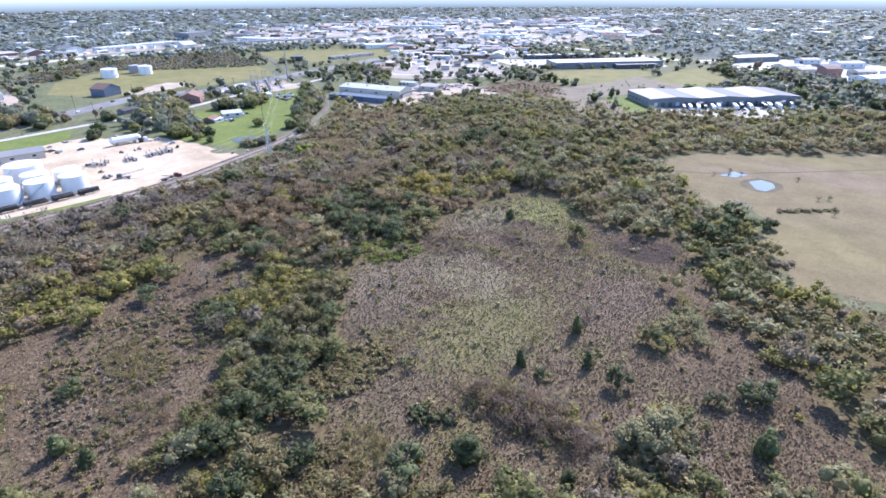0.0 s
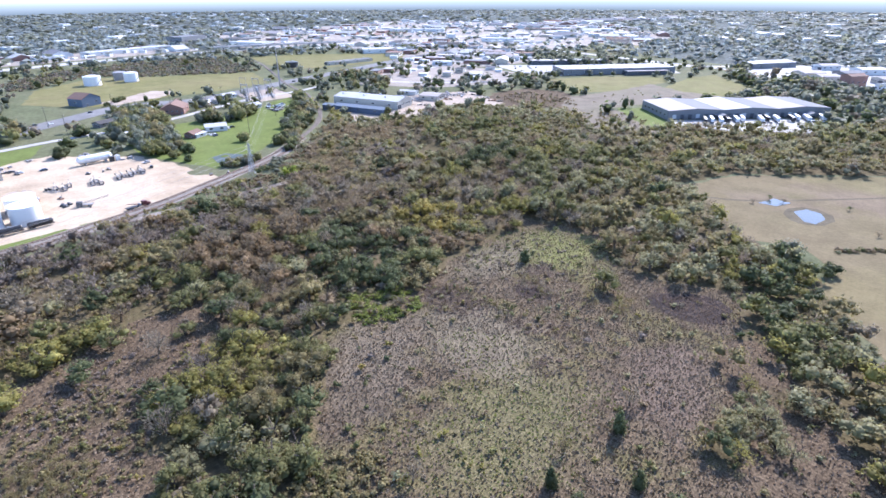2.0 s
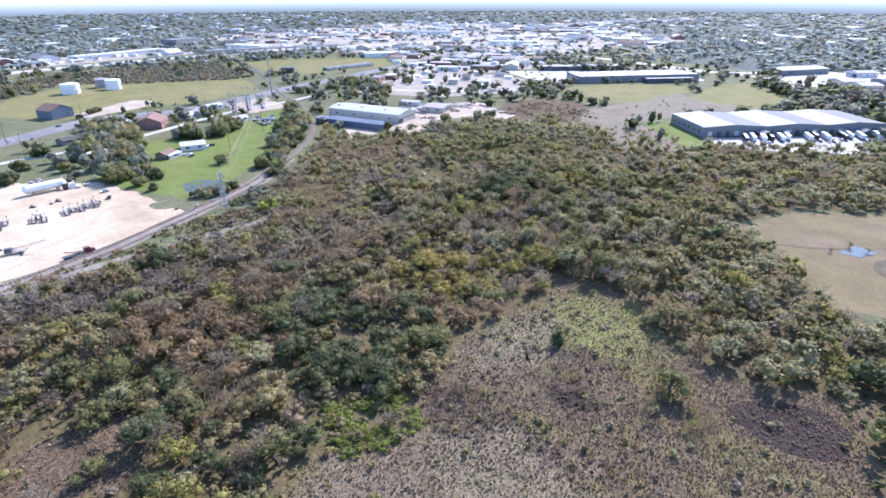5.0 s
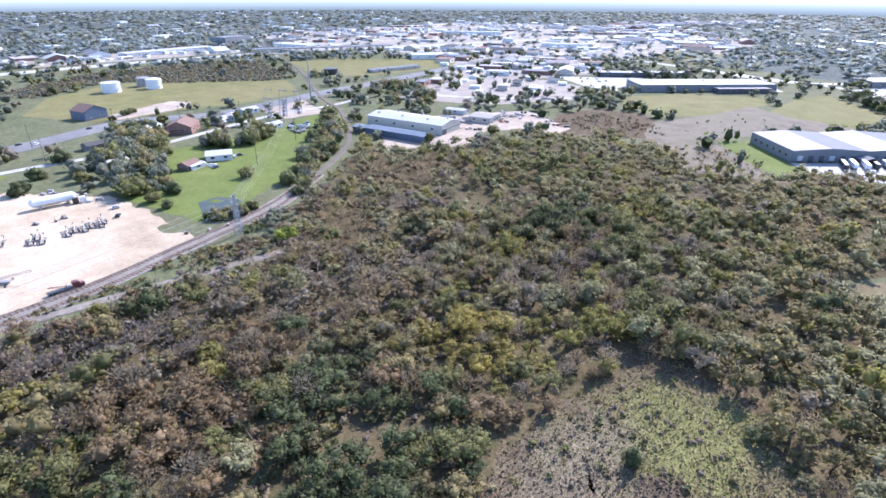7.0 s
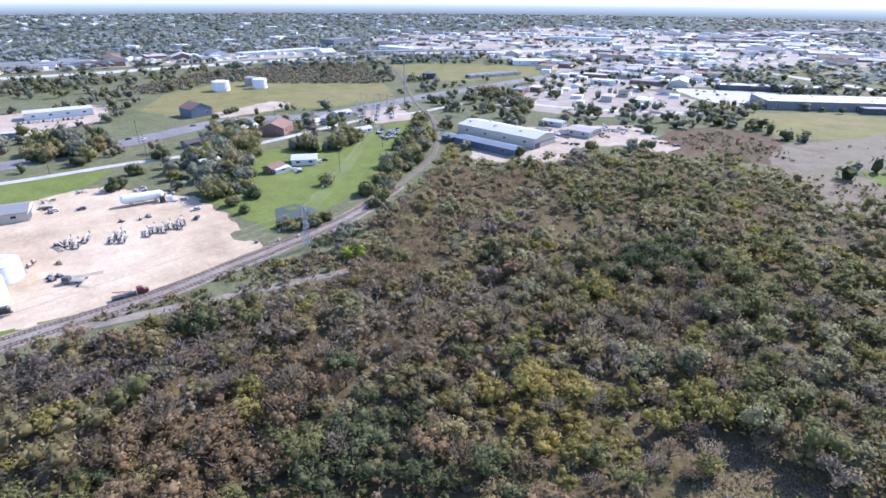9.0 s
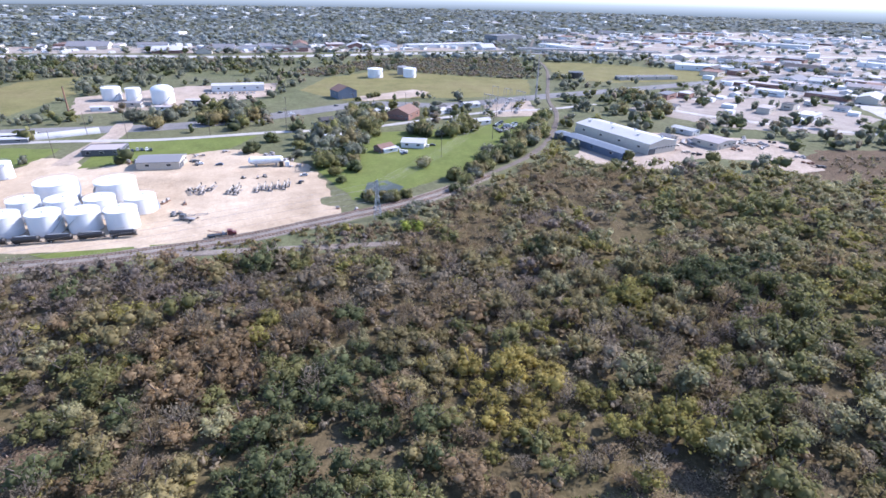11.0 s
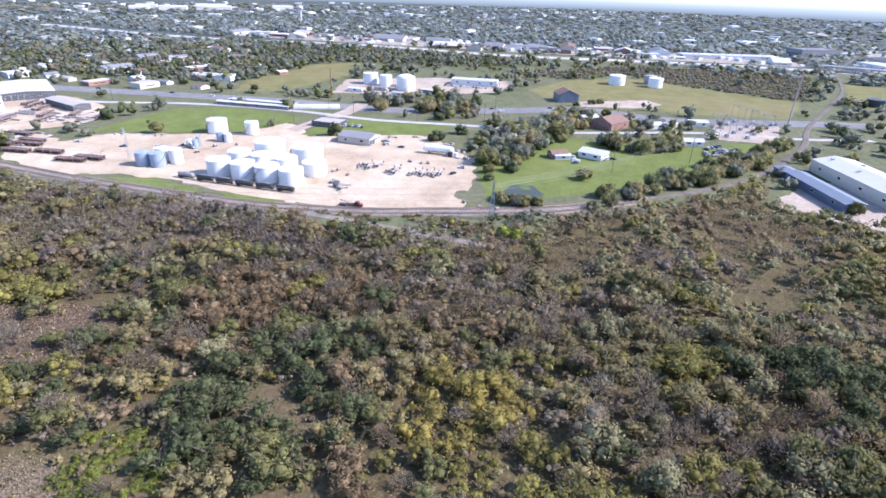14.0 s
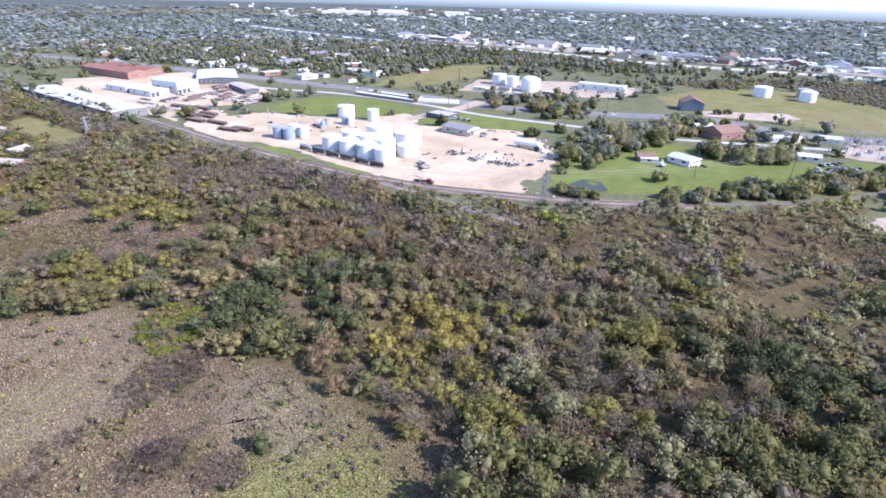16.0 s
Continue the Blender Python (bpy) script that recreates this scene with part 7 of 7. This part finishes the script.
want = np.where((x > -330) & (y < 0), 0.8, want)
for a, b, c in built:
    want = np.where((x - a) ** 2 + (y - b) ** 2 < 12 ** 2, 0.0, want)
ok &= (rng.random(x.size) < want) & ~tanks_near
x, y = x[ok], y[ok]
rows = []
for xx, yy in zip(x, y):
    r = rng.uniform(4.2, 7.6) * (1.25 if yy > 640 and xx > -250 else 1.0)
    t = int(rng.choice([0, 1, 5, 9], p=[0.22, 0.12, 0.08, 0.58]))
    kind = "mid" if math.hypot(xx + 150, yy - 200) < 260 else "far"
    rows.append((kind, int(rng.integers(len(KINDS[kind]))), xx, yy, r, r * rng.uniform(1.2, 1.7), rng.uniform(0, 6.28), t))
x, y = spread(-1000, -750, 120, 530, 6.4)
ok = inside(x, y, PLAN["WOODN"]) & ~blocked(x, y)
for xx, yy in zip(x[ok], y[ok]):
    r = rng.uniform(2.0, 4.2)
    rows.append(("far", int(rng.integers(8)), xx, yy, r, r * rng.uniform(0.7, 1.2), rng.uniform(0, 6.28), int(rng.choice([2, 5, 9, 12], p=[0.25, 0.3, 0.25, 0.2]))))
wood("distant_trees", rows, "scattered green and brown trees of the country")
# far woods
xn, yn = spread(-1900, 900, -1500, 1900, 20, 0.5)
dn = np.hypot(xn + 150, yn - 150)
xn, yn = xn[(dn > 880) & (dn < 1750)], yn[(dn > 880) & (dn < 1750)]
x, y = spread(-4200, 1600, -3200, 4200, 49, 0.5)
dn = np.hypot(x + 150, y - 150)
x, y = np.concatenate([xn, x[dn > 1750]]), np.concatenate([yn, y[dn > 1750]])
dist = np.hypot(x + 150, y - 150)
ok = (dist > 880) & (dist < 3560) & ~blocked(x, y) & ((x < -200) | (y > 600)) & (y > -0.9 * (x + 0) - 3600)
dens = field_noise(x, y, 0.0025, 2.2)
ok &= rng.random(x.size) < np.where(any_in(x, y, [TOWN, MIDTOWN, EASTTOWN, STRIP, STRIPE]), 0.16, np.where(dens > -0.25, 0.95, 0.5))
x, y = x[ok], y[ok]
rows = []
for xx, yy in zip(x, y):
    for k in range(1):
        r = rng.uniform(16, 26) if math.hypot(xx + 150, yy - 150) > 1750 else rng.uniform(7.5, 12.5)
        # mostly the blue-grey leaf colour with distance haze painted in
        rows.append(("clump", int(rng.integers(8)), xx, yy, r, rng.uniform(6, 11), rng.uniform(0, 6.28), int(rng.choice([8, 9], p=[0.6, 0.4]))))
wood("far_woods", rows, "far woods towards the horizon, leaves tinted for haze")
# white roofs scattered through the far country
far = Shape()
for k in range(300):
    a, d = rng.uniform(-0.9, 1.9), rng.uniform(1250, 3300)
    x, y = -150 - d * math.cos(a), 150 + d * math.sin(a)
    s = rng.uniform(10, 34)
    far.box(x, y, 0, s, rng.uniform(10, 40), rng.uniform(4, 9), rng.uniform(0, 90))
me = far.mesh("far_roofs")
me.materials.append(M["wall_white"])
tagged(new("far_buildings", me), "far pale buildings scattered among woods", "buildings", kind="stuff")
